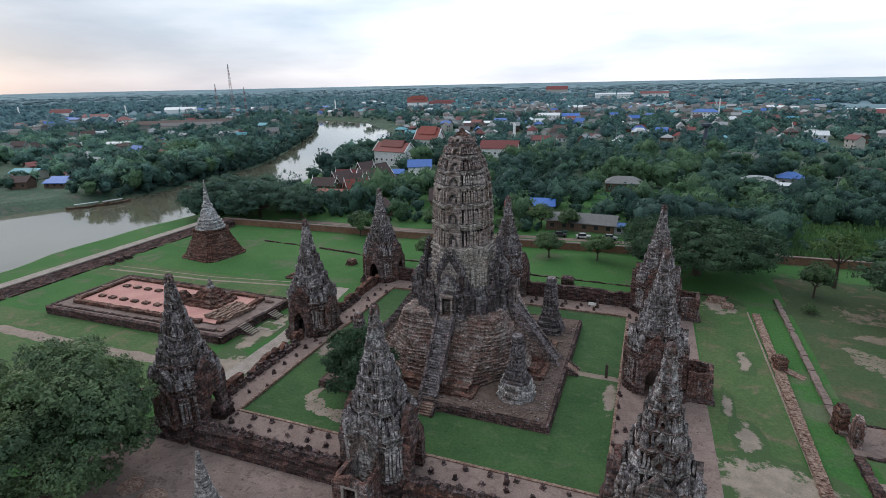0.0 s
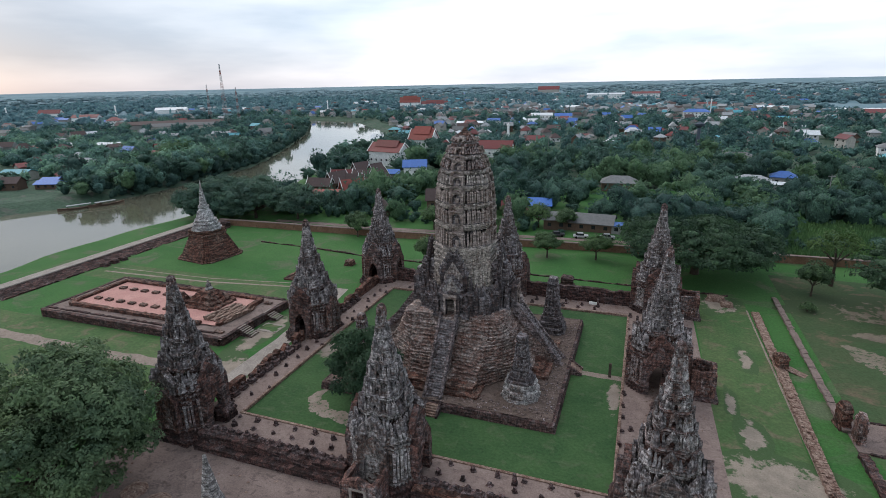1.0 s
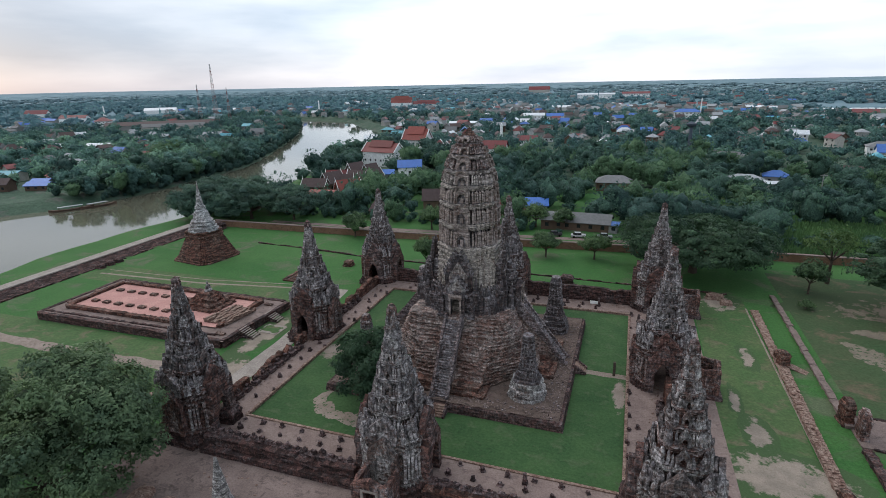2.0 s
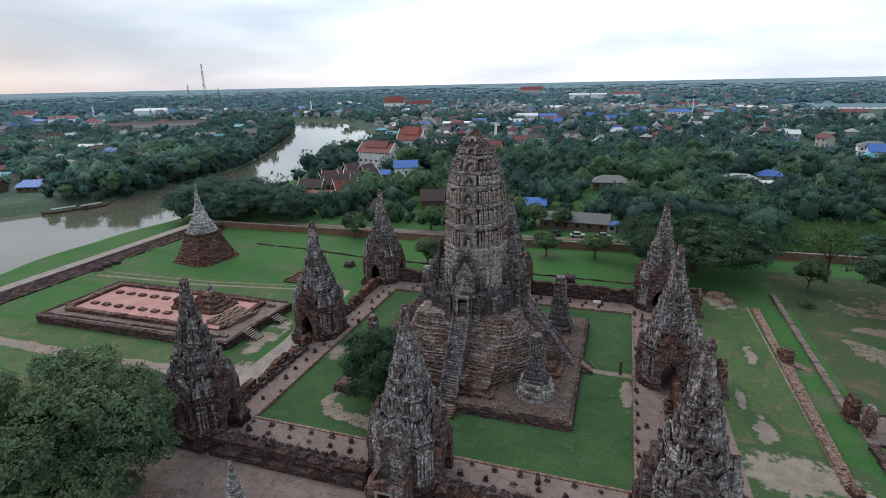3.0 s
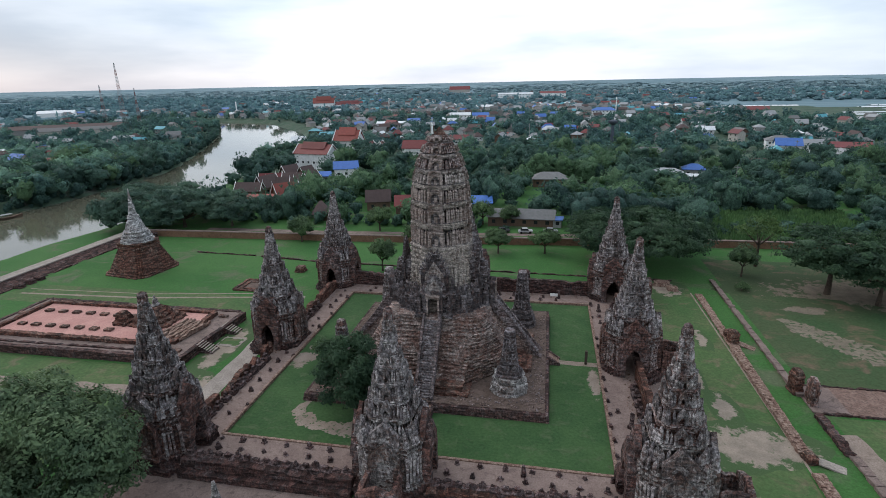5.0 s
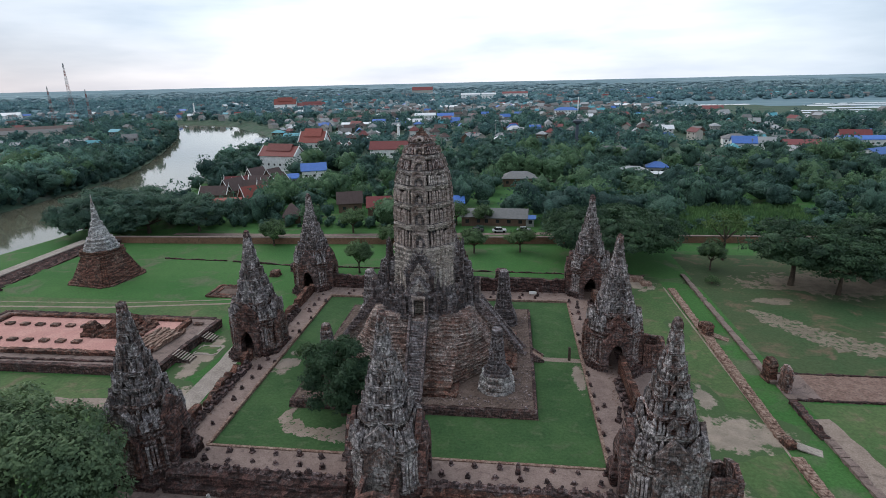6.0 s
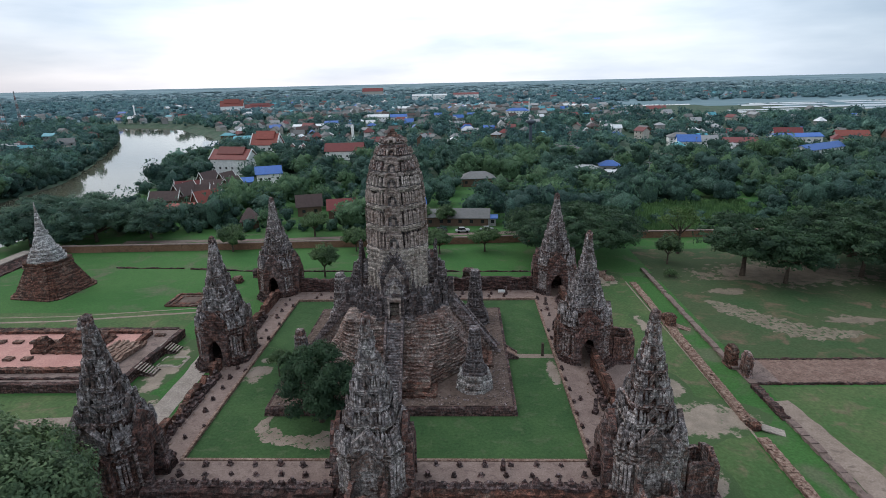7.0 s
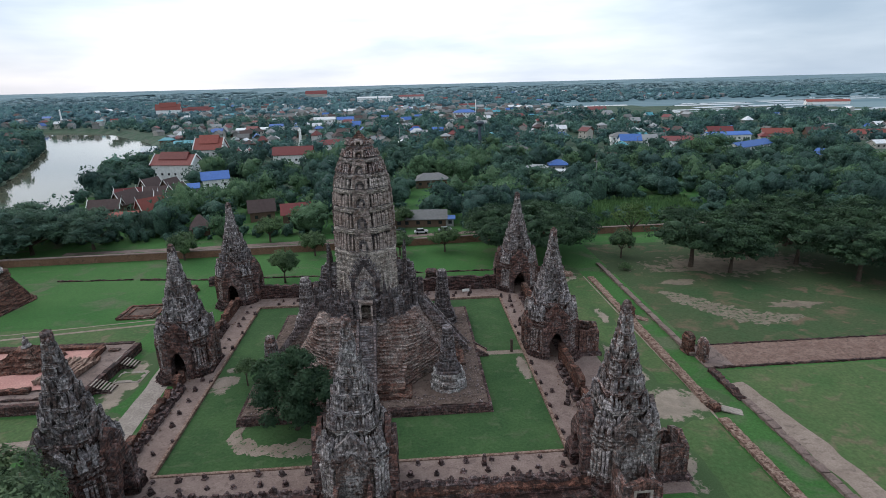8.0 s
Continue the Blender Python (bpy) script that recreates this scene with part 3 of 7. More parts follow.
make_water()

for name, x0, x1, y0, y1, m, words in (("field", 54.2, 140, -0.4, 58, M_FIELD, "rough olive field with brown worn places"), ("field", 54.2, 140, -62, -8.8, M_OLIVE, "thin olive grass beside the brick road"),
                                       ("field", 36.8, 46.6, -62, 40, M_OLIVE, "thin olive grass strip with sandy places"), ("field", -103, -43.5, -60, -10.8, M_OLIVE, "thin olive grass beside the ruined hall"),
                                       ("field", -103, -43.0, 9.9, 19.5, M_OLIVE, "thin olive grass beside the ruined hall")):
    tagged(new(name, mesh_of(name, *sheet(x0, x1, y0, y1, 1.2, OUT + 0.012, 0.0), m)), words, "ground", kind="structure")

# court inside the gallery, and the gallery's floor round it
LX0, LX1, LY0, LY1 = -24.3, 25.0, -26.1, 23.2
tagged(part("lawn", boxes((-30, 31, -32.4, 28.6, -1.8, 0.0)), M_LAWN), "short green lawn of the inner court", "lawn", kind="structure")
g = bmesh.new()
for x0, x1, y0, y1 in ((-29.6, LX0, -32.3, 28.5), (LX1, 30.4, -32.3, 28.5), (LX0, LX1, -32.3, LY0), (LX0, LX1, LY1, 28.5)):
    box(g, x0, x1, y0, y1, -0.2, 0.28)
tagged(part("gallery_floor", g, M_GALLERY), "worn reddish brown floor of the roofless gallery", "floor", kind="structure")
k = bmesh.new()
for x0, x1, y0, y1 in ((LX0 - 0.12, LX0 + 0.28, LY0, LY1), (LX1 - 0.28, LX1 + 0.12, LY0, LY1), (LX0, LX1, LY0 - 0.12, LY0 + 0.28), (LX0, LX1, LY1 - 0.28, LY1 + 0.12)):
    box(k, x0, x1, y0, y1, -0.1, 0.42, 0.04)
tagged(part("kerb", k, M_RUBBLE), "low brick kerb round the court lawn", "kerb", kind="structure")

# earth, worn patches and paths
EARTH = [("court", -22.2, -5.6, 1.6, 2.6, 10, 0.4, 0.006), ("court", -21.6, -1.5, 1.5, 1.1, 0, 0.5, 0.010),
         ("court", 24.0, -6.0, 0.9, 3.2, 0, 0.5, 0.012),
         ("field", 41.2, -8.6, 1.5, 3.4, 4, 0.4, OUT + 0.03), ("field", 41.5, -16.6, 6.6, 3.7, 10, 0.28, OUT + 0.03), ("field", 37.9, -28, 2.2, 5.6, 8, 0.35, OUT + 0.03),
         ("field", 43.3, 12.4, 0.9, 3.5, 5, 0.6, OUT + 0.03), ("field", 41.3, 36.0, 3.2, 4.4, 0, 0.5, OUT + 0.03), ("field", 39.4, -1, 0.8, 3.0, 0, 0.6, OUT + 0.03),
         ("field", 82, 14.0, 6.0, 1.6, -12, 0.6, OUT + 0.036),
         ("field", 84, 40, 20, 8, -6, 0.6, OUT + 0.03), ("field", 66.0, 28.2, 5.2, 1.7, 8, 0.6, OUT + 0.03),
         ("west", -38.4, -3, 2.0, 8.5, -5, 0.3, OUT + 0.03), ("west", -36.5, -16, 3.0, 4.5, 25, 0.3, OUT + 0.03)]
for i, (where, cx, cy, rx, ry, rot, rough, z) in enumerate(EARTH):
    patch("bare_soil", blob_outline(cx, cy, rx * (1.6 if where == "court" else 1.35), ry * (1.6 if where == "court" else 1.35), rot, 120, rough * 0.7, 3.1 * i), (0.005 if where == "court" else OUT + 0.0165) + 0.0045 * (i % 2), M_SOIL_LAWN if where == "court" else (M_SOIL_EAST if cx > 55 else M_SOIL_FIELD), "bare trodden sandy soil worn through the grass", "soil")


def crescent(points, seed):
    """The ragged outline of a worn band that follows a curve of (x, y, half width)."""
    near, far = [], []
    for (ax, ay, aw), (bx, by, bw) in zip(points, points[1:]):
        for i in range(14):
            f = i / 14
            x, y, w = ax + (bx - ax) * f, ay + (by - ay) * f, aw + (bw - aw) * f
            d = Vector((bx - ax, by - ay)).normalized()
            for side, edge in ((1, near), (-1, far)):
                k = w * (1 + 0.5 * noise.noise(Vector((x * 0.7, y * 0.7, seed + 4 * side))) + 0.35 * noise.noise(Vector((x * 2.3, y * 2.3, seed + 9 * side)))) + 0.12 * noise.noise(Vector((x * 7, y * 7, seed + side)))
                edge.append((x - d.y * side * k, y + d.x * side * k))
    return list(reversed(near)) + far


patch("bare_soil", crescent(((-16.1, -16.8, 0.3), (-16.9, -18.2, 0.7), (-16.5, -19.8, 1.25), (-15.0, -21.2, 1.15), (-12.6, -22.1, 1.0), (-10, -22.3, 1.3), (-7.5, -21.9, 1.7), (-5.2, -21.8, 1.3)), 2.0), 0.0055, M_SOIL_THIN, "crescent of bare trodden soil worn through the lawn", "soil")

patch("bare_soil", crescent(((59.6, 23.5, 0.6), (62.0, 19.4, 2.4), (65.2, 14.6, 2.9), (68.2, 11.2, 3.6), (71.6, 8.8, 3.2), (76, 8.0, 2.0), (81, 8.6, 0.5)), 6.0), OUT + 0.023, M_SOIL_WORN, "long patch of pale bare soil worn in the field", "soil")


def strip(name, pts, width, z, material, label, category="path", wob=0.15):
    """A path that follows a line, with uneven edges."""
    verts, faces = [], []
    fine = []
    for (ax, ay), (bx, by) in zip(pts, pts[1:]):
        n = max(1, round(math.hypot(bx - ax, by - ay) / 0.8))
        fine += [(ax + (bx - ax) * i / n, ay + (by - ay) * i / n) for i in range(n)]
    fine.append(pts[-1])
    for i, (x, y) in enumerate(fine):
        a, b = fine[max(0, i - 1)], fine[min(len(fine) - 1, i + 1)]
        d = Vector((b[0] - a[0], b[1] - a[1])).normalized()
        for s in (1, -1):
            w = width / 2 + wob * width * noise.noise(Vector((x * 0.4, y * 0.4, 7 * s)))
            verts.append((x - d.y * w * s, y + d.x * w * s, z))
        if i:
            faces.append((2 * i - 2, 2 * i - 1, 2 * i + 1, 2 * i))
    return tagged(new(name, mesh_of(name, verts, faces, material)), label, category, kind="structure")


strip("path", [(-140, -24), (-88, -18.4), (-64, -18.6), (-49, -17.8), (-38, -17)], 2.6, OUT + 0.026, M_SOIL, "pale sandy footpath along the ruined hall")
strip("path", [(-32.8, -22), (-33, -5), (-34, 8), (-36, 21)], 3.3, OUT + 0.045, M_CONCRETE, "pale paved walk outside the gallery", wob=0.04)
strip("path", [(-44, -27), (-36, -16)], 1.1, OUT + 0.05, M_RUBBLE, "narrow brick edging beside the walk", wob=0.1)
strip("path", [(-100, 14), (-70, 15.4), (-42, 19.6), (-36, 21)], 0.7, OUT + 0.026, M_SOIL, "thin worn track across the lawn")
strip("path", [(-100, 16.6), (-70, 17.6), (-43, 21.6)], 0.35, OUT + 0.026, M_SOIL, "thin worn track across the lawn")
strip("path", [(54.0, -12.5), (54.8, -20), (55.7, -27), (56.4, -40), (57.0, -60)], 3.4, OUT + 0.036, M_SOIL, "pale sandy path beside the low wall", wob=0.12)
strip("path", [(46.5, 34.4), (46.85, 0), (47.0, -18), (47.2, -60)], 0.3, OUT + 0.026, M_SOIL, "thin pale edging line in the grass")
strip("path", [(18.0, -0.3), (25.2, -0.5)], 1.25, 0.014, M_SOIL, "short soil path over the court lawn", wob=0.1)
strip("path", [(30.5, 32.5), (2, 31.5), (-25, 31.2)], 1.6, OUT + 0.026, M_SOIL, "pale dirt track behind the gallery")
rim = [(30.4, -33.2), (37.3, -33.2), (37.0, -16), (36.6, 6), (36.4, 30), (30.4, 30)]
rim_v = [(x, y, z) for z in (-1.2, OUT + 0.07) for x, y in rim]
me = mesh_of("pavement", rim_v, [(6, 7, 8, 9, 10, 11)] + [(i, (i + 1) % 6, (i + 1) % 6 + 6, i + 6) for i in range(6)], M_GALLERY)
tagged(new("pavement", me), "reddish paved strip outside the gallery wall", "pavement", kind="structure")
tagged(part("pavement", boxes((-36, 30.4, -60, -33.0, -2.0, OUT + 0.03)), M_PAVE), "uneven brown brick paving of the outer terrace", "pavement", kind="structure")

# ---- central tower on its platform ----
def ob_from(name, vf, material, parent=None, label="", m=None):
    return piece(name, mesh_of(name, vf[0], vf[1], material), parent, m, label)


def bm_mesh(bm, name, material):
    me = bpy.data.meshes.new(name)
    bm.normal_update()
    bm.to_mesh(me)
    bm.free()
    me.materials.append(material)
    return me


def make_platform():
    p = thing("platform", 0, 0, 0, 0, "broad dark brick platform carrying the central tower", "platform")
    bm = bmesh.new()
    bmesh.ops.create_grid(bm, x_segments=70, y_segments=68, size=1.0)
    bmesh.ops.transform(bm, matrix=Matrix.Diagonal((17.15, 16.7, 1, 1)), verts=bm.verts)
    r = bmesh.ops.extrude_edge_only(bm, edges=[e for e in bm.edges if e.is_boundary])
    low = [v for v in r["geom"] if isinstance(v, bmesh.types.BMVert)]
    for v in bm.verts:
        v.co.z = 1.15 + worn(v.co.x, v.co.y, 1, 0.05)
    for v in low:
        v.co.z = -0.1
        v.co.x *= 1.012
        v.co.y *= 1.012
    part("body", bm, M_DARKBRICK, p)
    me = mesh_of("paving", *sheet(-16.7, 16.7, -16.3, 16.3, 0.5, 1.26, 0.11), M_PLATFORM)
    piece("paving", me, p, None, "brown paved top strewn with broken brick")
    for x, y, rz in ((0.6, -16.8, 0), (17.2, -0.3, 90)):
        st = new("stair")
        st.parent = p
        st.matrix_basis = pose(x, y, 0, 0, 0, rz)
        for i in range(5):
            part("step", boxes((-0.85, 0.85, -0.1 - 0.3 * (5 - i), 0.3, -0.1, 0.22 * (i + 1))), M_RUBBLE, st)
        for s in (-1.02, 1.02):
            bm = bmesh.new()
            sides = [[bm.verts.new((s + o, y, z)) for y, z in ((-1.75, -0.1), (-1.75, 0.35), (-1.55, 0.4), (0.0, 1.45), (0.3, 1.45), (0.3, -0.1))] for o in (-0.15, 0.15)]
            bm.faces.new(sides[0])
            bm.faces.new(list(reversed(sides[1])))
            for i in range(6):
                j = (i + 1) % 6
                bm.faces.new((sides[1][i], sides[1][j], sides[0][j], sides[0][i]))
            part("cheek_wall", bm, M_DARKBRICK, st)


make_platform()
def rib_mesh(seed, material=M_MERU):
    """An upright leaf-shaped antefix on a small foot, one metre high, worn."""
    bm = bmesh.new()
    outline = [(-0.13, 0), (0.13, 0), (0.13, 0.12), (0.095, 0.14), (0.11, 0.55), (0.085, 0.76), (0.0, 1.0), (-0.085, 0.76), (-0.11, 0.55), (-0.095, 0.14), (-0.13, 0.12)]
    front = [bm.verts.new((x, -0.12 + 0.07 * z, z)) for x, z in outline]
    back = [bm.verts.new((x, 0.16 - 0.05 * z, z)) for x, z in outline]
    bm.faces.new(front)
    bm.faces.new(list(reversed(back)))
    n = len(outline)
    for i in range(n):
        j = (i + 1) % n
        bm.faces.new((front[j], front[i], back[i], back[j]))
    shake(bm, 0.035, seed)
    return bm_mesh(bm, "antefix", material)


RIBS = [rib_mesh(i) for i in range(6)]
CAP_RIBS = [rib_mesh(i + 40, M_ARCH) for i in range(3)]
DARK_RIBS = [rib_mesh(i + 20, M_WING) for i in range(5)]


STOREY_WALL = [(0.0, 0.9), (0.01, 0.99), (0.06, 0.99), (0.07, 0.82), (0.12, 0.80), (0.13, 0.76), (0.74, 0.74)]
STOREY_CORNICE = [(0.70, 0.72), (0.71, 0.90), (0.75, 0.93), (0.76, 0.90), (0.78, 0.90), (0.79, 0.985), (0.845, 0.995), (0.85, 0.95), (0.88, 0.95), (0.885, 1.02), (0.94, 1.02), (0.945, 0.97), (0.965, 0.97), (0.97, 1.0), (1.0, 0.99), (1.005, 0.85)]


def storey(k, z0, z1, r0, r1):
    """Part of one storey of the great tower: the deep set-back wall behind the antefixes, or the triple cornice over it."""
    return [(z0 + (z1 - z0) * a, (r0 + (r1 - r0) * a) * b) for a, b in k]


TIERS = [(19.8, 23.3, 4.32, 4.26), (23.3, 26.3, 4.25, 4.13), (26.3, 28.9, 4.11, 3.88), (28.9, 31.0, 3.85, 3.42), (31.0, 33.1, 3.38, 2.62), (33.1, 34.7, 2.56, 1.86), (34.7, 35.8, 1.8, 1.15)]


def make_prang():
    t = thing("prang", 0.1, 0, 0, 0, "tall weathered brick and stucco tower with tiered lotus-bud top", "tower")
    plan3, plan4 = redented(3, 0.10), redented(4, 0.128)
    # terraces: broad low steps at the foot, then uneven crumbled ledges
    steps, z, r = [(1.1, 12.8)], 1.1, 12.8
    ledge_rng = random.Random(12)
    while z < 9.9:
        rise = min(ledge_rng.uniform(0.36, 0.62), 10.15 - z)
        steps += [(z + rise * 0.62, r - 0.07), (z + rise * 0.64, r + 0.05), (z + rise - 0.03, r + 0.04)]
        z += rise
        r -= rise * (0.80 if z < 3.4 else 0.56) * ledge_rng.uniform(0.8, 1.2)
        steps.append((z, r))
    steps.append((10.2, r - 0.5))
    ob_from("terrace", tower(swept_plan(0.36, 0.655), steps, 0.32, 0.17, 5, 0.3, slump=0.4, plan_top=swept_plan(0.78, 0.95)), M_PYRAMID, t, "crumbled red-brown brick terraces")
    body = [(9.8, 6.1), (10.25, 6.1), (10.3, 5.75), (10.55, 5.8), (10.6, 5.95), (10.85, 5.95), (10.9, 5.55), (11.25, 5.5), (11.3, 5.65), (11.6, 5.65), (11.65, 5.3), (12.1, 5.25), (12.15, 5.38), (12.4, 5.36), (12.45, 5.08), (13.0, 5.02), (13.05, 5.12), (13.25, 5.1), (13.3, 4.62),
            (16.9, 4.34), (16.95, 4.48), (17.3, 4.48), (17.35, 4.36), (17.75, 4.38), (17.8, 4.52), (18.15, 4.52), (18.2, 4.36), (18.6, 4.4), (18.65, 4.54), (19.0, 4.58), (19.05, 4.4), (19.3, 4.44), (19.35, 4.58), (19.65, 4.6), (19.7, 4.25), (19.95, 4.15)]
    ob_from("body", tower(plan4, ledged(body, 0.6, 0.17, 13.2), 0.3, 0.03, 9, 0.6), M_SHAFT, t)
    for i, (z0, z1, r0, r1) in enumerate(TIERS):
        # Set-back wall in the near-black masonry, painting the shade between antefixes.
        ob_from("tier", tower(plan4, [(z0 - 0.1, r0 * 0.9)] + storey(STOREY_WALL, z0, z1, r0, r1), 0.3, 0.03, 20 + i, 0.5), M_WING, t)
        ob_from("cornice", tower(plan4, storey(STOREY_CORNICE, z0, z1, r0, r1), 0.3, 0.03, 50 + i, 0.4), (M_SHAFT, M_SHAFT, M_SHAFT, M_PRANG, M_PRANG, M_MERU_LOW, M_MERU_LOW)[i], t)
    ob_from("tip", tower(redented(2, 0.14), [(35.2, 1.3), (35.5, 1.2), (35.55, 1.05), (35.9, 0.95), (35.95, 0.8), (36.3, 0.62), (36.35, 0.45), (36.7, 0.26), (36.9, 0.1)], 0.22, 0.12, 33, 0.2), M_BRICK, t, "broken red brick tip")
    # upright antefixes standing close together round every storey
    for i, (z0, z1, r0, r1) in enumerate(TIERS):
        h, n = (z1 - z0) * 0.70, (60, 60, 60, 56, 50, 40, 28)[i]
        w = 0.155 - 0.006 * i
        bm = bmesh.new()
        box(bm, -w, w, -0.2, 0.3, 0.0, h * 0.22)
        box(bm, -w * 0.8, w * 0.8, -0.2, 0.28, h * 0.22, h * 0.78)
        tip = [bm.verts.new(v) for v in ((-w * 0.8, -0.2, h * 0.78), (w * 0.8, -0.2, h * 0.78), (w * 0.95, 0.32, h * 0.78), (-w * 0.95, 0.32, h * 0.78), (0, 0.12, h * 1.06))]
        for a, b in ((0, 1), (1, 2), (2, 3), (3, 0)):
            bm.faces.new((tip[a], tip[b], tip[4]))
        me = bpy.data.meshes.new("antefix")
        bm.to_mesh(me)
        bm.free()
        me.materials.append((M_RIB, M_RIB, M_RIB, M_PRANG, M_MERU_LOW, M_MERU_LOW, M_MERU_LOW)[i])
        ring = ring_points(plan4, 1.0, 0.01)
        total = len(ring)
        for j in range(n):
            u, v = ring[int(total * (j + 0.5) / n) % total]
            a = math.atan2(v, u)
            if min(abs((a - q + math.pi) % (2 * math.pi) - math.pi) for q in (0, math.pi / 2, math.pi, -math.pi / 2)) < 0.21:
                continue
            k = r0 * 0.975 - 0.13
            piece("antefix", me, t, pose(u * k, v * k, z0 + 0.16, math.degrees(math.atan2(r0 - r1, z1 - z0)) + random.uniform(-2, 2), random.uniform(-3, 3), math.degrees(a) - 90) @ Matrix.Diagonal((1, 1, random.uniform(0.82, 1.04), 1)))
        # a bay in the middle of each face: an arched niche, and a rounded pediment over it
        lean_in = -math.degrees(math.atan2(r0 - r1, z1 - z0))
        for q in range(4):
            hh, nw = z1 - z0, r0 / 4.5
            bm = bmesh.new()
            arch_slab(bm, 1.2 * nw, hh * 0.58, 0.72 * nw, hh * 0.52, 0.7, hh * 0.28, Matrix.Identity(4), hh * 0.03)
            for sx in (-1, 1):
                box(bm, sx * 1.05 * nw - 0.11, sx * 1.05 * nw + 0.11, -0.44, 0.2, 0, hh * 0.56)
            box(bm, -1.3 * nw, 1.3 * nw, -0.46, 0.3, hh * 0.57, hh * 0.64)
            shake(bm, 0.04, i + q)
            seat = pose(0, 0, 0, 0, 0, 90 * q) @ pose(0, -r0 * 0.98, z0 + 0.1, lean_in)
            niche = part("niche", bm, M_RIB, t)
            niche.matrix_basis = seat
            # Solid back of the niche, coloured dark as its shaded inside.
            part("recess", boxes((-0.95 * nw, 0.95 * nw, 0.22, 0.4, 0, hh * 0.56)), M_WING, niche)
            part("stump", boxes((-0.26 * nw, 0.26 * nw, -0.02, 0.3, 0, hh * 0.3)), M_RIB, niche)
            if i < 5:
                bm = bmesh.new()
                arch_slab(bm, 1.15 * nw, hh * 0.24, 0.75 * nw, hh * 0.25, 0.5, hh * 0.05, Matrix.Identity(4), hh * 0.1)
                box(bm, -0.9 * nw, 0.9 * nw, 0.1, 0.25, 0, hh * 0.24)
                shake(bm, 0.05, i + q + 30)
                part("pediment", bm, M_RIB, t).matrix_basis = seat @ pose(0, -0.1, hh * 0.65)
    # rows of small worn antefixes round the foot of the shaft
    for row, (zr, rr) in enumerate(((10.35, 6.0), (11.3, 5.72), (12.15, 5.45), (13.0, 5.2))):
        for cx, cy in outer_corners(4, 0.128):
            for du in (-0.05, 0.05):
                a = math.atan2(cy, cx) + du
                k = rr * math.hypot(cx, cy)
                piece("antefix", random.choice(DARK_RIBS if (row + (du > 0)) % 2 else RIBS), t, pose(k * math.cos(a), k * math.sin(a), zr, random.uniform(-3, 3), 0, math.degrees(a) + 90) @ Matrix.Diagonal((1.7, 1.6, random.uniform(0.7, 1.0), 1)))
    # flutes round the lower shaft
    flute = bm_mesh(boxes((-0.17, 0.17, -0.15, 0.22, 0, 0.3), (-0.12, 0.12, -0.15, 0.17, 0.28, 2.9), (-0.17, 0.17, -0.15, 0.24, 2.85, 3.2)), "flute", M_SHAFT)
    ring = ring_points(plan4, 1.0, 0.01)
    for j in range(52):
        u, v = ring[int(len(ring) * (j + 0.5) / 52)]
        if min(abs(u), abs(v)) < 0.42:
            continue
        piece("flute", flute, t, pose(u * 4.56, v * 4.56, 13.35 + random.uniform(-0.1, 0.1), 0, random.uniform(-1, 1), math.degrees(math.atan2(v, u)) - 90) @ Matrix.Diagonal((1, 1, random.uniform(0.8, 1.05), 1)))
    # porches, stacked pediments and corner pinnacles on all four sides
    for q in range(4):
        turn = pose(0, 0, 0, 0, 0, 90 * q)
        pz, dep = (10.2, 7.3) if q == 0 else (10.0, 7.9)
        front = [(0, 2.3), (0.5, 2.3), (0.55, 2.05), (2.9, 1.95), (3.0, 2.2), (3.3, 2.2), (3.35, 1.8), (4.6, 1.4), (4.7, 1.2), (5.8, 0.6)]
        wing = [(0, 2.35), (0.5, 2.35), (0.55, 2.1), (1.0, 2.15), (1.05, 2.0), (3.4, 1.95), (3.45, 2.2), (3.8, 2.25), (3.85, 1.9), (4.2, 1.95), (4.25, 1.65), (5.5, 1.6), (5.55, 1.8), (5.85, 1.8), (5.9, 1.45), (7.0, 1.3), (7.05, 1.45), (7.3, 1.4), (7.35, 1.05), (8.4, 0.6)]
        wing = [(z * 0.82, r * 0.9) for z, r in wing]
        pr = ob_from("porch", tower(redented(2 if q else 1, 0.14), ledged(front if q == 0 else wing, 0.5, 0.1), 0.3, 0.05, 40 + q, 0.5, doors=[(0, 0.72, 2.7)]), M_WING, t)
        pr.matrix_basis = turn @ pose(0, -dep + 2.0, pz)
        bm = bmesh.new()
        arch_slab(bm, 1.45, 3.2, 0.72, 2.75, 0.8, 2.5, Matrix.Identity(4), 0.7)
        shake(bm, 0.07, q)
        fr = part("doorway", bm, M_WING, pr)
        fr.matrix_basis = pose(0, -2.15, 0.1)
        part("door_frame", boxes((-0.95, -0.7, -0.52, -0.3, 0, 2.7), (0.7, 0.95, -0.52, -0.3, 0, 2.7), (-1.05, 1.05, -0.54, -0.3, 2.7, 3.35)), M_RIB, fr, "pale plastered door frame")
        for z, w, h, y, m in ((13.3, 1.25, 2.9, 6.9, M_STUCCO), (13.6, 2.05, 5.9, 5.75, M_WING)):
            bm = bmesh.new()
            arch_slab(bm, w, h * 0.42, w * 0.55, h * 0.5, 0.5, h * 0.15, Matrix.Identity(4), h * 0.58)
            shake(bm, 0.07, q + z)
            pd = part("pediment", bm, m, t)
            pd.matrix_basis = turn @ pose(0, -y, z)
            bm = boxes((-w * 0.62, w * 0.62, 0.1, 1.6, 0, h * 0.52))
            shake(bm, 0.05, q)
            part("vault", bm, M_WING, pd)
            bm = bmesh.new()
            arch_slab(bm, w * 0.7, h * 0.4, w * 0.3, h * 0.3, 0.2, h * 0.12, Matrix.Identity(4), h * 0.36)
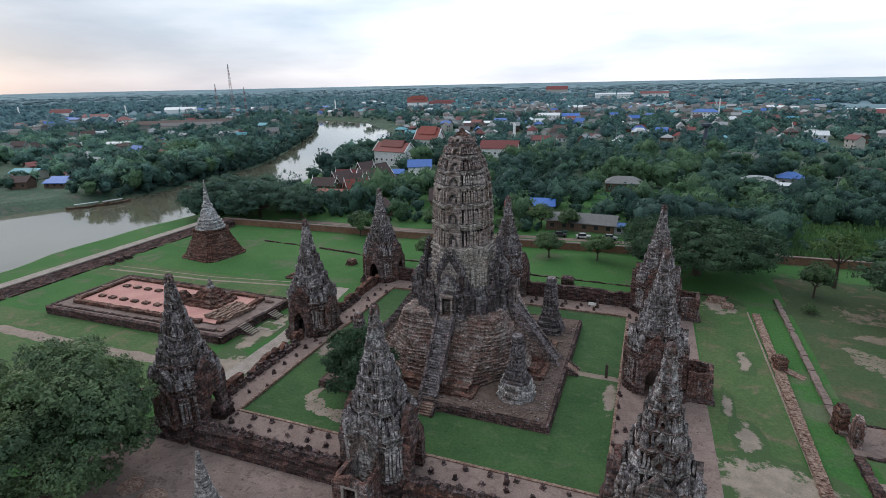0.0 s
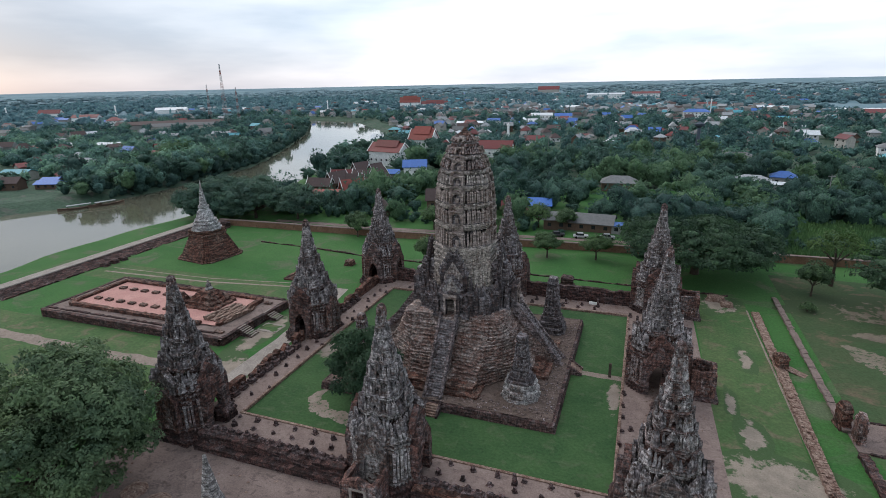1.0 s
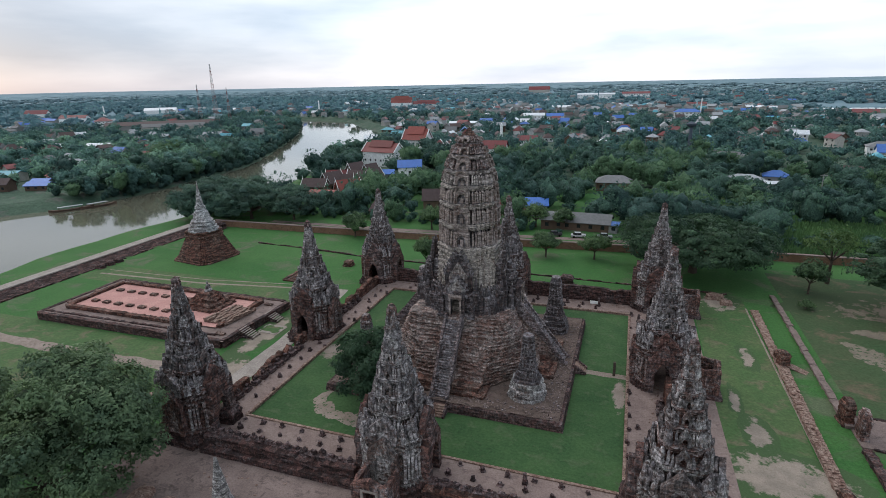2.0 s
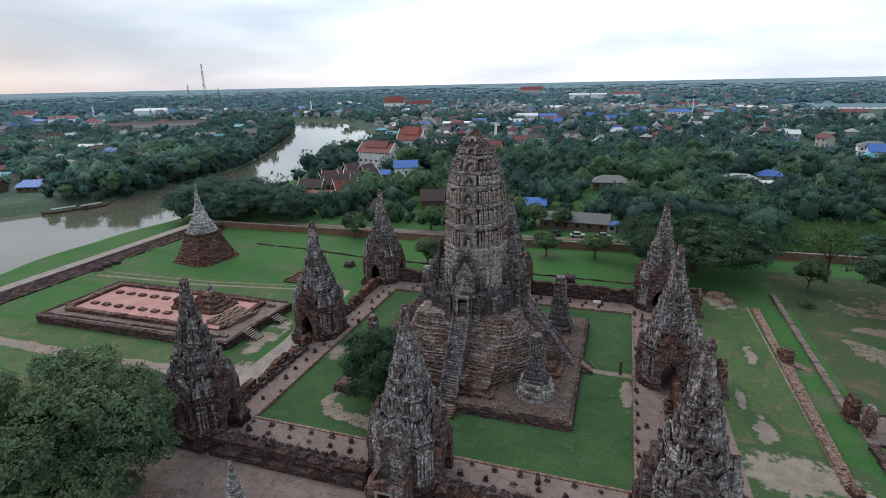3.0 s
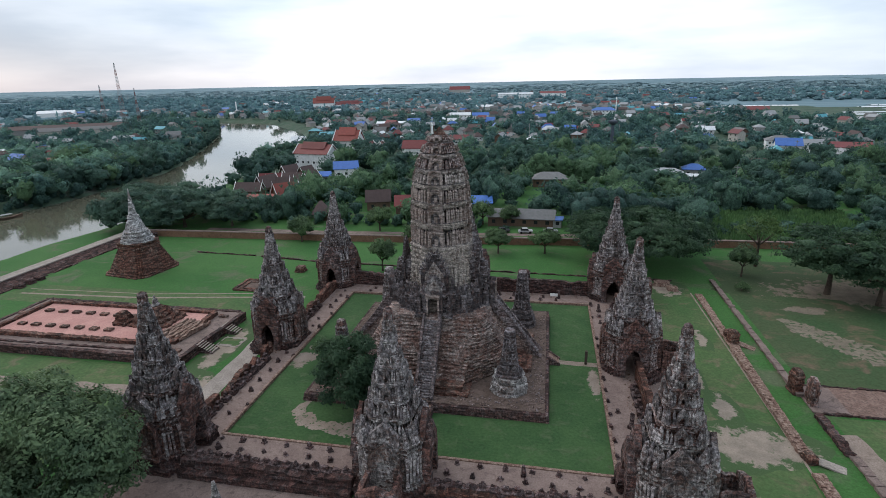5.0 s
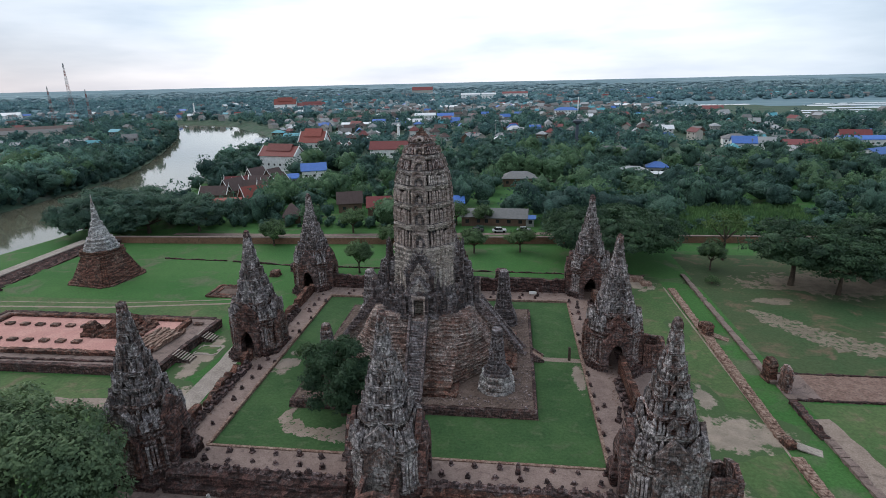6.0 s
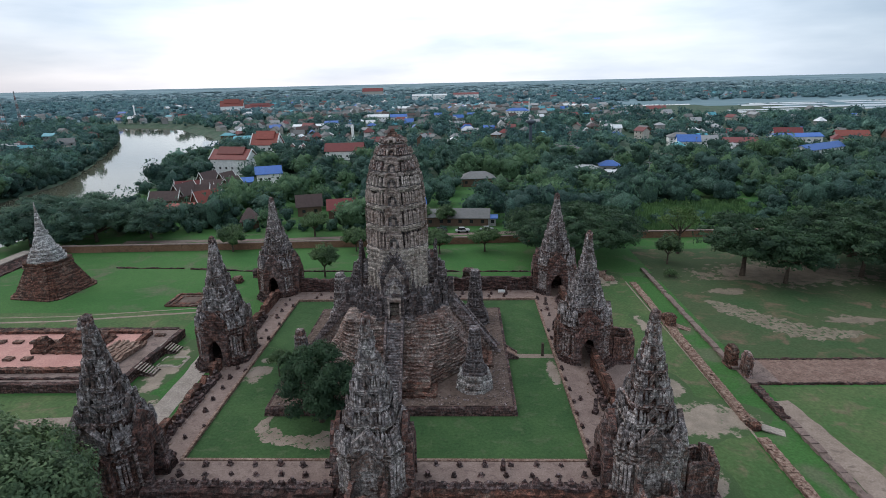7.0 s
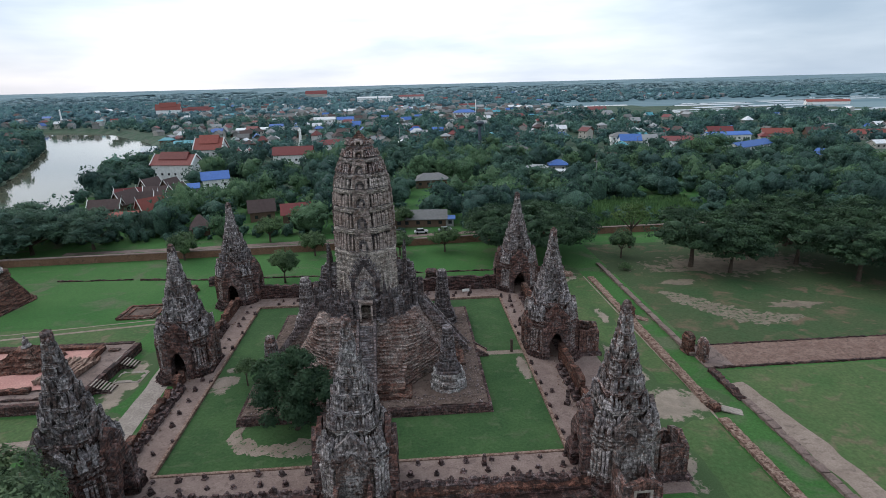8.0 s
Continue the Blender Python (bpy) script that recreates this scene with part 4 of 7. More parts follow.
            shake(bm, 0.05, q + 3)
            part("tympanum", bm, M_PRANG, pd, "patchy pale stucco").matrix_basis = pose(0, -0.22, 0)
            # flame-like antefixes up both slopes
            for j in range(7):
                f = (j + 0.5) / 7
                for sx in (-1, 1):
                    piece("flame", random.choice(DARK_RIBS), pd, pose(sx * w * (1.04 - f), -0.1, h * (0.36 + 0.62 * f), 0, sx * 24, 0) @ Matrix.Diagonal((1.5, 1.6, 0.2 * h ** 0.9, 1)))
        for sx in (-1, 1):
            for x, y, z0, hh, r in ((2.3, 7.2, 9.9, 4.3, 0.42), (2.75, 6.3, 9.9, 5.6, 0.42), (3.45, 5.9, 9.9, 4.9, 0.45), (4.3, 5.5, 9.9, 4.4, 0.42), (5.0, 4.95, 9.9, 3.5, 0.5)):
                rr = random.uniform(0.85, 1.1)
                pin = ob_from("pinnacle", tower(redented(1, 0.15), [(0, r * 1.3), (0.4, r * 1.3), (0.45, r), (hh * 0.55, r * 0.95), (hh * 0.58, r * 1.15), (hh * 0.66, r * 1.1), (hh * 0.68, r * 0.75), (hh * 0.85, r * 0.55), (hh, r * 0.2)], 0.3, 0.06, sx * x + q, 0.3), M_WING, t)
                pin.matrix_basis = turn @ pose(sx * x, -y, z0, 0, 0, 0) @ Matrix.Diagonal((rr, rr, random.uniform(0.75, 1.1), 1))
        # two great brick steps at the foot, on both sides of the stair
        for sx in (-1, 1):
            for x1, y1, z1 in ((6.2, -14.4, 1.7), (5.3, -13.5, 2.4)):
                x0, xa = sorted((sx * 1.3, sx * x1))
                bm = boxes((x0, xa, y1, -9.5, 1.0, z1))
                bmesh.ops.subdivide_edges(bm, edges=bm.edges[:], cuts=7, use_grid_fill=True)
                shake(bm, 0.16, q + z1 + sx)
                part("foot_step", bm, M_BRICK, t, "broad worn red brick step").matrix_basis = turn
        # steep stair between two parapets
        bm = bmesh.new()
        ramp_side = [[bm.verts.new((o, y, z)) for y, z in ((-15.6, 0.9), (-15.6, 1.0), (-8.6, 10.1), (-7.0, 10.1), (-7.0, 0.9))] for o in (-1.0, 1.0)]
        bm.faces.new(ramp_side[0])
        bm.faces.new(list(reversed(ramp_side[1])))
        for i in range(5):
            j = (i + 1) % 5
            bm.faces.new((ramp_side[1][i], ramp_side[1][j], ramp_side[0][j], ramp_side[0][i]))
        stair = part("stair", bm, M_PYRAMID, t, "steep worn brick stair")
        stair.matrix_basis = turn
        n = 30
        bm = boxes((-1.0, 1.0, -0.12, 0.34, -0.3, 0.13))
        bmesh.ops.subdivide_edges(bm, edges=[e for e in bm.edges if e.calc_length() > 1.5], cuts=4)
        shake(bm, 0.07, q)
        me = bm_mesh(bm, "step", M_WING)
        for i in range(n):
            piece("step", me, stair, pose(random.uniform(-0.03, 0.03), -15.55 + 7.0 * i / n, 1.08 + 9.1 * i / n, 0, random.uniform(-1, 1), 0))
        for s in (-1, 1):
            bm = bmesh.new()
            side = [[bm.verts.new((s * 1.2 + o, y, z)) for y, z in ((-16.0, 0.9), (-16.0, 1.7), (-15.6, 1.75), (-12.1, 6.2), (-8.6, 10.75), (-8.0, 10.75), (-8.0, 9.0))] for o in (-0.17, 0.17)]
            bm.faces.new(side[0])
            bm.faces.new(list(reversed(side[1])))
            for i in range(7):
                j = (i + 1) % 7
                bm.faces.new((side[1][i], side[1][j], side[0][j], side[0][i]))
            bmesh.ops.subdivide_edges(bm, edges=[e for e in bm.edges if e.calc_length() > 2], cuts=6)
            shake(bm, 0.05, s + q)
            part("parapet", bm, M_PARAPET, stair)


make_prang()


def make_satellite(x, y, h, material, seed, tall, slim=1.0):
    t = thing("small_prang", x, y, 1.1, 0, "small broken tower with a stepped foot on the platform", "tower", "small towers on the platform")
    foot = [(0, 2.5), (0.4, 2.5), (0.45, 2.25), (0.9, 2.2), (0.95, 2.35), (1.3, 2.3), (1.35, 2.0), (1.8, 1.95), (1.85, 2.08), (2.2, 2.02), (2.25, 1.7), (2.7, 1.62), (2.75, 1.72), (3.0, 1.66), (3.05, 1.45), (3.4, 1.4), (3.45, 1.25)]
    if tall:
        foot = [(z * 1.15, r * tall) for z, r in foot if z < 2.24] + [(2.6, 1.5)]
    ob_from("foot", tower([(math.cos(a) * 1.06, math.sin(a) * 1.06) for a in (math.pi * (i + 0.5) / 4 for i in range(8))] if tall else redented(3, 0.1), foot, 0.35, 0.09, seed, 0.25), M_STUCCO_FOOT if tall else material, t, "pale stepped stucco foot" if tall else "")
    sh = [(3.4, 1.25), (4.6, 1.2), (4.65, 1.3), (4.85, 1.3), (4.9, 1.12), (6.1, 1.05), (6.15, 1.15), (6.35, 1.12), (6.4, 0.98), (h - 1.0, 0.9), (h - 0.95, 1.0), (h - 0.7, 0.98), (h - 0.65, 0.85), (h, 0.75)]
    if tall:
        sh = [(2.5, 1.8), (2.9, 1.75), (2.95, 1.55), (3.3, 1.52), (3.35, 1.36), (3.7, 1.3), (4.6, 1.2), (4.65, 1.3), (4.85, 1.28), (4.9, 1.12), (6.6, 1.04), (6.65, 1.13), (6.9, 1.1), (6.95, 1.0), (h - 0.6, 0.94), (h - 0.55, 1.06), (h - 0.2, 1.04), (h, 0.96)]
    narrow = 0.32 if tall else 0.15
    sh = [(z, r * slim * (1.1 - narrow * (z - 3.4) / (h - 3.4))) for z, r in sh]
    ob_from("shaft", tower(redented(3, 0.11), ledged(sh, 0.5, 0.08), 0.3, 0.08, seed + 3, 0.28), material, t)
    for z0, hh, r in ((3.45, 1.2, 1.2), (4.9, 1.25, 1.08), (6.4, max(0.8, h - 7.5), 0.95)):
        for j in range(14):
            a = 2 * math.pi * (j + 0.5) / 14
            k = slim * (1.1 - narrow * (z0 - 3.4) / (h - 3.4)) * r * min(1.13, 1 / max(abs(math.cos(a)), abs(math.sin(a))))
            piece("rib", random.choice(DARK_RIBS), t, pose(k * math.cos(a), k * math.sin(a), z0, 0, 0, math.degrees(a) + 90) @ Matrix.Diagonal((1, 1, hh * random.uniform(0.7, 1.0), 1)))


make_satellite(11.6, -11.0, 9.3, M_WING, 3, 1.08, 0.9)
make_satellite(12.3, 11.0, 9.9, M_WING, 7, 0)
make_satellite(-13.2, -10.6, 8.9, M_MERU_LOW, 11, 0, 0.78)
make_satellite(-12.2, 11.4, 9.4, M_MERU, 17, 0)


# ---- the eight chapels round the gallery ----
def make_meru(x, y, seed, arches, porches=(), top=21.0, turn=0.0, lean=(0, 0), coat=None, upper=None):
    """arches and porches: sides 0 south, 1 east, 2 north, 3 west."""
    t = thing("chapel", x, y, 0, turn, "tall blackened stucco chapel with a stepped tapering spire", "chapel", "chapels round the gallery")
    rng = random.Random(seed)
    plan, corners = redented(4, 0.088), outer_corners(4, 0.088)
    coat, upper = coat or M_MERU_LOW, upper or M_MERU
    base = [(-1.0, 4.8), (-0.5, 4.8), (-0.45, 4.5), (-0.1, 4.52), (-0.05, 4.62), (0.25, 4.6), (0.3, 4.3), (0.7, 4.22), (0.75, 4.05), (1.15, 3.95)]
    gates = [(q, 1.2, 4.6) for q in arches]
    ob_from("base", tower(plan, base, 0.3, 0.12, seed, 0.3, cap=False, doors=gates), M_DARKBRICK, t)
    part("inner_floor", boxes((-3.8, 3.8, -3.8, 3.8, -0.6, 0.22)), M_DARKBRICK, t)
    wall = [(0.9, 3.9), (1.3, 3.9), (1.35, 3.65), (1.6, 3.67), (1.65, 3.45), (3.4, 3.42), (5.0, 3.38), (5.05, 3.58), (5.3, 3.58), (5.35, 3.42), (5.6, 3.48), (5.65, 3.68), (5.95, 3.7), (6.0, 3.45), (6.25, 3.5), (6.3, 3.74), (6.65, 3.72), (6.7, 3.5), (7.0, 3.45), (7.05, 3.2), (7.4, 3.05)]
    ob_from("body", tower(plan, wall, 0.25, 0.07, seed + 2, 0.5, doors=gates), coat, t)
    # slim upright piers at every projecting corner of the body
    pil = [bm_mesh(boxes((-0.15, 0.15, -0.14, 0.2, 0, 3.6), (-0.2, 0.2, -0.2, 0.2, 3.35, 3.75), (-0.2, 0.2, -0.2, 0.2, 0, 0.35)), "pilaster", m) for m in (coat, M_MERU)]
    for cx, cy in corners:
        a = math.degrees(math.atan2(cy, cx)) + 90
        if rng.random() < 0.88:
            piece("pilaster", pil[rng.random() < 0.3], t, pose(cx * 3.46, cy * 3.46, 1.45, rng.uniform(-1, 1), rng.uniform(-1, 1), a) @ Matrix.Diagonal((rng.uniform(0.8, 1.3), 1, rng.uniform(0.8, 1.04), 1)))
    tiers = [(7.3, 9.3, 3.02), (9.3, 11.2, 2.5), (11.2, 13.0, 1.98), (13.0, 14.7, 1.55), (14.7, 16.2, 1.2), (16.2, 17.6, 0.93), (17.6, 18.8, 0.72), (18.8, 19.8, 0.55), (19.8, 20.5, 0.42)]
    for i, (z0, z1, r0) in enumerate(tiers):
        if z0 > top - 0.7:
            break
        z1 = min(z1, top)
        lx, ly = lean[0] * (z0 - 7), lean[1] * (z0 - 7)
        h = z1 - z0
        rings = [(0, 1.0), (0.05, 1.02), (0.06, 0.93), (0.12, 0.95), (0.13, 0.78), (0.55, 0.75), (0.56, 0.85), (0.63, 0.85), (0.64, 0.78), (0.70, 0.79), (0.71, 0.94), (0.80, 0.95), (0.81, 0.86), (0.86, 0.87), (0.87, 0.99), (0.95, 0.98), (0.96, 0.86), (1.0, 0.84)]
        ob_from("tier" if i < 4 else "spire", tower(plan, [(z0 - 0.05 + h * 1.03 * f, r0 * k * (1 - 0.09 * f)) for f, k in rings], 0.25 if i < 4 else 0.17, max(0.035, 0.075 - 0.006 * i), seed + 5 * i, 0.35), coat if i < 1 else upper, t, m=pose(lx, ly, 0, 0, 0, rng.uniform(-1.5, 1.5)))
        # antefixes at every corner and between, standing free before the set-back wall
        for j, (cx, cy) in enumerate(corners):
            edge = j % 5 in (0, 4)
            if (i > 4 and j % 5 in (1, 3)) or rng.random() > (0.9 if i < 5 else 0.8):
                continue
            k = r0 * (1.0 if i < 4 else 0.93)
            kx = (0.65 + 0.45 * r0) * rng.uniform(0.75, 1.2)
            piece("antefix", rng.choice(DARK_RIBS if rng.random() < (0.5 if i < 3 else 0.2) else RIBS), t, pose(lx + cx * k, ly + cy * k, z0 - 0.02, rng.uniform(-4, 2), rng.uniform(-3, 3), math.degrees(math.atan2(cy, cx)) + 90) @ Matrix.Diagonal((kx, kx, h * rng.uniform(0.62, 0.86 if edge else 1.0), 1)))
        if i < 5:
            for q in range(4):
                for u in (-0.52, -0.36, 0.36, 0.52):
                    if rng.random() < 0.85:
                        kx = (0.5 + 0.4 * r0) * rng.uniform(0.7, 1.1)
                        piece("antefix", rng.choice(DARK_RIBS if rng.random() < 0.4 else RIBS), t, pose(lx, ly, 0, 0, 0, 90 * q) @ pose(u * r0, -r0 * 0.97, z0, rng.uniform(-3, 3), rng.uniform(-3, 3)) @ Matrix.Diagonal((kx, kx, h * rng.uniform(0.5, 0.85), 1)))
                bm = bmesh.new()
                arch_slab(bm, r0 * 0.27, h * 0.52, r0 * 0.13, h * 0.5, 0.3, h * 0.2, Matrix.Identity(4), h * 0.55)
                shake(bm, 0.05, seed + q + i)
                part("gable", bm, M_MERU, t).matrix_basis = pose(lx, ly, 0, 0, 0, 90 * q) @ pose(0, -r0 * 1.02, z0)
    crest = min(top, tiers[-1][1]) if top > 20.4 else top
    ob_from("spire", tower([(math.cos(i * math.pi / 5), math.sin(i * math.pi / 5)) for i in range(10)], [(crest - 0.5, 0.40), (crest, 0.38), (crest + 0.05, 0.44), (crest + 0.3, 0.42), (crest + 0.45, 0.28), (crest + 0.55, 0.1)], 0.16, 0.06, seed + 61, 0.15), M_ARCH, t, "broken brick cap of the spire", pose(lean[0] * 13, lean[1] * 13, 0))
    for j in range(7):
        a = 2 * math.pi * j / 7
        piece("stump", rng.choice(CAP_RIBS), t, pose(lean[0] * 13 + 0.44 * math.cos(a), lean[1] * 13 + 0.44 * math.sin(a), crest - 0.75, 0, 0, math.degrees(a) + 90) @ Matrix.Diagonal((1.1, 1.1, rng.uniform(0.7, 1.15), 1)))
    # small stepped turrets on the corners of the body's cornice
    for cx, cy in corners:
        if rng.random() < 0.8:
            k = rng.uniform(0.9, 1.5)
            piece("turret", rng.choice(RIBS), t, pose(cx * 3.55, cy * 3.55, 6.6, rng.uniform(-5, 3), rng.uniform(-4, 4), math.degrees(math.atan2(cy, cx)) + 90) @ Matrix.Diagonal((1.5 * k, 1.7 * k, 1.25 * k, 1)))
    for q in range(4):
        turnq = pose(0, 0, 0, 0, 0, 90 * q)
        bm = bmesh.new()
        if q in arches:
            arch_slab(bm, 2.1, 5.0, 1.15, 4.8, 1.3, 2.3, Matrix.Identity(4), 2.9)
            shake(bm, 0.12, seed + q)
            part("archway", bm, M_ARCH, t, "pointed brick archway onto the gallery").matrix_basis = turnq @ pose(0, -3.85, 0.15)
        else:
            arch_slab(bm, 1.75, 4.4, 0.95, 4.1, 0.8, 2.6, Matrix.Identity(4), 1.7)
            box(bm, -1.05, 1.05, 0.0, 0.3, 0, 4.3)
            shake(bm, 0.1, seed + q)
            part("false_door", bm, coat, t, "walled-up false door").matrix_basis = turnq @ pose(0, -3.95, 1.0)
        bm = bmesh.new()
        arch_slab(bm, 1.7, 1.5, 0.8, 1.6, 0.6, 0.7, Matrix.Identity(4), 1.6)
        box(bm, -0.9, 0.9, 0.05, 0.3, 0, 1.7)
        shake(bm, 0.1, seed + q + 9)
        part("gable", bm, M_ARCH if q in arches else M_MERU, t).matrix_basis = turnq @ pose(0, -3.6, 6.3)
    for side in porches:
        pq = new("porch")
        pq.parent = t
        pq.matrix_basis = pose(0, 0, 0, 0, 0, 90 * side)
        for sx in (-1, 1):
            v, f = ragged(sx * 1.75, -7.4, sx * 1.75, -4.5, 0.6, -0.9, 3.9, 1.1, seed + sx, 0.12)
            ob_from("side_wall", (v, f), M_MERU_LOW, pq)
        bm = bmesh.new()
        arch_slab(bm, 2.1, 3.6, 0.75, 3.0, 0.6, 2.9, Matrix.Identity(4), 0.9)
        shake(bm, 0.06, seed)
        part("front_wall", bm, M_MERU_LOW, pq).matrix_basis = pose(0, -7.4, 0)
        bm = boxes((-1.0, -0.72, -7.78, -7.6, 0, 3.05), (0.72, 1.0, -7.78, -7.6, 0, 3.05), (-1.0, 1.0, -7.78, -7.6, 3.05, 3.3))
        part("door_frame", bm, M_CONCRETE, pq, "pale plastered door frame")
        part("plinth", boxes((-2.7, 2.7, -8.2, -4.0, -1.0, -0.1)), M_DARKBRICK, pq)
    return t


make_meru(-29.5, -28.9, 101, (1, 2), (), 20.4)
make_meru(0.0, -29.2, 133, (1, 3), (0,), 20.9, coat=M_PLASTER)
make_meru(29.5, -28.9, 167, (2, 3), (0, 1), 21.0, coat=M_PLASTER, upper=M_MERU_LOW)
make_meru(29.5, 0.4, 191, (0, 2), (1,), 21.0)
make_meru(29.5, 28.9, 223, (0, 3), (1,), 20.6)
make_meru(0.0, 28.6, 251, (1, 3), (), 20.8)
make_meru(-29.5, 28.9, 277, (0, 1), (), 20.7)
make_meru(-29.3, 0.4, 307, (0, 2), (), 20.4)

# ---- gallery walls, statues and column stumps ----
def wall_thing(name, vf, material, label):
    return tagged(ob_from(name, vf, material), label, "wall", kind="structure")


for x0, x1 in ((-25.5, -4.2), (4.2, 25.5)):
    wall_thing("wall_south", ragged(x0, -32.2, x1, -32.2, 0.9, -0.8, 1.35, 0.6, x0), M_DARKBRICK if x0 < 0 else M_BRICK, "ruined dark brick gallery wall with a broken top")
    wall_thing("wall_south_moulding", ragged(x0, -32.62, x1, -32.62, 0.35, 0.2, 0.85, 0.35, x0 + 7, 0.1), M_DARKBRICK, "worn moulded course on the gallery wall")
    wall_thing("wall_south_plinth", ragged(x0, -32.9, x1, -32.9, 1.3, -1.4, 0.25, 0.12, x0 + 5, 0.05), M_DARKBRICK, "dark moulded brick foot of the gallery wall")
    wall_thing("wall_south_bench", ragged(x0, -31.3, x1, -31.3, 1.0, 0.2, 0.75, 0.2, x0 + 9, 0.05), M_BRICK, "low brick bench along the gallery wall")
    wall_thing("wall_north", ragged(x0, 28.0, x1, 28.0, 0.9, -0.8, 3.3, 0.35, x0 + 2), M_DARKBRICK, "long dark brick gallery wall with a level top")
for y0, y1, h in ((-24.5, -15.5, 2.6), (-15.0, -4.0, 3.3), (4.6, 24.6, 3.0)):
    wall_thing("wall_east", ragged(30.2, y0, 30.2, y1, 0.9, -0.8, h, 0.9, y0), M_BRICK, "ruined brick gallery wall with a broken top")
for y0, y1, h in ((-24.6, -19.8, 1.9), (-18.2, -9.0, 1.8), (-7.0, -4.4, 2.2), (4.6, 14.0, 2.0), (14.5, 24.6, 2.6)):
    wall_thing("wall_west", ragged(-28.9, y0, -28.9, y1, 1.0, -0.8, h, 1.0, y0), M_BRICK, "low ruined brick gallery wall with gaps")


def statue_mesh(seed):
    """What is left of a seated figure: a plain weathered block on its pedestal."""
    bm = bmesh.new()
    box(bm, -0.55, 0.55, -0.42, 0.42, 0, 0.32, 0.05)
    box(bm, -0.5, 0.5, -0.40, 0.36, 0.32, 0.56, 0.08)
    box(bm, -0.27, 0.27, -0.16, 0.2, 0.56, 0.9 + 0.2 * random.random(), 0.07)
    if seed % 2:
        box(bm, -0.13, 0.13, -0.1, 0.14, 0.9, 1.18, 0.06)
    shake(bm, 0.06, seed)
    return bm_mesh(bm, "broken_statue", M_DARKBRICK)


STATUES = [statue_mesh(i) for i in range(6)]


def place_statue(x, y, z, rz):
    k = random.uniform(1.1, 1.5)
    tagged(piece("broken_statue", random.choice(STATUES), None, pose(x, y, z, 0, 0, rz + random.uniform(-6, 6)) @ Matrix.Diagonal((k, k, k, 1))),
           "headless weathered seated statue on a brick pedestal", "statue", "broken statues along the gallery")


for i in range(17):
    place_statue(-24.8 + 1.22 * i, -31.4, 0.72, 180)
for i in range(16):
    place_statue(5.2 + 1.25 * i, -31.4, 0.72, 180)
for i in range(5):
    place_statue(-28.2, 6.5 + 1.9 * i, 0.28, 270)


for i in range(9):
    place_statue(29.3, -23.4 + 2.0 * i, 0.28, 270)
    place_statue(-28.1, -22.8 + 1.9 * i, 0.28, 90)
for i in range(8):
    place_statue(29.3, 6.2 + 2.2 * i, 0.28, 270)


def stump_mesh(seed, h):
    bm = bmesh.new()
    bmesh.ops.create_cone(bm, cap_ends=True, segments=8, radius1=0.42, radius2=0.36, depth=h, matrix=Matrix.Translation((0, 0, h / 2)))
    box(bm, -0.5, 0.5, -0.5, 0.5, 0, h * 0.35, 0.05)
    box(bm, -0.3, 0.2, -0.25, 0.3, h * 0.8, h * 1.25)
    shake(bm, 0.09, seed)
    return bm_mesh(bm, "column_stump", M_DARKBRICK)


STUMPS = [stump_mesh(i, 0.45 + 0.09 * i) for i in range(5)]


def place_stump(x, y, rz=0.0, tall=1.0):
    k = random.uniform(0.52, 0.78)
    tagged(piece("column_stump", random.choice(STUMPS), None, pose(x + random.uniform(-0.12, 0.12), y + random.uniform(-0.12, 0.12), 0.26, 0, 0, rz + random.uniform(0, 90)) @ Matrix.Diagonal((k, k, k * tall * 1.1, 1))),
           "low broken brick column stump", "column", "column stumps of the gallery")


for i in range(7):
    for sx in (-1, 1):
        place_stump(sx * (5.6 + 2.95 * i) + 0.3, -28.6)
        place_stump(sx * (6.3 + 2.95 * i) + 0.3, -26.9)
for i in range(7):
    for sy in (-1, 1):
        for x in (-25.9, -24.3, 25.2, 26.4):
            if sy * (5.2 + 2.9 * i) < 24 and random.random() < (0.35 if x in (-24.3, 26.4) else 0.9):
                place_stump(x, sy * (5.2 + 2.9 * i) + (0.7 if abs(x) > 25.5 else 0))
for i in range(14):
    if abs(-20 + 3 * i) > 4:
        place_stump(-20 + 3 * i, 25.6, 0, random.choice((1.2, 2.6, 3.4)))
        place_stump(-20.5 + 3 * i, 24.1)
for x, y, h in ((27.6, -16.5, 2.8), (27.0, -24.0, 2.2), (14.5, -27.6, 2.4), (-27.3, -24.2, 2.0), (27.0, 7.2, 2.6), (26.6, 10.2, 2.6), (26.6, 20, 2.2)):
    place_stump(x, y, 0, h)

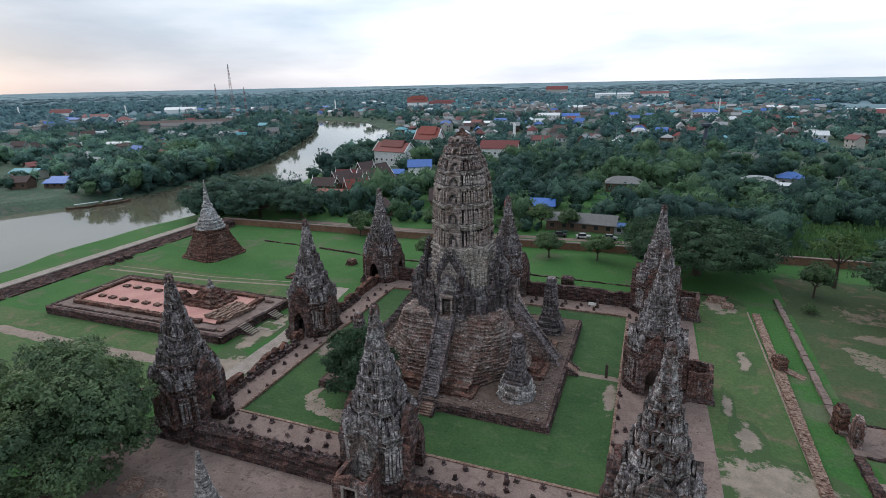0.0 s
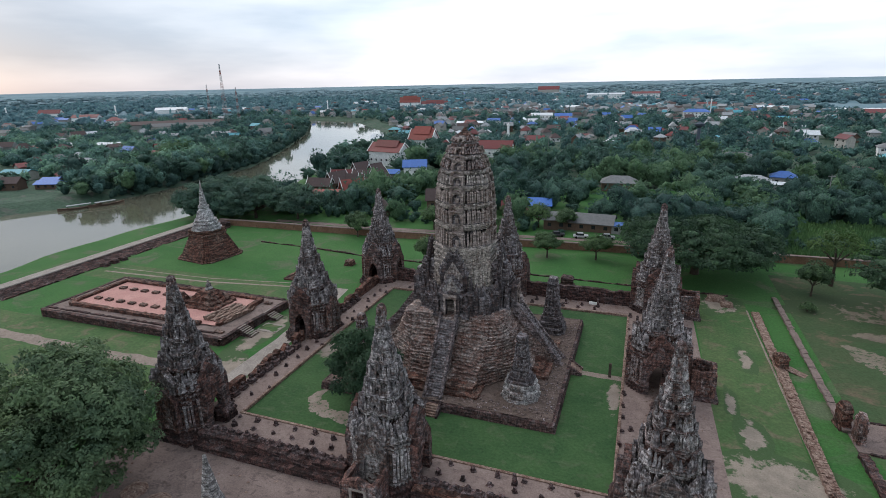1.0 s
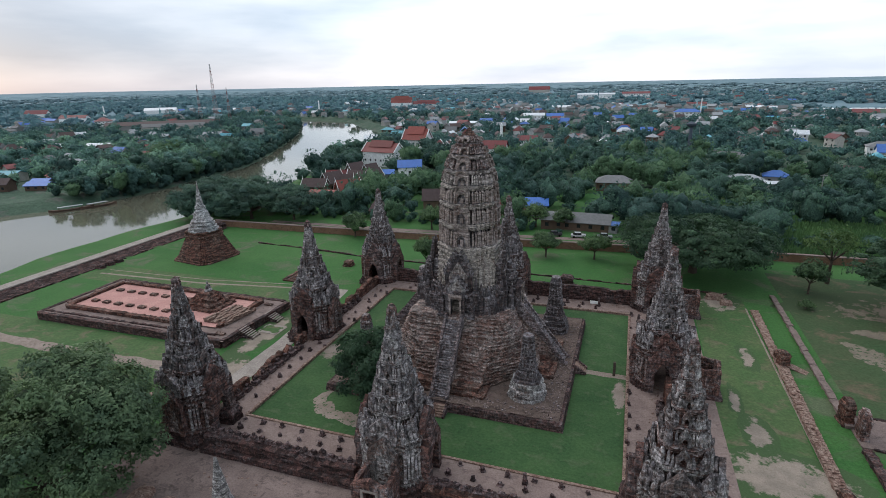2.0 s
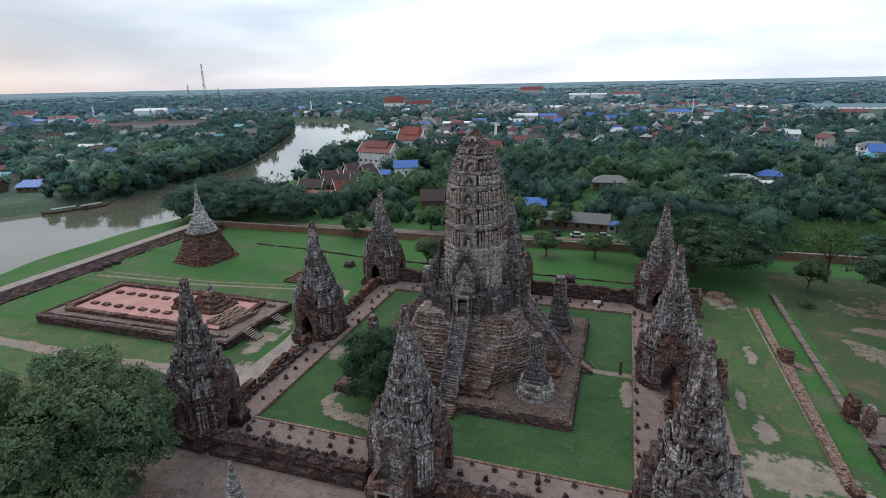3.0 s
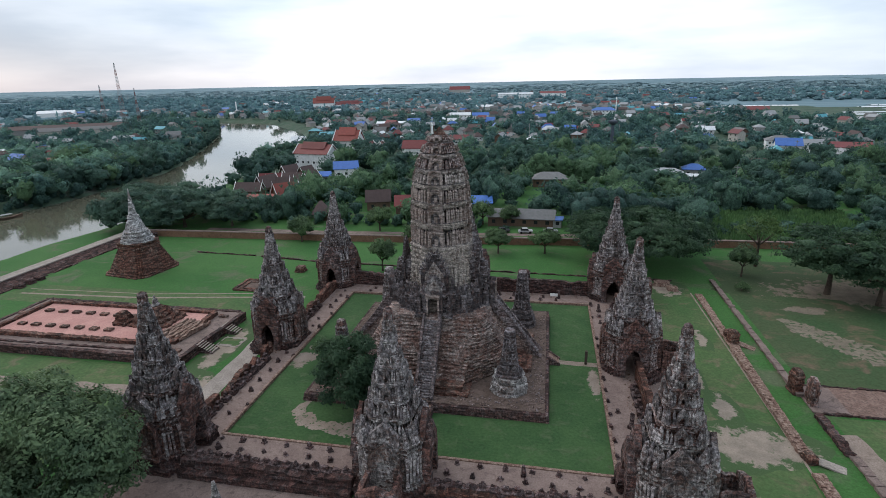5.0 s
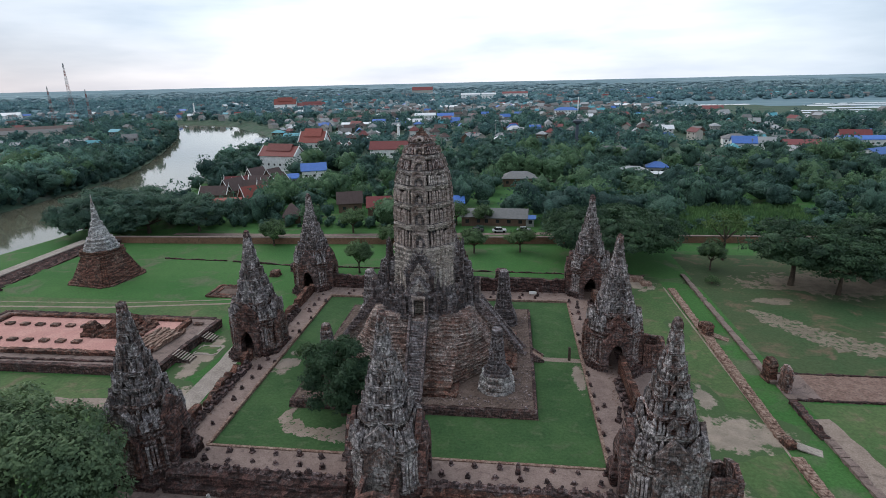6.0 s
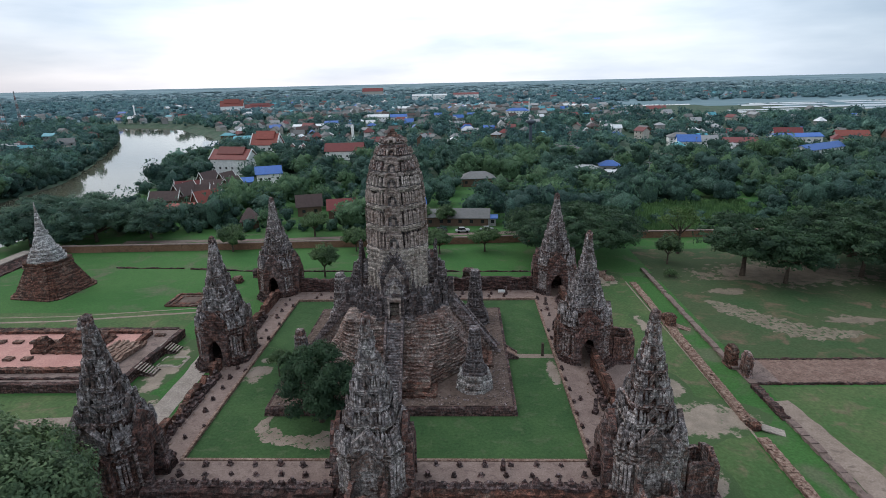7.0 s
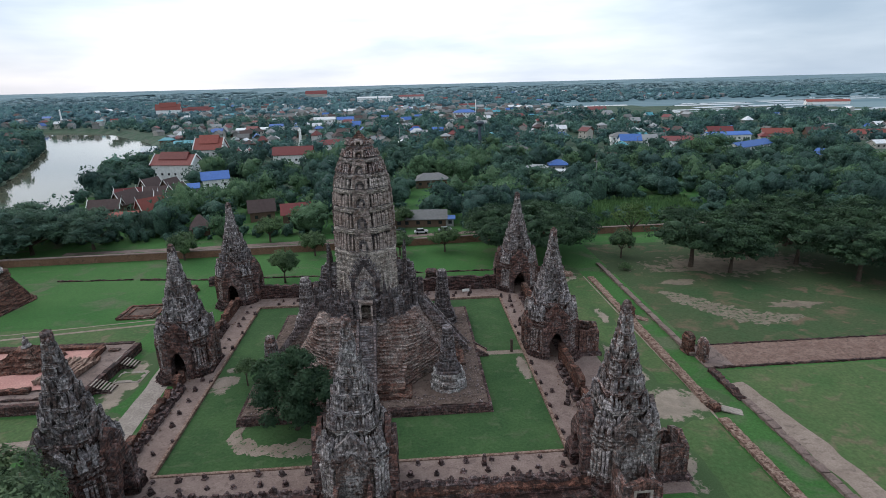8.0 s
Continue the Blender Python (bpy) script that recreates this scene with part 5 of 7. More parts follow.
# ---- ruined hall with its pink floor, west of the gallery ----
def make_hall():
    t = thing("ruined_hall", 0, 0, 0, 0, "low brick platform of a ruined hall with pink floor", "ruin")
    for x0, y0, x1, y1 in ((-87, -10.2, -42.6, -9.6), (-42.4, -9.6, -41.4, 8.6), (-42.4, 8.9, -87, 9.3), (-87.2, 9.3, -87.2, -10.2)):
        ob_from("retaining_wall", ragged(x0, y0, x1, y1, 0.9, -0.9, 0.95, 0.15, x0 + y0, 0.08), M_DARKBRICK, t)
    piece("terrace", mesh_of("terrace", *sheet(-87, -42, -10, 9, 0.8, 0.78, 0.04), M_PAVE), t, None, "grey worn paving round the hall")
    for x0, y0, x1, y1 in ((-83.6, -6.6, -50.2, -6.2), (-46.6, -5.6, -46.6, -2.8), (-46.4, 3.0, -46.4, 7), (-46.5, 7, -83.4, 7), (-83.8, 7, -83.8, -6.6)):
        ob_from("low_wall", ragged(x0, y0, x1, y1, 1.0, 0.6, 1.55, 0.35, x0 - y0, 0.09), M_BRICK, t)
    ob_from("low_wall", ragged(-86.6, -9.0, -45, -8.2, 0.5, 0.6, 1.05, 0.3, 3, 0.08), M_DARKBRICK, t)
    piece("pink_floor", mesh_of("pink_floor", *sheet(-83.2, -47, -6, 6.6, 1.0, 1.02, 0.012), M_PINK), t, None, "smooth pink floor, damp in places")
    for i in range(9):
        for y in (-2.8, 3.2):
            x = -80.5 + 3.15 * i
            if x < -58.5 or (y > 0 and x < -60):
                bm = boxes((-0.75, 0.75, -0.5, 0.5, 0, 0.42))
                shake(bm, 0.08, i + y)
                part("column_base", bm, M_BRICK, t).matrix_basis = pose(x, y, 1.0)
    for x, y in ((-85.2, -4.5), (-85.4, 2.0), (-79, 8.1), (-44.4, -7.6), (-44.2, 6.2)):
        bm = boxes((-0.9, 0.9, -0.45, 0.45, 0, 0.35))
        shake(bm, 0.1, x)
        part("low_block", bm, M_BRICK, t).matrix_basis = pose(x, y, 0.78)
    ob_from("altar", tower(redented(2, 0.1), [(1.0, 3.6), (1.5, 3.5), (1.6, 2.9), (2.2, 2.8), (2.3, 2.2), (3.0, 2.0), (3.6, 1.5), (4.0, 1.1)], 0.4, 0.28, 61, 0.3), M_BRICK, t, "crumbling stepped brick altar", pose(-55.8, 2.4, 0) @ Matrix.Diagonal((1.25, 1, 1, 1)))
    ob_from("altar", tower(redented(1, 0.1), [(1.0, 1.7), (1.7, 1.6), (1.8, 1.2), (2.7, 1.0), (3.4, 0.6)], 0.35, 0.25, 71, 0.3), M_BRICK, t, "crumbling stepped brick altar", pose(-61.2, 0.6, 0))
    for i in range(7):
        v, f = ragged(-50.6 + 0.75 * i, -4.6, -49.4 + 0.75 * i, 2.8, 0.55, 0.9, 1.75, 0.55, 7 * i, 0.12)
        ob_from("rubble_ridge", (v, f), M_RUBBLE, t)
    for y in (-4.4, 3.0):
        st = part("stair", boxes((-42.2, -39.4, y - 1.05, y - 0.95, -0.6, 0.0)), M_DARKBRICK, t, "steel stair with pale treads")
        bm = bmesh.new()
        for s in (-1.05, 1.05):
            vs = [bm.verts.new((x, y + s, z)) for x, z in ((-42.2, 0.75), (-42.2, 0.95), (-39.2, -0.45), (-39.2, -0.6), (-39.5, -0.6))]
            bm.faces.new(vs)
        part("stringer", bm, M_DARKBRICK, st)
        for i in range(7):
            part("tread", boxes((-42.15 + 0.42 * i, -41.88 + 0.42 * i, y - 1.1, y + 1.1, 0.86 - 0.2 * i, 0.93 - 0.2 * i)), M_CONCRETE, st, "pale tread")


make_hall()


def seated_statue(x, y, z, k, rz, material, label):
    bm = bmesh.new()
    bmesh.ops.create_icosphere(bm, subdivisions=2, radius=1, matrix=Matrix.Translation((0, 0, 0.22)) @ Matrix.Diagonal((0.62, 0.45, 0.24, 1)))
    bmesh.ops.create_icosphere(bm, subdivisions=2, radius=1, matrix=Matrix.Translation((0, 0.05, 0.68)) @ Matrix.Diagonal((0.30, 0.2, 0.42, 1)))
    for s in (-1, 1):
        tube(bm, (s * 0.33, 0.05, 0.92), (s * 0.42, -0.02, 0.35), 0.1, 0.08, 6)
    bmesh.ops.create_icosphere(bm, subdivisions=2, radius=0.17, matrix=Matrix.Translation((0, 0.03, 1.24)))
    tube(bm, (0, 0.03, 1.36), (0, 0.03, 1.52), 0.09, 0.03, 6)
    tagged(piece("seated_statue", bm_mesh(bm, "seated_statue", material), None, pose(x, y, z, 0, 0, rz) @ Matrix.Diagonal((k, k, k, 1))), label, "statue")


seated_statue(-55.6, 2.6, 3.85, 1.5, 90, M_STUCCO, "grey seated stone statue on the brick altar")


# ---- bell tower by the river ----
def make_chedi(x, y, rz):
    t = thing("chedi", x, y, 0, rz, "grey-white bell tower on a high red brick base", "chedi")
    ob_from("brick_base", tower(redented(3, 0.08), [(-0.8, 6.6), (-0.3, 6.6), (-0.25, 6.2), (0.15, 6.15), (0.2, 5.8), (0.6, 5.7), (5.6, 3.6), (5.65, 3.9), (6.1, 3.85), (6.15, 3.6), (6.6, 3.75), (7.0, 3.75), (7.1, 3.4)], 0.4, 0.07, 91, 0.4), M_BRICK, t, "tall battered red brick base")
    octo = [(math.cos(math.pi / 8 + i * math.pi / 4) * 1.08, math.sin(math.pi / 8 + i * math.pi / 4) * 1.08) for i in range(8)]
    ob_from("mouldings", tower([(u * 1.1, v * 1.1) for u, v in octo], [(6.9, 3.4), (7.3, 3.4), (7.35, 3.0), (7.7, 2.9), (7.75, 3.15), (8.1, 3.1), (8.15, 2.65), (8.6, 2.55), (8.65, 2.8), (9.0, 2.7), (9.05, 2.3), (9.5, 2.2)], 0.35, 0.06, 95, 0.25), M_WHITE, t)
    ob_from("bell", tower([(u * 1.14, v * 1.14) for u, v in octo], [(9.4, 2.4), (9.7, 2.4), (9.75, 2.05), (10.2, 1.9), (10.9, 1.72), (11.7, 1.5), (12.4, 1.15), (12.7, 0.8), (12.75, 1.2), (13.35, 1.15), (13.4, 0.72)], 0.3, 0.06, 97, 0.3), M_WHITE, t)
    rings = [(13.3, 0.8)]
    for i in range(12):
        z, r = 13.4 + 0.38 * i, 0.96 - 0.058 * i
        rings += [(z, r * 0.82), (z + 0.06, r), (z + 0.26, r), (z + 0.32, r * 0.8)]
    rings += [(18.1, 0.24), (19.4, 0.12), (20.0, 0.03)]
    ob_from("spire", tower(octo, rings, 0.25, 0.03, 99, 0.3), M_WHITE, t)


make_chedi(-83.3, 32.4, -9)


def make_spike(x, y, h):
    t = thing("small_chedi", x, y, -0.75, 0, "slender ringed stucco spire on a square brick foot", "chedi")
    ob_from("foot", tower(redented(2, 0.1), [(0, 1.9), (0.6, 1.85), (0.65, 1.55), (1.5, 1.45), (1.55, 1.65), (1.9, 1.6), (2.0, 1.3), (3.6, 1.2)], 0.3, 0.1, 3, 0.25), M_MERU, t)
    octo = [(math.cos(i * math.pi / 6), math.sin(i * math.pi / 6)) for i in range(12)]
    rings = [(3.4, 1.35), (4.4, 1.2), (5.2, 0.85)]
    for i in range(11):
        z, r = 5.3 + 0.3 * i, 0.85 - 0.05 * i
        rings += [(z, r), (z + 0.16, r * 1.08), (z + 0.26, r * 0.88)]
    rings += [(8.7, 0.3), (h, 0.16)]
    ob_from("spire", tower(octo, rings, 0.22, 0.03, 5, 0.2), M_STUCCO, t)


make_spike(-13.0, -43.2, 9.75)


# ---- low walls, brick road and small ruins on the east side ----
def low_wall(name, x0, y0, x1, y1, thick, z1, material, label, rough=0.2, seed=0.0):
    return wall_thing(name, ragged(x0, y0, x1, y1, thick, -1.0, z1, rough, seed, 0.17), material, label)


low_wall("wall_outer_1", 47.8, 33.5, 47.5, -17.4, 1.45, -0.15, M_RUBBLE, "long low brick foundation wall with a rubble top")
low_wall("wall_outer_1", 47.4, -21.0, 48, -60, 1.35, -0.1, M_RUBBLE, "long low brick foundation wall with a rubble top", 0.3, 5)
low_wall("wall_outer_2", 52.6, 42.5, 52.2, -4.0, 0.85, -0.15, M_PAVE, "low wall with a pale worn top", 0.12, 9)
low_wall("wall_outer_2", 52.6, -9.0, 52.7, -17, 1.2, 0.1, M_DARKBRICK, "low dark brick wall falling to the ground", 0.4, 13)
low_wall("wall_outer_2", 53, -17, 53.4, -60, 1.1, -0.2, M_PAVE, "low wall with a pale worn top", 0.12, 17)
low_wall("wall_line", -78, 47, -60, 46, 0.5, -0.25, M_DARKBRICK, "low line of old brick in the lawn", 0.2, 3)
low_wall("wall_line", -58, 45.5, -41, 43.5, 0.5, -0.1, M_DARKBRICK, "low line of old brick in the lawn", 0.3, 7)
low_wall("wall_line", -40, 43.4, 44, 41.0, 0.5, -0.25, M_DARKBRICK, "low line of old brick in the lawn", 0.3, 11)
tagged(part("road", boxes((53.6, 420, -8.0, -1.0, -1.2, OUT + 0.14)), M_ROAD), "broad old brick road across the grass", "road", kind="structure")
low_wall("kerb_road", 53.6, -0.9, 420, -0.9, 0.5, OUT + 0.32, M_DARKBRICK, "dark brick edging of the old road", 0.1, 1)
low_wall("kerb_road", 53.6, -8.1, 420, -8.1, 0.5, OUT + 0.32, M_DARKBRICK, "dark brick edging of the old road", 0.1, 2)
tagged(part("pavement", boxes((52.4, 57.0, -8.0, -1.2, -1.2, OUT + 0.18)), M_PAVE), "grey paved apron at the end of the road", "pavement", kind="structure")


def ruin_block(x, y, w, d, h, rz, material, label, seed):
    t = thing("gate_ruin", x, y, -0.7, rz, label, "ruin", "broken gate piers")
    ob_from("pier", tower(redented(1, 0.12), [(0, 1.15), (0.4, 1.12), (0.45, 1), (h * 0.7, 0.95), (h * 0.72, 1.05), (h * 0.8, 1.0), (h * 0.85, 0.88), (h, 0.66)], 0.28, 0.15, seed, 0.28), material, t, "", Matrix.Diagonal((w, d, 1, 1)))


ruin_block(52.1, -2.6, 0.7, 1.05, 3.7, 8, M_BRICK, "broken red brick gate pier beside the road", 5)
ruin_block(53.1, -5.4, 0.55, 1.25, 3.9, -5, M_MERU_LOW, "broken blackened gate pier beside the road", 15)
ruin_block(48, 11.6, 0.8, 0.8, 2.6, 20, M_BRICK, "broken brick stub on the low wall", 25)
ruin_block(48.1, 13.6, 0.9, 0.7, 1.8, 5, M_BRICK, "broken brick stub on the low wall", 35)
ruin_block(47.7, -18.4, 0.6, 0.8, 1.2, 12, M_BRICK, "broken brick stub on the low wall", 45)
ruin_block(41.4, 38.0, 1.6, 0.8, 1.3, 0, M_RUBBLE, "broken brick stub in the worn grass", 55)
ruin_block(43.2, 35.6, 1.0, 0.8, 1.0, 0, M_RUBBLE, "broken brick stub in the worn grass", 65)
ruin_block(-42.4, 36.2, 1.1, 1.0, 1.6, 0, M_BRICK, "broken brick stub on the lawn", 75)
ruin_block(-39.2, 39.8, 0.7, 0.7, 2.2, 0, M_DARKBRICK, "broken brick stub on the lawn", 85)
ruin_block(11.5, 38.0, 1.4, 0.9, 2.4, 0, M_DARKBRICK, "broken brick stub behind the gallery", 95)
ruin_block(25.6, -27.4, 1.2, 1.3, 3.6, 0, M_DARKBRICK, "broken dark corner pier of the gallery", 105)
ruin_block(-25.4, -27.6, 1.1, 1.2, 3.2, 0, M_DARKBRICK, "broken dark corner pier of the gallery", 115)
for x, y, rz in ((50.4, 10.4, -32), (50.2, -19.4, -20)):
    bm = boxes((-1.9, 1.9, -0.7, 0.7, 0, 0.16))
    shake(bm, 0.03, x)
    tagged(piece("stone_slab", bm_mesh(bm, "stone_slab", M_RUBBLE if y > 0 else M_CONCRETE), None, pose(x, y, -0.62, 0, 9, rz)), "worn stone slab leaning off the low wall" if y > 0 else "pale stone slab leaning off the low wall", "slab")


def slab_frame(x0, x1, y0, y1, top=-0.2):
    t = thing("brick_foundation", 0, 0, 0, 0, "low square brick foundation in the lawn", "ruin")
    for a in ((x0, y0, x1, y0), (x1, y0, x1, y1), (x1, y1, x0, y1), (x0, y1, x0, y0)):
        ob_from("edge", ragged(*a, 0.7, -0.9, top, 0.2, a[0] + a[1], 0.06), M_BRICK if top > -0.4 else M_CONCRETE, t)
    piece("fill", mesh_of("fill", *sheet(x0, x1, y0, y1, 0.7, OUT + 0.1, 0.03), M_PLATFORM if top > -0.4 else M_OLIVE), t)


slab_frame(-52.2, -45.0, 22.4, 28.8)
slab_frame(-51.0, -46.2, 23.6, 27.6, -0.3)
slab_frame(-40.4, -36.6, -2.2, 0.6, -0.45)

# ---- river wall with its walk, and the far boundary wall ----
tagged(part("river_wall", boxes((-110.9, -107.7, -120, 58, -2.5, 0.95)), M_CONCRETE), "pale concrete flood wall along the river", "wall", kind="structure")
v = [(-107.7, -120, 0.7), (-107.7, 58, 0.7), (-104.7, 58, -0.65), (-104.7, -120, -0.65)]
wall_thing("river_wall_slope", (v, [(3, 2, 1, 0)]), M_DARKBRICK, "dark sloping brick bank inside the flood wall")
low_wall("wall_line", -104.3, -60, -104.3, 56, 0.8, -0.2, M_DARKBRICK, "low crumbling brick line at the foot of the bank", 0.4, 21)
for y in (19.5, 16.8, 22.0):
    ruin_block(-103.4, y, 1.0, 0.8, 1.2, 0, M_DARKBRICK, "broken brick stub at the river bank", y)
FAR_WALL = [(-105, 60.4), (-45, 62.2), (0, 64.4), (30, 66.4), (60, 68.8), (110, 69.6), (260, 73)]
for (ax, ay), (bx, by) in zip(FAR_WALL, FAR_WALL[1:]):
    wall_thing("boundary_wall", ragged(ax, ay, bx, by, 0.9, -1.0, 1.25, 0.06, ax, 0.03), M_EARTH, "long orange-brown plastered boundary wall")
    wall_thing("boundary_coping", ragged(ax, ay, bx, by, 1.05, 1.22, 1.36, 0.02, ax, 0.02), M_PAVE, "worn coping on the boundary wall")
strip("road", [(-90, 70), (-45, 71), (0, 74), (40, 77), (110, 78)], 2.6, OUT + 0.05, M_PAVE, "pale dirt road behind the boundary wall", "road", 0.08)

# small things in the court
tagged(part("wooden_post", boxes((22.75, 23.15, -0.5, -0.1, -0.05, 2.3)), M_BARK), "dark upright wooden post on the lawn", "post")
sg = thing("sign_board", 18.2, 25.4, 0.28, 0, "small blank white sign board on two legs", "sign")
part("board", boxes((-0.8, 0.8, -0.04, 0.04, 0.45, 1.05)), plain("white_paint", (0.75, 0.75, 0.73)), sg)
for s in (-0.6, 0.6):
    part("leg", boxes((s - 0.04, s + 0.04, -0.03, 0.03, 0, 0.5)), M_BARK, sg)
for x, y, r in ((-26.5, -41.5, 1.6), (-22.6, -42.3, 1.9)):
    t = thing("brick_mound", x, y, -0.8, 0, "low round mound of broken brick on the paving", "ruin")
    octo = [(math.cos(i * math.pi / 5), math.sin(i * math.pi / 5)) for i in range(10)]
    ob_from("mound", tower(octo, [(0, r), (0.3, r * 0.97), (0.6, r * 0.7), (0.8, r * 0.4)], 0.35, 0.14, x, 0.25), M_RUBBLE, t)
ruin_block(-101.5, 57.2, 2.4, 1.5, 2.4, 5, M_DARKBRICK, "broken brick gate at the end of the flood wall", 125)

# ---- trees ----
# Tamarind, tree and river bank insides are darker, shade painted within the foliage.
CANOPY = {"tamarind_leaves": canopy("tamarind_inside", (0.024, 0.044, 0.022), (0.055, 0.09, 0.042), 2.6), "hazed_river_bank_leaves": canopy("hazed_river_bank_inside", (0.044, 0.086, 0.070), (0.084, 0.146, 0.112), 2.2), "tree_leaves": canopy("tree_inside", (0.036, 0.070, 0.032), (0.084, 0.142, 0.064), 2.2), "dark_leaves": canopy("dark_tree_inside", (0.024, 0.056, 0.031), (0.065, 0.116, 0.060), 2.2),
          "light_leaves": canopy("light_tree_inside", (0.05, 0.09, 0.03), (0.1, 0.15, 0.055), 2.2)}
def ico_sphere():
    bm = bmesh.new()
    bmesh.ops.create_icosphere(bm, subdivisions=1, radius=1)
    v = np.array([tuple(p.co) for p in bm.verts])
    t = np.array([[p.index for p in f.verts] for f in bm.faces], dtype=np.int32)
    bm.free()
    return v, t


ICO_V, ICO_T = ico_sphere()


def lump(rng, centre, radii, rough=0.22):
    """One dense inner mass of a crown: vertices over ICO_T."""
    k = np.ones(len(ICO_V))
    for f in (1.6, 2.7, 4.4):
        a = rng.normal(size=(3, 3))
        a /= np.linalg.norm(a, axis=1)[:, None]
        k += rough / f * 1.4 * np.sin(ICO_V @ a.T * f * 1.8 + rng.uniform(0, 6.3, 3)).sum(1) * 0.7
    return np.array(centre) + ICO_V * k[:, None] * np.array(radii)


def leaf_cloud(rng, lobes, clumps, per, spread, leaf, loose=0.42):
    """Leaves in small clumps over the outside of a crown's lobes: vertices (n, 4, 3)."""
    lob = np.array([(*c, *r) for c, r in lobes], float)
    area = lob[:, 3] * lob[:, 5]
    pick = rng.choice(len(lob), clumps, p=area / area.sum())
    d = rng.normal(size=(clumps, 3))
    d[:, 2] = np.where(d[:, 2] < -0.25, -0.35 * d[:, 2], d[:, 2])
    d /= np.linalg.norm(d, axis=1)[:, None]
    c = lob[pick, :3] + d * lob[pick, 3:] * rng.uniform(0.62, 1.06, (clumps, 1)) ** 0.5
    n = clumps * per
    c, dd = np.repeat(c, per, 0), np.repeat(d, per, 0)
    p = c + rng.normal(size=(n, 3)) * spread * np.array((1, 1, 0.7))
    nrm = dd * 1.0 + rng.normal(size=(n, 3)) * loose + np.array((0, 0, 0.4))
    s = leaf * rng.uniform(0.55, 1.45, (n, 1))
    nrm /= np.linalg.norm(nrm, axis=1)[:, None]
    a = np.cross(nrm, rng.normal(size=(n, 3)))
    a /= np.linalg.norm(a, axis=1)[:, None]
    b = np.cross(nrm, a)
    return np.stack((p + a * s, p + b * s * 0.55 - nrm * s * 0.12, p - a * s, p - b * s * 0.55 - nrm * s * 0.12), 1)


def crown_mesh(name, lumps, q, inside, leaves):
    """Lumps (n, 42, 3) in one material and leaves (m, 4, 3) in another, as one mesh."""
    nl, nq = len(lumps), len(q)
    nv, nt = len(ICO_V), len(ICO_T)
    me = bpy.data.meshes.new(name)
    me.vertices.add(nl * nv + 4 * nq)
    me.vertices.foreach_set("co", np.concatenate((np.asarray(lumps).reshape(-1), np.asarray(q).reshape(-1))).astype(np.float32))
    tri = (ICO_T[None] + (np.arange(nl, dtype=np.int32) * nv)[:, None, None]).reshape(-1)
    loops = np.concatenate((tri, nl * nv + np.arange(4 * nq, dtype=np.int32))).astype(np.int32)
    me.loops.add(len(loops))
    me.loops.foreach_set("vertex_index", loops)
    nf = nl * nt
    me.polygons.add(nf + nq)
    me.polygons.foreach_set("loop_start", np.concatenate((np.arange(nf) * 3, nf * 3 + np.arange(nq) * 4)).astype(np.int32))
    me.materials.append(inside)
    me.materials.append(leaves)
    me.polygons.foreach_set("material_index", np.concatenate((np.zeros(nf), np.ones(nq))).astype(np.int32))
    me.polygons.foreach_set("use_smooth", np.concatenate((np.ones(nf), np.zeros(nq))).astype(bool))
    me.update(calc_edges=True)
    me.validate()
    return me


def quads_mesh(name, q, material):
    return crown_mesh(name, np.zeros((0, len(ICO_V), 3)), q, material, material)


def full_lobes(rng, h, r, low, n):
    """Lobes of a closed rounded crown down to the ground: one great mass with shallow swellings."""
    lobes = [((0, 0, h * 0.44), (r * 0.84, r * 0.84, h * 0.58))]
    for i in range(n):
        a = 2 * math.pi * (i + rng.uniform(-0.3, 0.3)) / n
        k, s = r * rng.uniform(0.34, 0.56), r * rng.uniform(0.36, 0.5)
        lobes.append(((k * math.cos(a), k * math.sin(a), low + (h - low) * rng.uniform(0.3, 0.74)), (s, s, s * rng.uniform(0.6, 0.9))))
    return lobes


def crown_lobes(rng, h, r, low, n, flat):
    """Lobes of a broad, uneven crown over a trunk."""
    mid = (h + low) / 2
    lobes = [((0, 0, mid + (h - low) * 0.08), (r * 0.62, r * 0.62, (h - low) * 0.42))]
    for i in range(n):
        a = 2 * math.pi * (i + rng.uniform(-0.3, 0.3)) / n
        k = r * rng.uniform(0.5, 0.66)
        s = r * rng.uniform(0.30, 0.46)
        z = low + (h - low) * rng.uniform(0.32 if n < 10 else 0.16, 0.66)
        lobes.append(((k * math.cos(a), k * math.sin(a), z), (s, s, s * flat)))
    return lobes


def crown_many(rng, h, r, low, n, flat):
    """Many small lobes of unequal size over the outside of a wide crown, with gaps between."""
    mid, half = (h + low) / 2, (h - low) / 2
    lobes = [((0, 0, mid - half * 0.1), (r * 0.6, r * 0.6, half * 0.6))]
    for i in range(n):
        a, u = 2.4 * i + rng.uniform(-0.4, 0.4), -0.75 + 1.7 * (i + 0.5) / n
        u = min(u, 0.95)
        k, s = math.sqrt(1 - u * u) * rng.uniform(0.66, 0.86), r * rng.uniform(0.13, 0.27)
        lobes.append(((r * k * math.cos(a), r * k * math.sin(a), max(low + s * 0.5, mid + half * u * rng.uniform(0.66, 0.85))), (s, s, s * flat)))
    return lobes


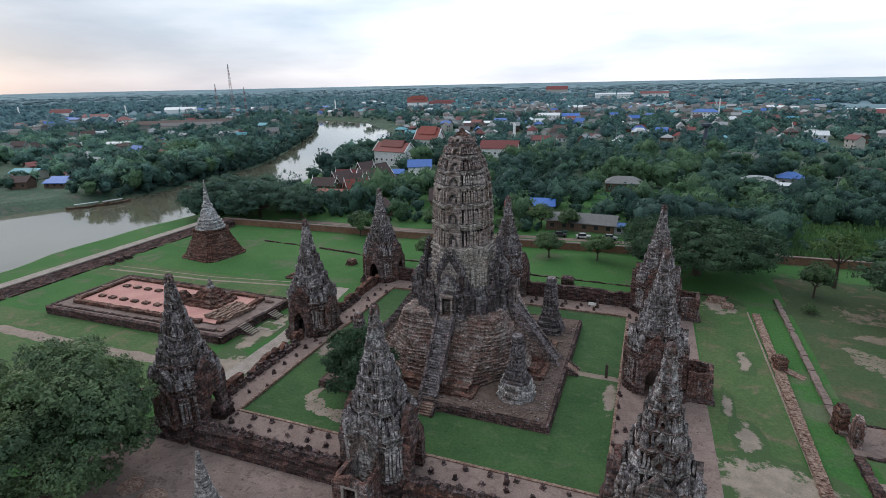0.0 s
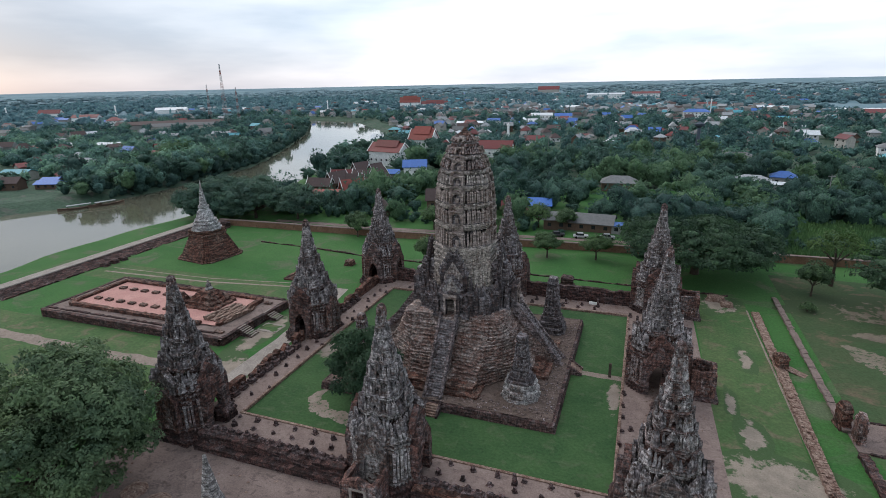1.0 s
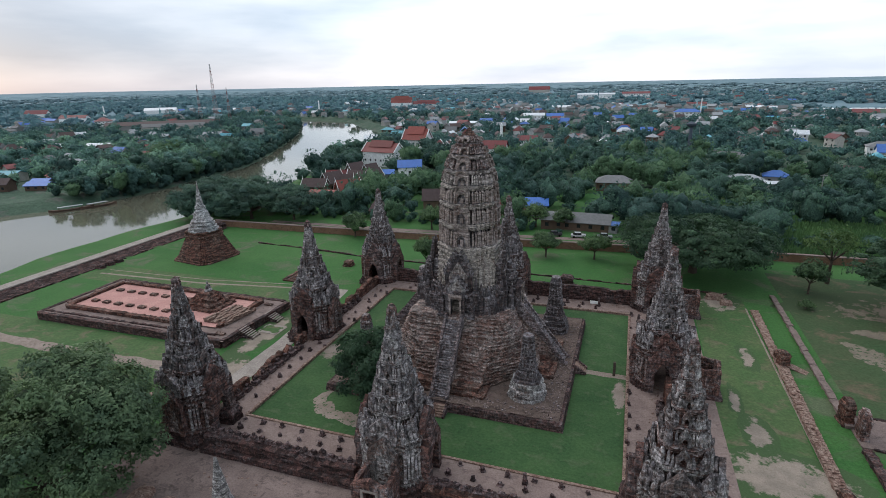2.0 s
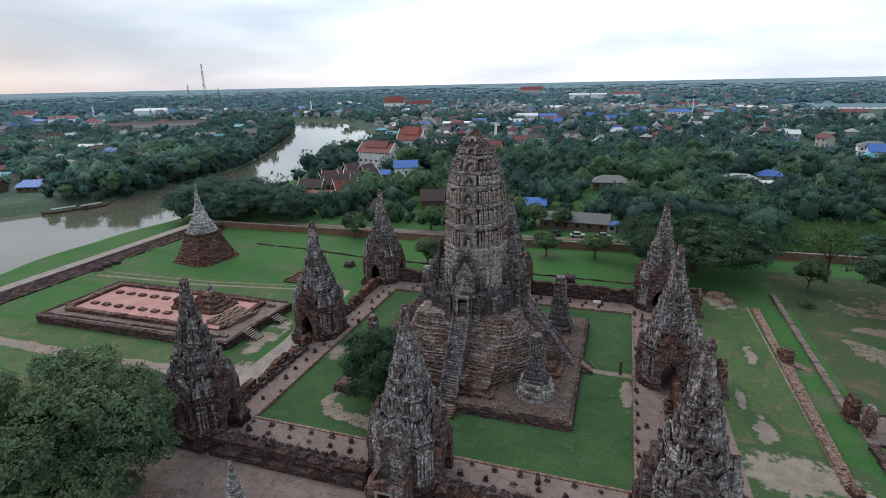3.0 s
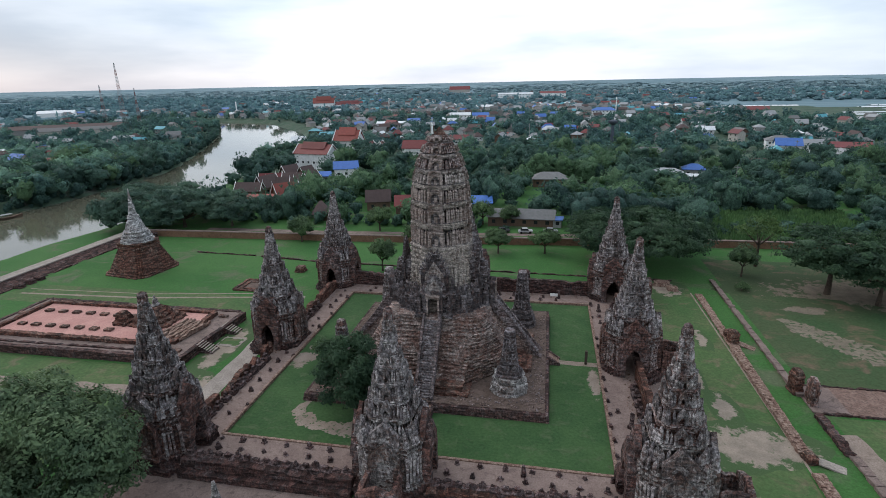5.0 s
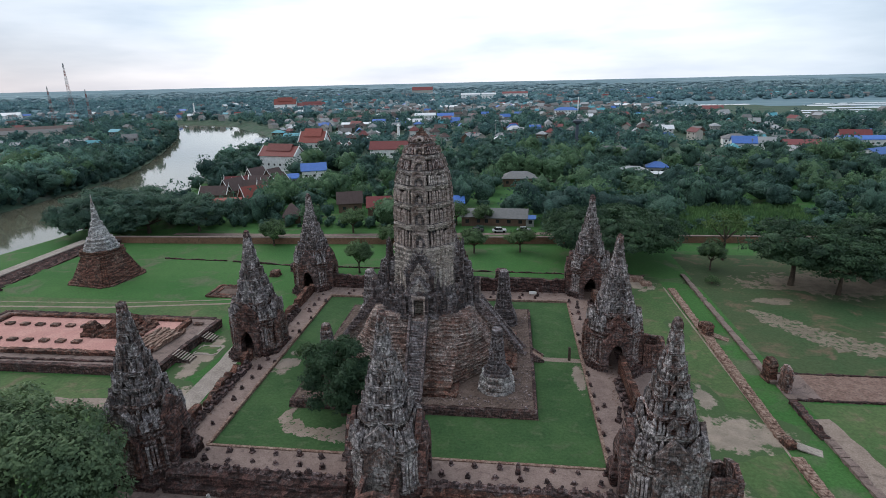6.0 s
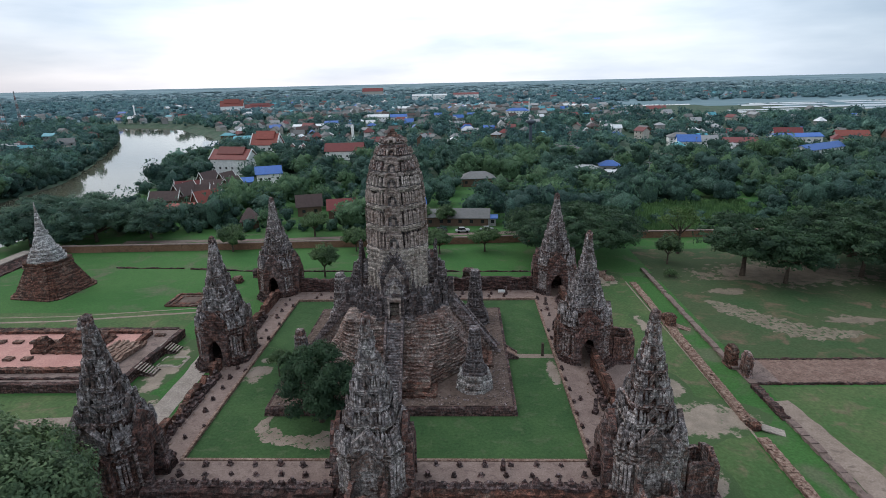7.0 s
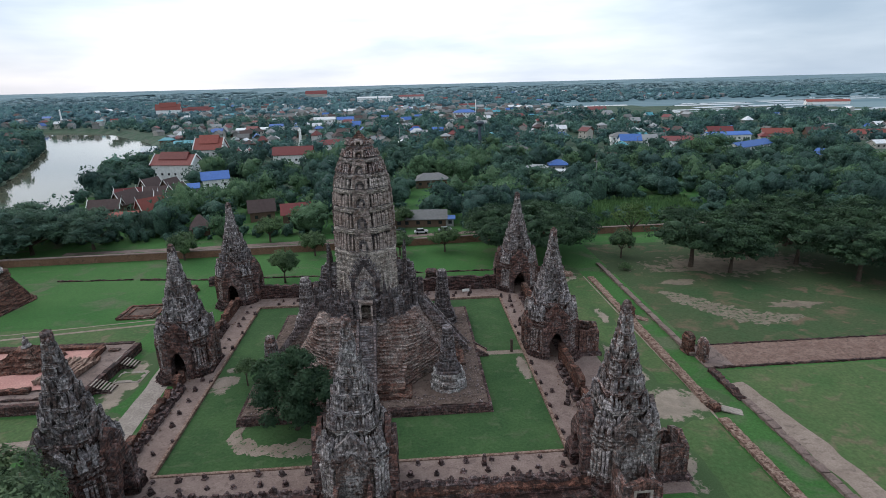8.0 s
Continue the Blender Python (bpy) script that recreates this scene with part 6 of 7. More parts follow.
def make_tree(x, y, z, h, r, seed, leaves=2500, leaf=0.3, low=None, flat=0.75, material=None, label="broad green shade tree", name="tree", group="", sparse=False, limbs=0):
    rng = np.random.default_rng(seed)
    low = h * 0.32 if low is None else low
    lobes = crown_many(rng, h, r, low, limbs, flat) if limbs else crown_lobes(rng, h, r, low, 7 if r > 3 else 4, flat)
    t = thing(name, x, y, z, float(rng.uniform(0, 360)), label, "tree", group)
    bm = bmesh.new()
    tr = max(0.1, r * (0.038 if r > 7 else 0.05))
    fork = low + (h - low) * 0.15
    tube(bm, (0, 0, -0.3), (0.1 * tr, 0, fork * 0.55), tr * 1.5, tr * 1.05, 9)
    tube(bm, (0.1 * tr, 0, fork * 0.53), (0, 0.1 * tr, fork * 1.05), tr * 1.05, tr * 0.85, 9)
    for c, s in lobes[1:13]:
        m = (c[0] * 0.45, c[1] * 0.45, fork + (c[2] - fork) * 0.4)
        tube(bm, (0, 0, fork * 0.9), m, tr * 0.6, tr * 0.4, 6)
        tube(bm, m, (c[0] * 0.95, c[1] * 0.95, c[2]), tr * 0.4, tr * 0.12, 5)
    part("trunk", bm, M_BARK, t)
    per = 14 if not sparse else 7
    material = material or M_LEAF
    q = leaf_cloud(rng, lobes, max(12, leaves // per), per, leaf * 1.5, leaf)
    # Lumps fill the crown behind the leaves with its painted inner shade.
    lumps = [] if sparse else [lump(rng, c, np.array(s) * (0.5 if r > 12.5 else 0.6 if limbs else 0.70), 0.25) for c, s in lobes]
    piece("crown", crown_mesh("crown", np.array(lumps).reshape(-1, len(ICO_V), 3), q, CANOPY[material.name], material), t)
    return t


make_tree(-34.4, -45.8, OUT, 17.6, 13.2, 1, 76000, 0.185, 0.4, 0.8, M_TAMARIND, "huge spreading tamarind tree with fine green leaves", limbs=54)
make_tree(-9.0, -18.0, 0.0, 11.6, 5.9, 2, 20000, 0.18, 0.5, 0.9, M_LEAF2, "dense dark green tree beside the platform", limbs=26)
make_tree(-18.6, -6.4, 0.0, 4.6, 1.55, 3, 1400, 0.17, 1.5, 0.95, M_LEAF, "young green tree on the lawn beside the platform")
make_tree(38.5, 54, OUT, 12.8, 18.5, 19, 34000, 0.25, 3.2, 0.32, M_LEAF2, "huge umbrella-shaped rain tree with dark leaves", limbs=90)
RAIN = "broad flat-topped rain tree with dark leaves"
for i, (x, y, h, r) in enumerate(((73.7, 37.6, 14.5, 11), (80.5, 32.5, 12.5, 8.5), (92, 44, 14, 10), (99, 36, 13.5, 9.5), (104.5, 24, 13, 9.5), 
                                  (112, 33, 15, 10), (116, 18, 14, 9), (106, 50, 15, 10), (124, 26, 15, 10), (122, 42, 15, 10), (128, 12, 14, 9))):
    make_tree(x, y, OUT, h, r * 1.08, 20 + i, 8000, 0.28, h * 0.24, 0.42, M_LEAF2, RAIN, limbs=44, group="shade trees on the east field")
for i, (x, y, h, r) in enumerate(((-99, 71, 13.5, 11.5), (-116, 67, 13, 11), (-84, 74, 12, 9.5), (-109, 84, 13, 11), (-96, 85, 10, 8), (-121, 80, 13, 9), (-76, 88, 8, 5), (-70, 93, 9, 5.5))):
    make_tree(x, y, OUT, h, r, 60 + i, 11000 if r > 7 else 5000, 0.26, h * 0.08, 0.6, M_SHORE, "large dark tree on the river bank", group="trees on the river bank", limbs=34)
for i, (x, y, h, r) in enumerate(((-22.5, 39.2, 8.6, 3.8), (-53.2, 60, 8, 4.2), (-18.7, 59, 7, 3.9), (-34, 74, 8, 4.5), (4, 56.2, 6.8, 4), (16, 57.6, 6.8, 4), (60, 46.3, 8, 3.4), (-10, 70, 7, 4), (26, 70, 7, 3.6), (-3.5, 85, 8, 4.4), (5, 84, 7, 3.4), (-12, 88, 8, 4.5), (28, 86, 9, 5))):
    make_tree(x, y, OUT, h, r, 80 + i, 3600, 0.2, h * 0.2, 1.05, M_LEAF, "small rounded tree standing on the lawn", group="small trees on the lawn")
make_tree(65.5, 54, OUT, 13, 6, 95, 1500, 0.26, 4.5, 0.8, M_LEAF3, "sparse pale tree with thin bare limbs", sparse=True)
make_tree(57.3, 37.2, OUT - 0.3, 2.3, 1.3, 96, 900, 0.16, 0.3, 0.9, M_LEAF, "small round clipped bush on the grass", "bush")

# ---- town: houses, temples, masts ----
ROOFS = {"red": plain("red_tin_roof", (0.165, 0.045, 0.045), 0.55), "orange": plain("orange_tiles", (0.24, 0.062, 0.048), 0.6), "maroon": plain("maroon_tiles", (0.16, 0.035, 0.035), 0.6),
         "tile": plain("brown_red_tiles", (0.165, 0.043, 0.038), 0.6), "blue": plain("blue_tin_roof", (0.05, 0.135, 0.40), 0.5), "teal": plain("teal_roof", (0.08, 0.30, 0.36), 0.55), "grey": plain("grey_fibre_roof", (0.16, 0.16, 0.16), 0.8),
         "brown": plain("brown_shingles", (0.085, 0.058, 0.055), 0.8), "white": plain("white_tin_roof", (0.62, 0.64, 0.66), 0.5), "pale": plain("pale_grey_roof", (0.30, 0.31, 0.32), 0.7)}
WALLS = {"white": plain("white_wall", (0.78, 0.78, 0.77), 0.8), "town": plain("dull_white_wall", (0.50, 0.50, 0.50), 0.8), "cream": plain("cream_wall", (0.40, 0.38, 0.345), 0.85), "wood": plain("dark_wood_wall", (0.11, 0.07, 0.05), 0.85), "grey": plain("grey_wall", (0.25, 0.25, 0.245), 0.85)}
M_GLASS = plain("dark_window_glass", (0.02, 0.024, 0.028), 0.2, 0.5)
BUILT = []


def roof_shape(w, d, h, over, kind, thick=0.18):
    """A gable or hip roof with eaves and a thickness; its foot at height 0."""
    bm = bmesh.new()
    x, y = w / 2 + over, d / 2 + over
    rx = x if kind == "gable" else max(0.4, x - y * 0.9)
    for z in (0, -thick):
        a = [bm.verts.new(p) for p in ((-x, -y, z), (x, -y, z), (x, y, z), (-x, y, z), (-rx, 0, h + z), (rx, 0, h + z))]
        fs = [(a[0], a[1], a[5], a[4]), (a[2], a[3], a[4], a[5])]
        fs += [(a[1], a[2], a[5]), (a[3], a[0], a[4])] if kind == "hip" else []
        if z:
            fs = [tuple(reversed(f)) for f in fs]
            low = a
        else:
            top = a
        for f in fs:
            bm.faces.new(f)
    for i, j in ((0, 1), (2, 3)) + (((1, 2), (3, 0)) if kind == "hip" else ((1, 5), (5, 2), (3, 4), (4, 0))):
        bm.faces.new((top[j], top[i], low[i], low[j]))
    return bm


def gabled_wall(w, d, h, rh, over, kind):
    """The walls of a house, carried up into the gables under the roof."""
    bm = boxes((-w / 2, w / 2, -d / 2, d / 2, -0.4, h))
    if kind == "gable":
        peak = h + rh * (1 - 0.35 / (d / 2 + over)) - 0.2
        foot = h + 0.4 * over * rh / (d / 2 + over)
        ends = [[bm.verts.new(p) for p in ((x, -d / 2, h - 0.01), (x, d / 2, h - 0.01), (x, d / 2, foot), (x, 0, peak), (x, -d / 2, foot))] for x in (-w / 2, w / 2)]
        bm.faces.new(list(reversed(ends[0])))
        bm.faces.new(ends[1])
    return bm


def house(x, y, rz, w, d, h, rh, roof, wall, kind="gable", label="", z=None, name="house", floors=1, over=0.6, windows=True, trim=False, upper=False, category="house", group=""):
    z = OUT if z is None else z
    t = thing(name, x, y, z, rz, label or f"{'white' if wall == 'town' else wall} house with a {roof} {kind} roof among trees", category, group)
    BUILT.append((x, y, max(w, d) * 0.62 + 1.5))
    part("wall", gabled_wall(w, d, h, rh, over, kind), WALLS[wall], t)
    rf = part("roof", roof_shape(w, d, rh, over, kind), ROOFS[roof], t)
    rf.matrix_basis = pose(0, 0, h)
    if upper:
        r2 = part("upper_roof", roof_shape(w * 0.66, d * 0.5, rh * 0.72, over, kind), ROOFS[roof], t)
        r2.matrix_basis = pose(0, 0, h + rh * 0.55)
    if trim:
        for sx in (-1, 1):
            for sy in (-1, 1):
                bm = bmesh.new()
                tube(bm, (sx * (w / 2 + over), sy * (d / 2 + over), 0.1), (sx * (w / 2 + over), 0, rh + 0.15), 0.34 if wall == "white" else 0.15, 0.34 if wall == "white" else 0.15, 4)
                tube(bm, (sx * (w / 2 + over), 0, rh), (sx * (w / 2 + over + 0.3), 0, rh + 1.2), 0.14, 0.03, 4)
                part("bargeboard", bm, WALLS["white"], rf)
    if windows:
        n = max(2, int(w / 3.2))
        for f in range(floors):
            zz = h * (f + 0.35) / floors
            for i in range(n):
                for sy in (-1, 1):
                    cx = -w / 2 + w * (i + 0.5) / n
                    part("window", boxes((cx - 0.55, cx + 0.55, sy * d / 2 - 0.04, sy * d / 2 + 0.04, zz, zz + 1.1)), M_GLASS, t)
    return t


THAI = "dark timber stilt house with a steep brown roof"
for x, y, rz, w, d, h, rh, roof, wall, kind, kw in (
    (-107, 195, -12, 21, 10, 7.8, 4.6, "tile", "white", "gable", dict(label="white temple hall with a tall tiered orange-red roof", trim=True, upper=True, name="temple_hall", category="temple")),
    (-109, 251, -4, 16, 11, 8.5, 6.4, "orange", "white", "gable", dict(label="tall white temple hall with an orange tiled roof", trim=True, upper=True, name="temple_hall", floors=2, category="temple")),
    (-59, 241, 2, 22, 10, 5.2, 4.4, "maroon", "white", "gable", dict(label="long white hall with a maroon roof")),
    (-80, 168, 20, 11, 9, 4.4, 3.1, "blue", "white", "gable", dict(label="open shed under a bright blue tin roof")),
    (-86, 152, 20, 8, 5, 3.2, 1.8, "blue", "grey", "gable", dict(label="low shed under a bright blue tin roof")),
    (-90, 102, 6, 12, 6, 3.4, 1.4, "orange", "wood", "gable", dict(label="low pavilion with a faded red roof")),
    (-82, 109, 50, 9, 5, 4.0, 4.0, "orange", "wood", "gable", dict(label="timber pavilion with an orange roof", trim=True)),
    (-58, 86, 20, 5, 5, 2.6, 3.8, "brown", "wood", "hip", dict(label="small open pavilion with a pyramid roof", windows=False)),
    (-43, 102, 15, 8, 5, 3.4, 3.8, "brown", "wood", "gable", dict(label=THAI)), (-31, 99, 12, 9, 6, 3.0, 3.2, "maroon", "wood", "gable", dict(label=THAI)), (-14, 98, 10, 8, 6, 3, 2.2, "red", "wood", "gable", {}),
    (-95, 250, 80, 8, 6, 4, 4.0, "maroon", "white", "gable", dict(trim=True, label="small red-roofed temple pavilion", category="temple")), (-87, 249, 95, 8, 6, 4, 4.0, "maroon", "white", "gable", dict(trim=True, label="small red-roofed temple pavilion", category="temple")),
    (-150, 324, 5, 18, 9, 5, 2.2, "teal", "white", "gable", {}), (-46, 300, 8, 13, 7, 4, 3.0, "red", "white", "gable", {}),
    (-7.5, 103, 10, 9, 7, 3.6, 2.0, "blue", "grey", "gable", {}), (1.5, 87, 5, 7, 7, 3.2, 1.8, "grey", "wood", "gable", {}), (11.5, 88, -4, 14, 8, 2.6, 2.2, "grey", "wood", "gable", dict(label="long grey shed beside the dirt road")), (18.6, 85.6, -4, 4.4, 4, 2.6, 0.6, "blue", "grey", "gable", {}),
    (17, 153, 5, 14, 8, 3.4, 2.4, "grey", "wood", "hip", {}), (68, 172, -10, 13, 8, 2.8, 2.2, "pale", "wood", "hip", {}), (76, 167, -10, 8, 4, 2.6, 0.8, "white", "grey", "gable", {}), (81, 181, -10, 9, 7, 3.4, 2.2, "blue", "grey", "hip", {}),
    (70, 231, -8, 16, 9, 4.6, 2.4, "grey", "wood", "hip", {}), (112, 200, -10, 10, 8, 3.4, 2.2, "brown", "wood", "gable", {}),
    (144, 247, -12, 12, 10, 6.5, 3.6, "blue", "white", "gable", dict(floors=2, label="two-storey white house with a bright blue roof")), (156, 252, -12, 13, 9, 6.0, 3.0, "pale", "white", "gable", dict(floors=2)), (178, 254, -12, 18, 9, 4.6, 2.6, "red", "white", "gable", {}), (150, 275, -12, 14, 10, 6, 2.6, "grey", "white", "hip", dict(floors=2)),
    (199, 213, 30, 34, 9, 5.6, 2.4, "blue", "white", "gable", dict(label="long white school block with a bright blue roof", floors=2)), (224, 277, 3, 30, 9, 4.6, 2.0, "blue", "white", "gable", dict(label="long white school block with a bright blue roof")),
    (226, 290, -15, 16, 9, 5, 4.0, "maroon", "cream", "gable", {}), (262, 282, -15, 18, 9, 4, 3.4, "orange", "cream", "gable", {}), (287, 276, -15, 14, 8, 4, 4.0, "brown", "wood", "gable", {}), (312, 262, -15, 20, 9, 4, 3.0, "orange", "cream", "gable", {}),
    (74, 545, -5, 25, 12, 9, 3.0, "blue", "white", "hip", dict(floors=3, label="three-storey white block with a blue roof")), (128, 502, -8, 14, 10, 6, 3.0, "red", "cream", "hip", dict(floors=2)), (146, 508, -8, 16, 9, 4, 3, "teal", "white", "gable", {}),
    (246, 600, -10, 22, 12, 5, 3.6, "red", "cream", "gable", {}), (590, 652, -20, 52, 12, 4, 3.0, "orange", "white", "gable", dict(label="very long shed with an orange roof", windows=False)),
    (-372, 838, 15, 36, 16, 9, 9, "orange", "white", "gable", dict(label="far temple hall with a great orange roof", upper=True, category="temple", windows=False)), (-330, 850, 15, 46, 12, 6, 5, "red", "white", "gable", dict(windows=False, upper=True, label="far temple gallery with a red roof", category="temple")),
    (-60, 1185, 3, 78, 18, 10, 3, "white", "white", "gable", dict(floors=3, label="long white three-storey block far off")), (22, 1180, 3, 56, 16, 11, 4, "red", "white", "gable", dict(floors=3, label="long white block with a red roof")),
    (-290, 1830, 5, 70, 24, 10, 11, "maroon", "cream", "gable", dict(windows=False, label="huge far hall with a maroon roof")),
    (-138, 450, 8, 28, 12, 4, 1.6, "white", "grey", "gable", {}), (-118, 470, 8, 16, 10, 5, 2, "blue", "white", "gable", {}), (-80, 520, 8, 22, 12, 7, 2.4, "white", "white", "gable", dict(floors=2)), (-60, 540, 8, 18, 10, 5, 3, "blue", "white", "gable", {}),
    (-752, 668, 35, 50, 18, 6, 4, "white", "white", "gable", dict(label="long white market roof far off", windows=False)), (-556, 395, 30, 15, 12, 8, 4, "red", "white", "hip", dict(floors=3, label="tall white house with a red hipped roof")),
    (-470, 395, 35, 110, 16, 5, 3.4, "brown", "grey", "gable", dict(label="very long low shed with a brown roof", windows=False)), (-430, 372, 35, 60, 12, 5, 3.0, "grey", "cream", "gable", dict(windows=False)),
    (-300, 282, 20, 14, 9, 6, 2.6, "pale", "white", "gable", dict(floors=2)), (-233, 93, 20, 10, 6, 2.4, 1.4, "blue", "wood", "gable", {}), (-241, 100, 20, 8, 6, 2.4, 1.4, "blue", "grey", "gable", {}), (-247, 86, 20, 8, 6, 3.4, 2.6, "brown", "wood", "gable", {}),
    (-274, 106, 15, 14, 9, 3.6, 1.8, "teal", "cream", "gable", {}), (-264, 134, 15, 18, 11, 4.4, 3.4, "pale", "cream", "hip", {}), (-262, 180, 15, 14, 8, 4, 2.4, "maroon", "wood", "gable", {}), (-345, 216, 20, 16, 8, 4, 2, "white", "white", "gable", {}),
    (-700, 470, 20, 36, 12, 6, 4, "red", "white", "gable", dict(floors=2, windows=False, label="long red-roofed block far off")), (-900, 560, 20, 36, 12, 6, 6, "red", "white", "gable", dict(windows=False, label="far temple hall with red roofs", category="temple"))):
    house(x, y, rz, w, d, h, rh, roof, wall, kind, **kw)


thai_rng = random.Random(4)
for x, y, rz, w, h, rh, roof in ((-100, 149, 70, 8, 3.8, 4.6, "brown"), (-91, 147, 75, 7, 3.8, 4.6, "brown"), (-98, 124, 72, 9, 3.4, 4.6, "brown"), (-102, 117, 8, 10, 3.0, 3.2, "brown"), (-94, 128, 15, 10, 3.2, 3.4, "brown"),
                                 (-92, 138, 12, 10, 3.2, 3.6, "brown"), (-103, 137, 14, 9, 3.0, 3.6, "maroon"), (-85, 138, 75, 8, 3.4, 4.2, "brown"), (-84, 128, 10, 9, 3.0, 3.6, "brown")):
    house(x, y, rz + thai_rng.uniform(-4, 4), w, 5.0, h, rh, roof, "wood", "gable", label=THAI, trim=True, group="timber houses by the river")


def random_houses():
    rng = random.Random(7)
    roofs = ["grey"] * 8 + ["pale"] * 5 + ["brown"] * 6 + ["red"] * 2 + ["maroon"] * 3 + ["white"] * 2 + ["blue"] * 2 + ["teal"] * 1
    zones = [(-240, 230, 290, 820, 620), (-760, -260, 150, 760, 240), (210, 620, 300, 560, 40), (-420, -225, 70, 240, 26), (125, 330, 185, 300, 10), (-620, 640, 800, 1600, 190)]
    for x0, x1, y0, y1, n in zones:
        for _ in range(n):
            x, y = rng.uniform(x0, x1), rng.uniform(y0, y1)
            if river_depth(x, y) > -16 or any(math.hypot(x - a, y - b) < r + 4.5 for a, b, r in BUILT) or (x > 230 and 540 < y < 900):
                continue
            far = y > 700 or x < -520
            w, d = rng.uniform(6, 10.5), rng.uniform(4.5, 7)
            if far:
                w, d = w * 1.3, d * 1.3
            two = rng.random() < 0.4
            if y > 430 or x < -400:
                FAR_HOUSES.append((x, y, rng.choice((0, 90)) + rng.uniform(-25, 25), w, d, 5.6 if two else 3.4, rng.uniform(1.8, 3.4), rng.choice(roofs), rng.choice(("town", "cream", "grey", "grey"))))
                BUILT.append((x, y, max(w, d) * 0.62 + 1.5))
                continue
            house(x, y, rng.choice((0, 90)) + rng.uniform(-25, 25), w, d, (5.6 if two else 3.2), rng.uniform(1.8, 3.4), rng.choice(roofs), rng.choice(("town", "cream", "grey", "wood", "wood", "grey")),
                  rng.choice(("gable", "gable", "hip")), floors=2 if two else 1, windows=y < 480 and not far, group="houses of the town")


FAR_HOUSES = []
random_houses()


def far_houses():
    """The small houses too far off to tell apart, walls and roofs in one mesh."""
    kinds = [WALLS[k] for k in ("town", "cream", "grey")] + [ROOFS[k] for k in sorted(ROOFS)]
    slot = {m.name: i for i, m in enumerate(kinds)}
    verts, faces, mats = [], [], []
    for x, y, rz, w, d, h, rh, roof, wall in FAR_HOUSES:
        m = pose(x, y, OUT, 0, 0, rz)
        a, b, o, n = w / 2, d / 2, 0.6, len(verts)
        pts = [(sx * a, sy * b, z) for z in (-0.4, h) for sx, sy in ((-1, -1), (1, -1), (1, 1), (-1, 1))]
        pts += [(-a - o, -b - o, h), (a + o, -b - o, h), (a + o, b + o, h), (-a - o, b + o, h), (-a - o, 0, h + rh), (a + o, 0, h + rh)]
        verts += [tuple(m @ Vector(p)) for p in pts]
        for f in ((0, 1, 5, 4), (1, 2, 6, 5), (2, 3, 7, 6), (3, 0, 4, 7), (9, 10, 13), (11, 8, 12)):
            faces.append(tuple(n + k for k in f))
            mats.append(slot[WALLS[wall].name])
        for f in ((8, 9, 13, 12), (10, 11, 12, 13), (11, 10, 9, 8)):
            faces.append(tuple(n + k for k in f))
            mats.append(slot[ROOFS[roof].name])
    me = mesh_of("far_houses", verts, faces, kinds[0])
    for k in kinds[1:]:
        me.materials.append(k)
    me.polygons.foreach_set("material_index", mats)
    tagged(new("far_houses", me), "many small far houses with grey, red and blue roofs", "houses", kind="stuff")


far_houses()


def make_mast(x, y, h, base):
    t = thing("radio_mast", x, y, OUT, 15, "tall red and white lattice radio mast", "mast", "masts")
    red, white = plain("mast_red", (0.22, 0.07, 0.06)), plain("mast_white", (0.36, 0.37, 0.38))
    n = 10
    for i in range(n):
        a, b = base * (1 - i / n * 0.86), base * (1 - (i + 1) / n * 0.86)
        z0, z1 = h * i / n, h * (i + 1) / n
        sec = new("section")
        sec.parent = t
        paint = white if i % 2 else red
        c = [(1, 1), (-1, 1), (-1, -1), (1, -1)]
        for k in range(4):
            (ux, uy), (vx, vy) = c[k], c[(k + 1) % 4]
            for word, p, q, r in (("leg", (ux * a, uy * a, z0), (ux * b, uy * b, z1), 0.11), ("brace", (ux * a, uy * a, z0), (vx * b, vy * b, z1), 0.055), ("brace", (vx * a, vy * a, z0), (ux * b, uy * b, z1), 0.055), ("rung", (ux * b, uy * b, z1), (vx * b, vy * b, z1), 0.055)):
                bm = bmesh.new()
                tube(bm, p, q, r, r, 4)
                part(word, bm, paint, sec)


make_mast(-438, 445, 68, 2.4)
make_mast(-500, 487, 46, 2.0)
make_mast(-432, 460, 42, 1.6)


def make_water_tower(x, y, h):
    t = thing("water_tower", x, y, OUT, 0, "dark slender water tower with a mushroom tank", "water tower")
    m = plain("dark_blue_grey_concrete", (0.06, 0.075, 0.10))
    octo = [(math.cos(i * math.pi / 6), math.sin(i * math.pi / 6)) for i in range(12)]
    ob_from("shaft", tower(octo, [(-0.5, 1.5), (2, 1.2), (h - 3, 0.9)], 0.8, 0, 0, 1.5), m, t)
    ob_from("tank", tower(octo, [(h - 3, 0.9), (h - 1.6, 2.8), (h - 0.6, 2.9), (h, 1.2), (h + 0.5, 0.3)], 0.8, 0, 0, 1.0), m, t)


make_water_tower(55, 276, 18)


def make_spire_tower(x, y, h, r, label, name):
    t = thing(name, x, y, OUT, 0, label, "tower")
    octo = [(math.cos(i * math.pi / 6), math.sin(i * math.pi / 6)) for i in range(12)]
    ob_from("shaft", tower(octo, [(-0.5, r * 1.8), (h * 0.25, r * 1.7), (h * 0.27, r), (h * 0.9, r * 0.8), (h, r * 0.3)], 0.7, 0, 0, 1.2), WALLS["white"], t)
    ob_from("cap", tower(octo, [(h * 0.9, r * 0.9), (h * 0.93, r * 1.2), (h * 0.96, r * 0.9), (h + 1.0, r * 0.1)], 0.7, 0, 0, 1.0), WALLS["white"], t)


